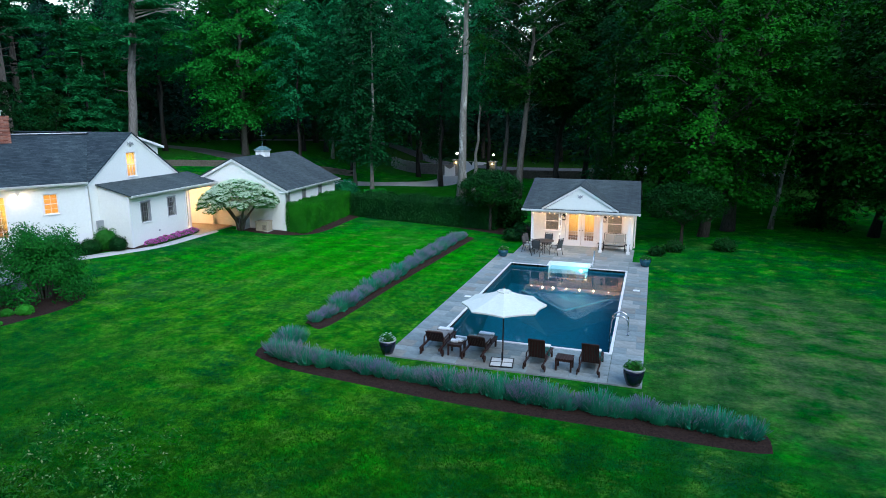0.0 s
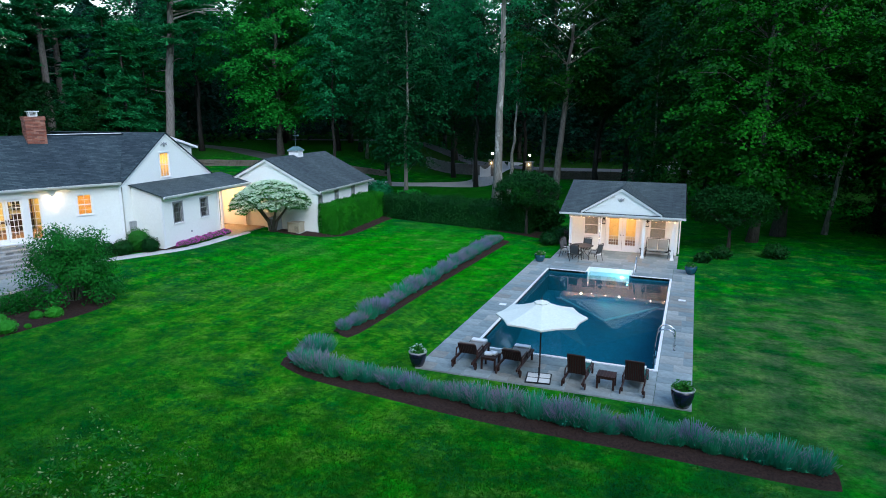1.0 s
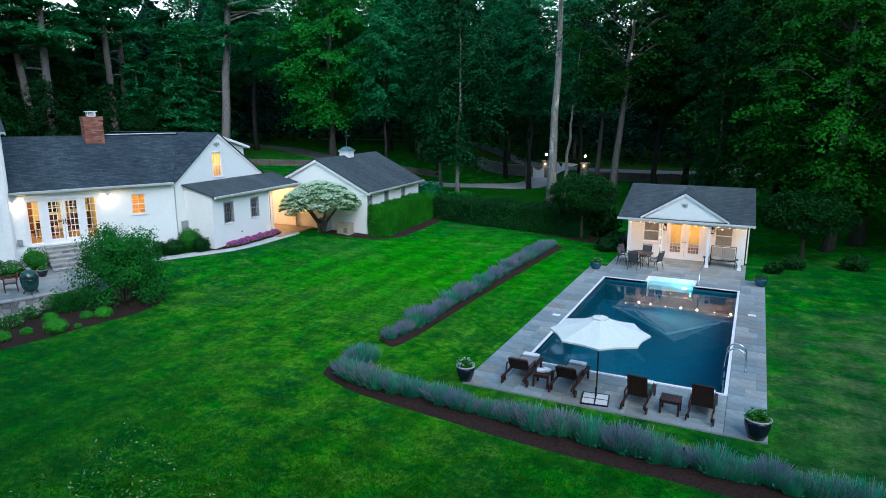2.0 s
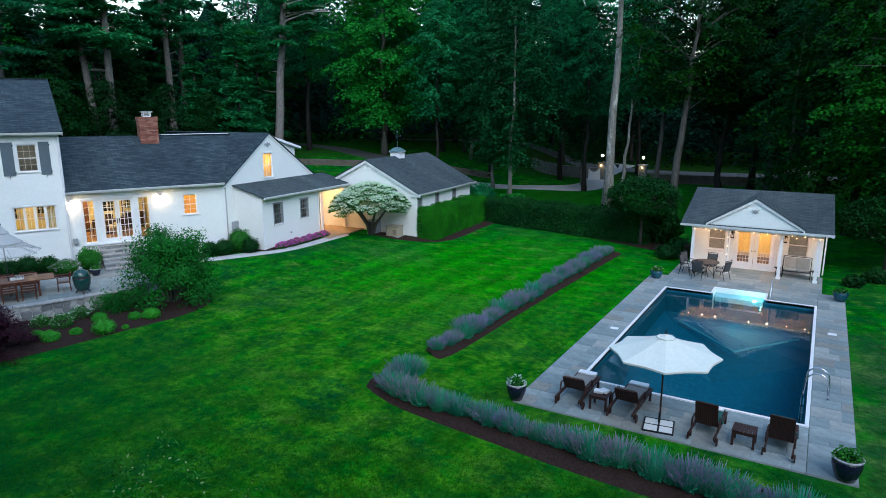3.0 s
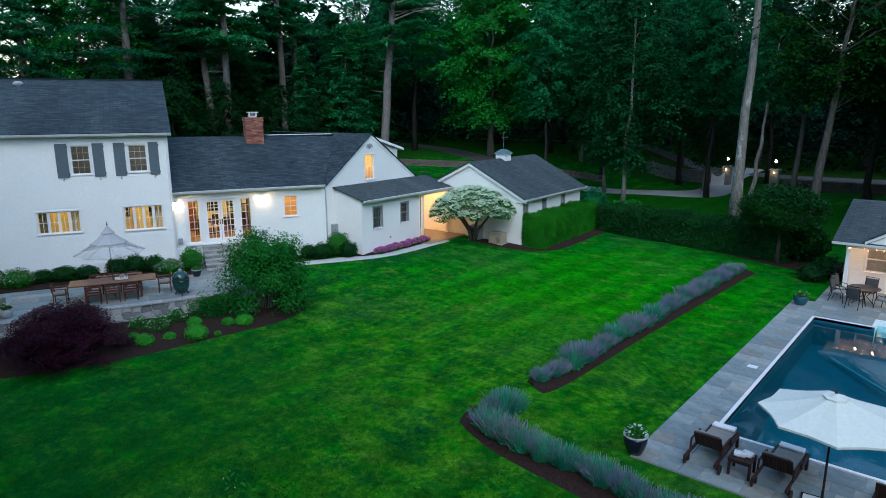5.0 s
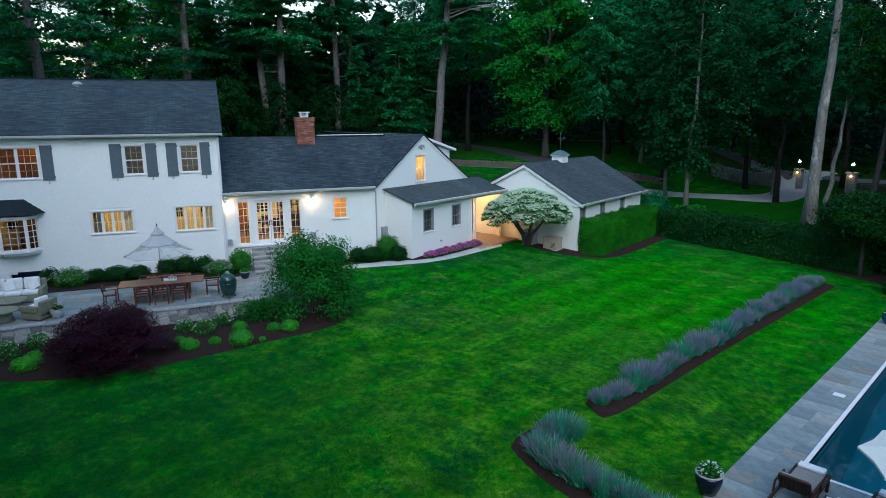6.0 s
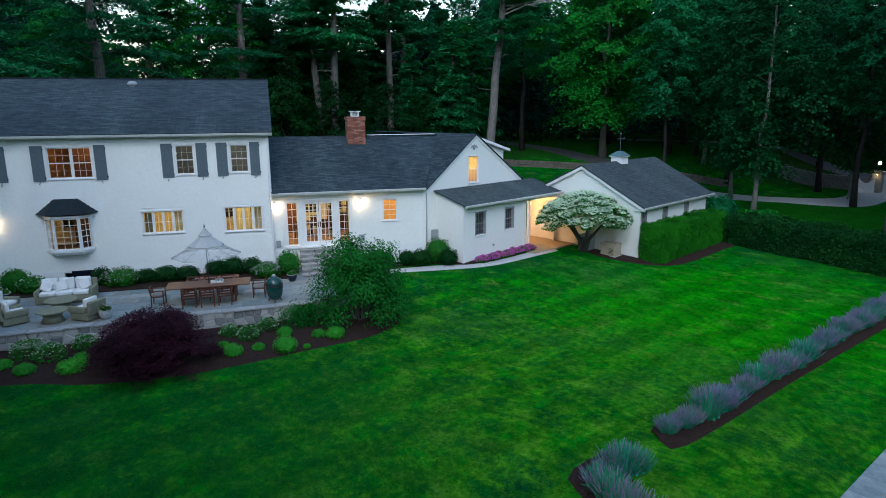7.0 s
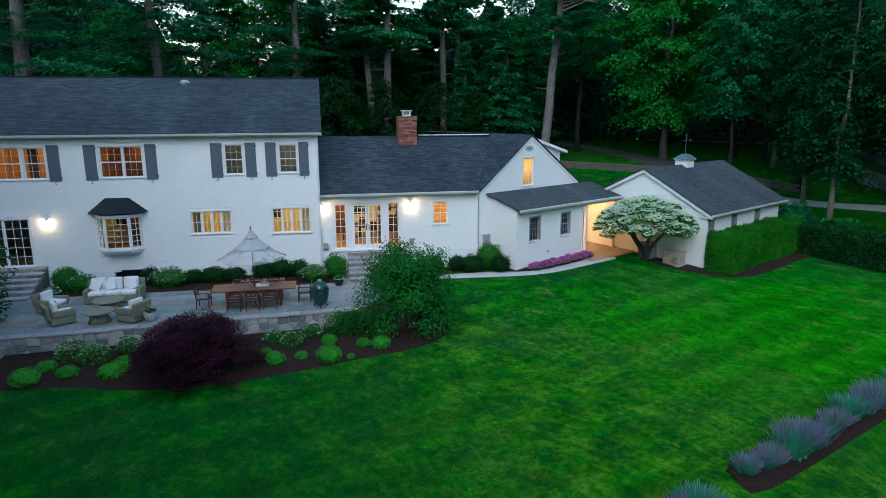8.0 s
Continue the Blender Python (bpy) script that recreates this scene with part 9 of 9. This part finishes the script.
# Foundation planting along the farmhouse
for _i, (_u, _v, _r, _h, _mat, _fl, _lb) in enumerate((
        (-7.35, 1.55, 0.62, 1.15, M_BOX, None, "clipped boxwood ball beside the steps"),
        (-8.35, 1.8, 0.72, 0.66, M_BOX, (M_PALEFLOWER, 420, 0.07), "pale flowering mound in the house border"),
        (-9.05, 1.0, 0.5, 0.80, M_DARKHEDGE, None, "dark green shrub under the window"),
        (-9.95, 1.0, 0.58, 0.92, M_DARKHEDGE, None, "dark green shrub under the window"),
        (-10.75, 1.0, 0.5, 0.86, M_DARKHEDGE, None, "dark green shrub under the window"),
        (-12.05, 1.2, 0.55, 0.62, M_DARKHEDGE, None, "dark green shrub by the house wall"),
        (-12.95, 1.2, 0.62, 0.70, M_DARKHEDGE, None, "dark green shrub by the house wall"),
        (-13.85, 1.2, 0.5, 0.60, M_DARKHEDGE, None, "dark green shrub by the house wall"),
        (-14.85, 1.5, 0.80, 0.80, M_BOX, (M_PALEFLOWER, 460, 0.065), "pale flowering mound in the house border"),
        (-15.75, 1.1, 0.45, 0.80, M_DARKHEDGE, None, "dark green shrub by the house wall"),
        (-17.35, 1.2, 0.42, 0.42, M_DARKHEDGE, None, "dark green shrub behind the sofa"),
        (-18.4, 1.7, 0.62, 0.72, M_BOX, (M_PETAL, 120, 0.05), "white flowering mound behind the sofa"),
        (-19.2, 1.35, 0.66, 1.05, M_BOX, None, "clipped boxwood ball beside the steps"))):
    _p = at_h(_u, _v)
    bush("border_shrub", _p.x, _p.y, _r, _r, _h, 2300, 0.045, _mat, _lb, group="border shrubs", seed=100 + _i, z=TZ, flowers=_fl)
# Border by the angled wing
for _i, (_x, _y, _r, _h, _mat, _lb) in enumerate(((-22.95, 6.75, 0.72, 1.35, M_BOX, "clipped round boxwood by the meter box"), (-22.05, 6.75, 0.5, 0.9, M_DARKHEDGE, "dark green shrub at the wing's corner"),
        (-23.1, 5.75, 0.58, 0.9, M_DARKHEDGE, "dark green shrub along the path"), (-23.9, 5.4, 0.55, 0.8, M_DARKHEDGE, "dark green shrub along the path"), (-24.3, 4.3, 0.5, 0.85, M_DARKHEDGE, "dark green shrub along the path"), (-25.2, 3.2, 0.6, 1.0, M_DARKHEDGE, "dark green shrub along the house"))):
    bush("border_shrub", _x, _y, _r, _r, _h, 2300, 0.045, _mat, _lb, group="border shrubs", seed=130 + _i)
for _i in range(7):
    _p = at_w(1.5 + 0.66 * _i, 2.75 + 0.08 * (_i % 2))
    bush("magenta_flower", _p.x, _p.y, 0.45, 0.34, 0.42, 420, 0.05, M_BOX, "low mound of vivid magenta flowers", "bloom", "magenta flowers", 150 + _i, turn=94, flowers=(M_MAGENTA, 620, 0.06))
# Tall shrub at the left steps
_p = at_h(-21.75, 5.6)
bush("tall_shrub", _p.x, _p.y, 0.85, 0.85, 3.2, 5200, 0.07, M_LILAC, "tall dark green shrub on the terrace by the steps", seed=161, z=TZ)
_p = at_h(-22.6, 7.2)
bush("tall_shrub", _p.x, _p.y, 1.2, 1.1, 1.7, 1800, 0.12, M_DARKHEDGE, "dark green shrub by the terrace wall end", seed=162)
for _i, (_x, _y, _r) in enumerate(((7.6, 17.0, 0.45), (8.6, 18.4, 0.6), (11.5, 19.6, 0.7), (-1.3, 18.6, 0.7), (-0.9, 20.0, 0.8))):
    bush("border_shrub", _x, _y, _r, _r, _r * 1.2, 700, 0.09, M_DARKHEDGE, "low dark shrub beside the pool house", group="pool house shrubs", seed=170 + _i)


# Young weed-like saplings in the foreground
def sapling_patch():
    r = np.random.default_rng(77)
    pts = []
    for k in range(80):
        c = np.array([r.uniform(-6.4, -2.9), r.uniform(-14.0, -10.2), 0.0])
        c[2] = ground_z(c[0], c[1]) + r.uniform(0.3, 1.1)
        pts.append(c + r.normal(size=(16, 3)) * np.array([0.14, 0.14, 0.08]))
    p = np.concatenate(pts)
    tagged(new("tall_weeds", quads("tall_weeds", leaf_quads(p, 0.05, 0.1, 0.4, 2.6), M_BOX)), "pale green weedy plants in the grass", "weeds", kind="stuff")
    q = p[::5] + r.normal(0, 0.05, (len(p[::5]), 3)) + np.array([0.0, 0.0, 0.12])
    tagged(new("weed_flower", quads("weed_flower", leaf_quads(q, 0.045, 0.2, 0.4, 1.6), M_PALEWEED)), "pale yellowish flower heads of the weeds", "weeds", kind="stuff")


sapling_patch()


def near_grass():
    """Upstanding blades of the nearest stretch of lawn, thinning out with the distance."""
    r = np.random.default_rng(78)
    n = 660000
    x, y = r.uniform(-26, 16, n), r.uniform(-17, 4, n)
    away = np.hypot(x - 3, y + 17)
    keep = r.random(n) < np.exp(-np.maximum(0, away - 9) / 3.6)
    front = np.interp(x, [-5.95, -5.2, -3.9, -1.1, 1.9, 6.0, 10.6, 11.2], [-3.7, -4.2, -4.65, -4.85, -5.1, -5.2, -5.5, -5.5]) - 0.08
    keep &= (x < -6.0) | (y < front) | ((x > -3.45) & (x < -1.75) & (y > -2.9))
    keep &= (x < 11.0) | (y < -6.5)
    keep &= (x + 0.55 * y > -24.5)
    x, y = x[keep], y[keep]
    z = np.array([ground_z(a, b) for a, b in zip(x, y)])
    n = len(x)
    a, l = r.uniform(0, math.tau, n), r.uniform(0.035, 0.085, n)
    base = np.stack([x, y, z - 0.004], 1)
    side = np.stack([np.cos(a), np.sin(a), np.zeros(n)], 1) * r.uniform(0.006, 0.012, (n, 1))
    tip = base + np.stack([r.normal(0, 0.9, n) * l, r.normal(0, 0.9, n) * l, l], 1)
    tagged(new("grass", quads("grass", np.stack([base - side, base + side, tip], 1), M_GRASS)), "short mown grass blades of the lawn", "grass", kind="stuff")


near_grass()
bush("tall_shrub", -27.4, -15.6, 1.9, 1.9, 5.0, 9000, 0.10, M_LILAC, "tall leafy green shrub at the end of the terrace wall", seed=91, bumps=0.22)

# ---- things round the garage, drive and gate ----
_g = thing("generator", POSE_W @ pose(8.34, -6.32, 0.12, 0, 0, 0), "beige standby generator box on a slab beside the garage", "generator")
_bm = bmesh.new()
cushion(_bm, -0.36, -0.45, 0.08, 0.36, 0.45, 0.70, 0.04)
_e = part("enclosure", _bm, GENERATOR, _g)
_bm = bmesh.new()
cushion(_bm, -0.39, -0.48, 0.68, 0.39, 0.48, 0.77, 0.03)
part("lid", _bm, GENERATOR, _e)
_bm = bmesh.new()
for _k in range(5):
    box(_bm, -0.372, -0.36, 0.2 + 0.07 * _k, -0.355, -0.08, 0.225 + 0.07 * _k)
part("louvre", _bm, DARKMETAL, _e)
_bm = bmesh.new()
box(_bm, -0.42, -0.52, 0.0, 0.42, 0.52, 0.08)
part("slab", _bm, CONCRETE, _g)
_a = thing("heat_pump", POSE_W @ pose(8.3, -4.75, 0.22), "grey outdoor heat pump unit behind the dogwood", "heat pump")
_bm = bmesh.new()
cushion(_bm, -0.35, -0.35, 0.05, 0.35, 0.35, 0.95, 0.05)
part("case", _bm, GREYMETAL, _a)
_bm = bmesh.new()
for _k in range(10):
    box(_bm, -0.362, -0.3, 0.15 + 0.07 * _k, -0.352, 0.3, 0.18 + 0.07 * _k)
part("louvre", _bm, DARKMETAL, _a)
_bm = bmesh.new()
box(_bm, -0.4, -0.4, 0.0, 0.4, 0.4, 0.05)
part("slab", _bm, CONCRETE, _a)


def gate_pillar(x, y, light):
    p = thing("gate_pillar", pose(x, y, ground_z(x, y)), "stone gate pillar topped by a glowing globe lamp", "gate pillar", "gate pillars")
    bm = bmesh.new()
    for k in range(9):
        j = RNG.uniform(-0.02, 0.02)
        box(bm, -0.4 + j, -0.4 - j, 0.22 * k, 0.4 + j, 0.4 - j, 0.22 * k + 0.205)
    part("shaft", bm, FIELDSTONE, p)
    bm = bmesh.new()
    box(bm, -0.5, -0.5, 1.98, 0.5, 0.5, 2.10)
    part("capstone", bm, CAPSTONE, p)
    bm = bmesh.new()
    tube(bm, [(0, 0, 2.10), (0, 0, 2.75)], 0.05, 8)
    part("lamp_post", bm, IRON, p)
    bm = bmesh.new()
    blob(bm, 0.14, 0.14, 0.15, (0, 0, 2.88), 14, 8)
    part("globe", bm, BULB_WHITE, p, smooth=True)
    bm = bmesh.new()
    blob(bm, 0.07, 0.07, 0.09, (0.0, -0.46, 1.75), 8, 6)
    part("path_light", bm, BULB, p)
    lamp(x, y - 0.7, 1.75, 1.5, (1.0, 0.7, 0.35), 0.05)
    return p


gate_pillar(-17.0, 57.2, True)
gate_pillar(-12.3, 57.6, True)
_g = thing("white_gate", pose(-17.0, 56.5, ground_z(-17, 56.5), 0, 0, -118), "open white picket gate with a swept top rail", "gate")
_bm = bmesh.new()
box(_bm, 0, -0.03, 0.2, 1.9, 0.03, 0.32)
part("rail", _bm, TRIM, _g)
for _k in range(14):
    _x = 0.07 + 0.135 * _k
    _bm = bmesh.new()
    box(_bm, _x - 0.05, -0.02, 0.08, _x + 0.05, 0.02, 1.25 + 0.45 * (_k / 13 - 0.5) ** 2 * 4 - 0.2)
    part("picket", _bm, TRIM, _g)


def far_wall(x0, y0, x1, y1, h, label, material=None):
    """A dry-stone wall that follows the ground."""
    ang = math.atan2(y1 - y0, x1 - x0)
    w = thing("field_wall", pose(x0, y0, ground_z(x0, y0) - 0.05, 0, 0, math.degrees(ang)), label, "stone wall", "field walls")
    L = math.hypot(x1 - x0, y1 - y0)
    bm = bmesh.new()
    z = 0.0
    while z < h:
        hh = RNG.uniform(0.16, 0.28)
        x = -RNG.uniform(0, 0.3)
        while x < L:
            wd = RNG.uniform(0.25, 0.7)
            lift = ground_z(x0 + x * math.cos(ang), y0 + x * math.sin(ang)) - ground_z(x0, y0)
            cushionless(bm, x + 0.01, -0.25 + RNG.uniform(-0.04, 0.04), lift + z, x + wd - 0.01, 0.25, lift + z + hh - 0.012)
            x += wd
        z += hh
    part("stone", bm, material or FIELDSTONE, w)
    return w


def cushionless(bm, x0, y0, z0, x1, y1, z1):
    """A stone block with its corners knocked off at random."""
    vs = box(bm, x0, y0, z0, x1, y1, z1)
    for v in vs:
        v.co += Vector((RNG.uniform(-0.025, 0.025), RNG.uniform(-0.02, 0.02), RNG.uniform(-0.02, 0.02)))


DARK_STONE = stone_material("dark_brown_stone", ((0.0, (0.05, 0.048, 0.036)), (1.0, (0.14, 0.125, 0.10))), 0.95, 4.0, 0.9)
far_wall(-25.5, 56.5, -18.0, 57.0, 1.25, "old grey fieldstone wall beside the drive")
far_wall(-11.4, 57.8, 2.0, 60.5, 1.0, "old grey fieldstone wall along the road", DARK_STONE)
far_wall(-45.0, 33.5, -26.5, 45.5, 0.6, "low brown fieldstone wall behind the garage", DARK_STONE)
# Road beyond the wall and a parked car seen through the trees
sheet("road", [(-60, 66), (-20, 68.5), (10, 71), (50, 74)], [(-60, 71), (-20, 74), (10, 77), (50, 80)], 0.05, plain("grey_asphalt", (0.10, 0.105, 0.11), 0.9, grain=20, amount=0.3), "grey road beyond the woodland edge", "road")
_c = thing("parked_car", pose(4.0, 72.5, ground_z(4, 72.5) + 0.05, 0, 0, 5), "silver car parked on the road behind trees", "car")
_bm = bmesh.new()
prism(_bm, [(-2.1, -0.85, 0.35), (2.1, -0.85, 0.35), (2.1, -0.85, 0.75), (1.2, -0.85, 0.9), (0.7, -0.85, 1.4), (-1.0, -0.85, 1.4), (-1.6, -0.85, 0.95), (-2.1, -0.85, 0.85)], (0, 1.7, 0))
part("body", _bm, plain("silver_paint", (0.5, 0.52, 0.54), 0.3, 0.5, grain=3, amount=0.05), _c)
for _x in (-1.3, 1.3):
    for _y in (-0.86, 0.66):
        _bm = bmesh.new()
        lathe(_bm, [(0.28, 0), (0.32, 0.03), (0.32, 0.17), (0.28, 0.2)], 16)
        bmesh.ops.transform(_bm, matrix=pose(_x, _y + 0.2, 0.32, 90, 0, 0), verts=_bm.verts[:])
        part("wheel", _bm, IRON, _c)
_bm = bmesh.new()
prism(_bm, [(-1.35, -0.862, 0.98), (0.9, -0.862, 0.98), (0.62, -0.862, 1.33), (-0.95, -0.862, 1.33)], (0, 0.01, 0))
part("side_window", _bm, IRON, _c)

# ---- laid pieces: paving, walls ----
def paver_mesh(name, w, d, t=0.03, material=None):
    bm = bmesh.new()
    b = 0.006
    lo = [bm.verts.new(p) for p in ((-w / 2, -d / 2, -t), (w / 2, -d / 2, -t), (w / 2, d / 2, -t), (-w / 2, d / 2, -t))]
    mi = [bm.verts.new(p) for p in ((-w / 2, -d / 2, -b), (w / 2, -d / 2, -b), (w / 2, d / 2, -b), (-w / 2, d / 2, -b))]
    to = [bm.verts.new(p) for p in ((-w / 2 + b, -d / 2 + b, 0), (w / 2 - b, -d / 2 + b, 0), (w / 2 - b, d / 2 - b, 0), (-w / 2 + b, d / 2 - b, 0))]
    for u, v in ((lo, mi), (mi, to)):
        for i in range(4):
            j = (i + 1) % 4
            bm.faces.new((u[i], u[j], v[j], v[i]))
    bm.faces.new(to)
    return mesh_of(name, bm, material or BLUESTONE)


PAVERS = {}


def lay(parent, x0, x1, y0, y1, z, unit, rnd, gap=0.012):
    """Random ashlar paving: rows of uneven depth with pieces of uneven width."""
    y = y0
    while y < y1 - 0.05:
        d = rnd.choice((0.45, 0.6, 0.6, 0.75)) * unit
        if y1 - y - d < 0.25:
            d = y1 - y
        x = x0
        while x < x1 - 0.05:
            w = rnd.choice((0.45, 0.6, 0.75, 0.9)) * unit
            if x1 - x - w < 0.28:
                w = x1 - x
            key = (round(w, 2), round(d, 2))
            if key not in PAVERS:
                PAVERS[key] = paver_mesh("paver", key[0] - gap, key[1] - gap)
            ob = new("paver", PAVERS[key])
            ob.parent = parent
            ob.location = (x + w / 2, y + d / 2, z + rnd.uniform(-0.003, 0.003))
            x += w
        y += d


_r = random.Random(3)
for _x0, _x1, _y0, _y1 in DECK_ZONES:
    lay(deck, _x0, _x1, _y0, _y1, 0.0, 1.0, _r)
# Terrace pieces lie in the house's axes
lay(terrace, -24.4, -7.35, -6.55, -2.62, TZ, 1.35, _r)
lay(terrace, -7.35, -5.3, -6.2, -3.0, TZ, 1.35, _r)
lay(terrace, -24.4, -14.0, -7.3, -6.57, TZ, 1.35, _r)


# Stone retaining wall
def stone_wall():
    L = math.hypot(WALL_B[0] - WALL_A[0], WALL_B[1] - WALL_A[1])
    ang = math.degrees(math.atan2(-(WALL_B[1] - WALL_A[1]), WALL_B[0] - WALL_A[0]))
    m = POSE_H @ pose(WALL_A[0], -WALL_A[1], 0, 0, 0, ang)
    w = thing("terrace_wall", m, "grey fieldstone retaining wall with flat capstones", "stone wall", kind="structure")
    bm = bmesh.new()
    box(bm, 0.0, 0.035, -0.35, L, 0.30, TZ - 0.03)
    part("core", bm, WALL_MORTAR, w, "pale mortar between the stones")
    r = random.Random(12)
    zb, zt = -0.36, TZ - 0.015
    seeds = []
    for row in range(3):
        x = r.uniform(-0.1, 0.2)
        while x < L + 0.2:
            seeds.append((x, zb + (zt - zb) * (row + 0.5) / 3 + r.uniform(-0.075, 0.075)))
            x += r.uniform(0.24, 0.52)

    def cut(poly, p, q):
        """The part of a polygon that lies nearer to p than to q."""
        mx, mz, dx, dz = (p[0] + q[0]) / 2, (p[1] + q[1]) / 2, q[0] - p[0], q[1] - p[1]
        out = []
        for a, b in zip(poly, poly[1:] + poly[:1]):
            fa, fb = ((c[0] - mx) * dx + (c[1] - mz) * dz for c in (a, b))
            if fa <= 0:
                out.append(a)
            if fa * fb < 0:
                t = fa / (fa - fb)
                out.append((a[0] + (b[0] - a[0]) * t, a[1] + (b[1] - a[1]) * t))
        return out

    for p in seeds:
        poly = [(max(0.0, p[0] - 0.45), zb), (min(L, p[0] + 0.45), zb), (min(L, p[0] + 0.45), zt), (max(0.0, p[0] - 0.45), zt)]
        for q in seeds:
            if q != p and abs(q[0] - p[0]) < 1.0 and len(poly) > 2:
                poly = cut(poly, p, q)
        if len(poly) < 3:
            continue
        cx, cz = sum(c[0] for c in poly) / len(poly), sum(c[1] for c in poly) / len(poly)
        half = max(0.05, min(max(abs(c[0] - cx) for c in poly), max(abs(c[1] - cz) for c in poly)))
        k0, k1, proud = 1 - 0.012 / half, 1 - 0.045 / half, r.uniform(0.01, 0.045)
        bm = bmesh.new()
        rings = [[bm.verts.new(((x - cx) * k, y, (z - cz) * k)) for x, z in poly] for k, y in ((k0, 0.08), (k0, 0.022 - proud * 0.4), (k1, -proud + r.uniform(-0.006, 0.006)))]
        for u, v in zip(rings, rings[1:]):
            for i in range(len(poly)):
                bm.faces.new((u[i], u[(i + 1) % len(poly)], v[(i + 1) % len(poly)], v[i]))
        bm.faces.new(rings[-1])
        ob = part("stone", bm, FIELDSTONE, w)
        ob.location = (cx, 0.02, cz)
    x = -0.1
    caps = [paver_mesh("capstone", s, 0.42, 0.055, CAPSTONE) for s in (0.55, 0.75, 0.95, 1.2)]
    i = 0
    while x < L:
        k = r.randrange(4)
        s = (0.55, 0.75, 0.95, 1.2)[k]
        ob = new("capstone", caps[k])
        ob.parent = w
        ob.location = (x + s / 2, 0.17 + r.uniform(-0.03, 0.03), TZ + 0.04 + r.uniform(-0.012, 0.012))
        x += s + 0.015
    return w


stone_wall()
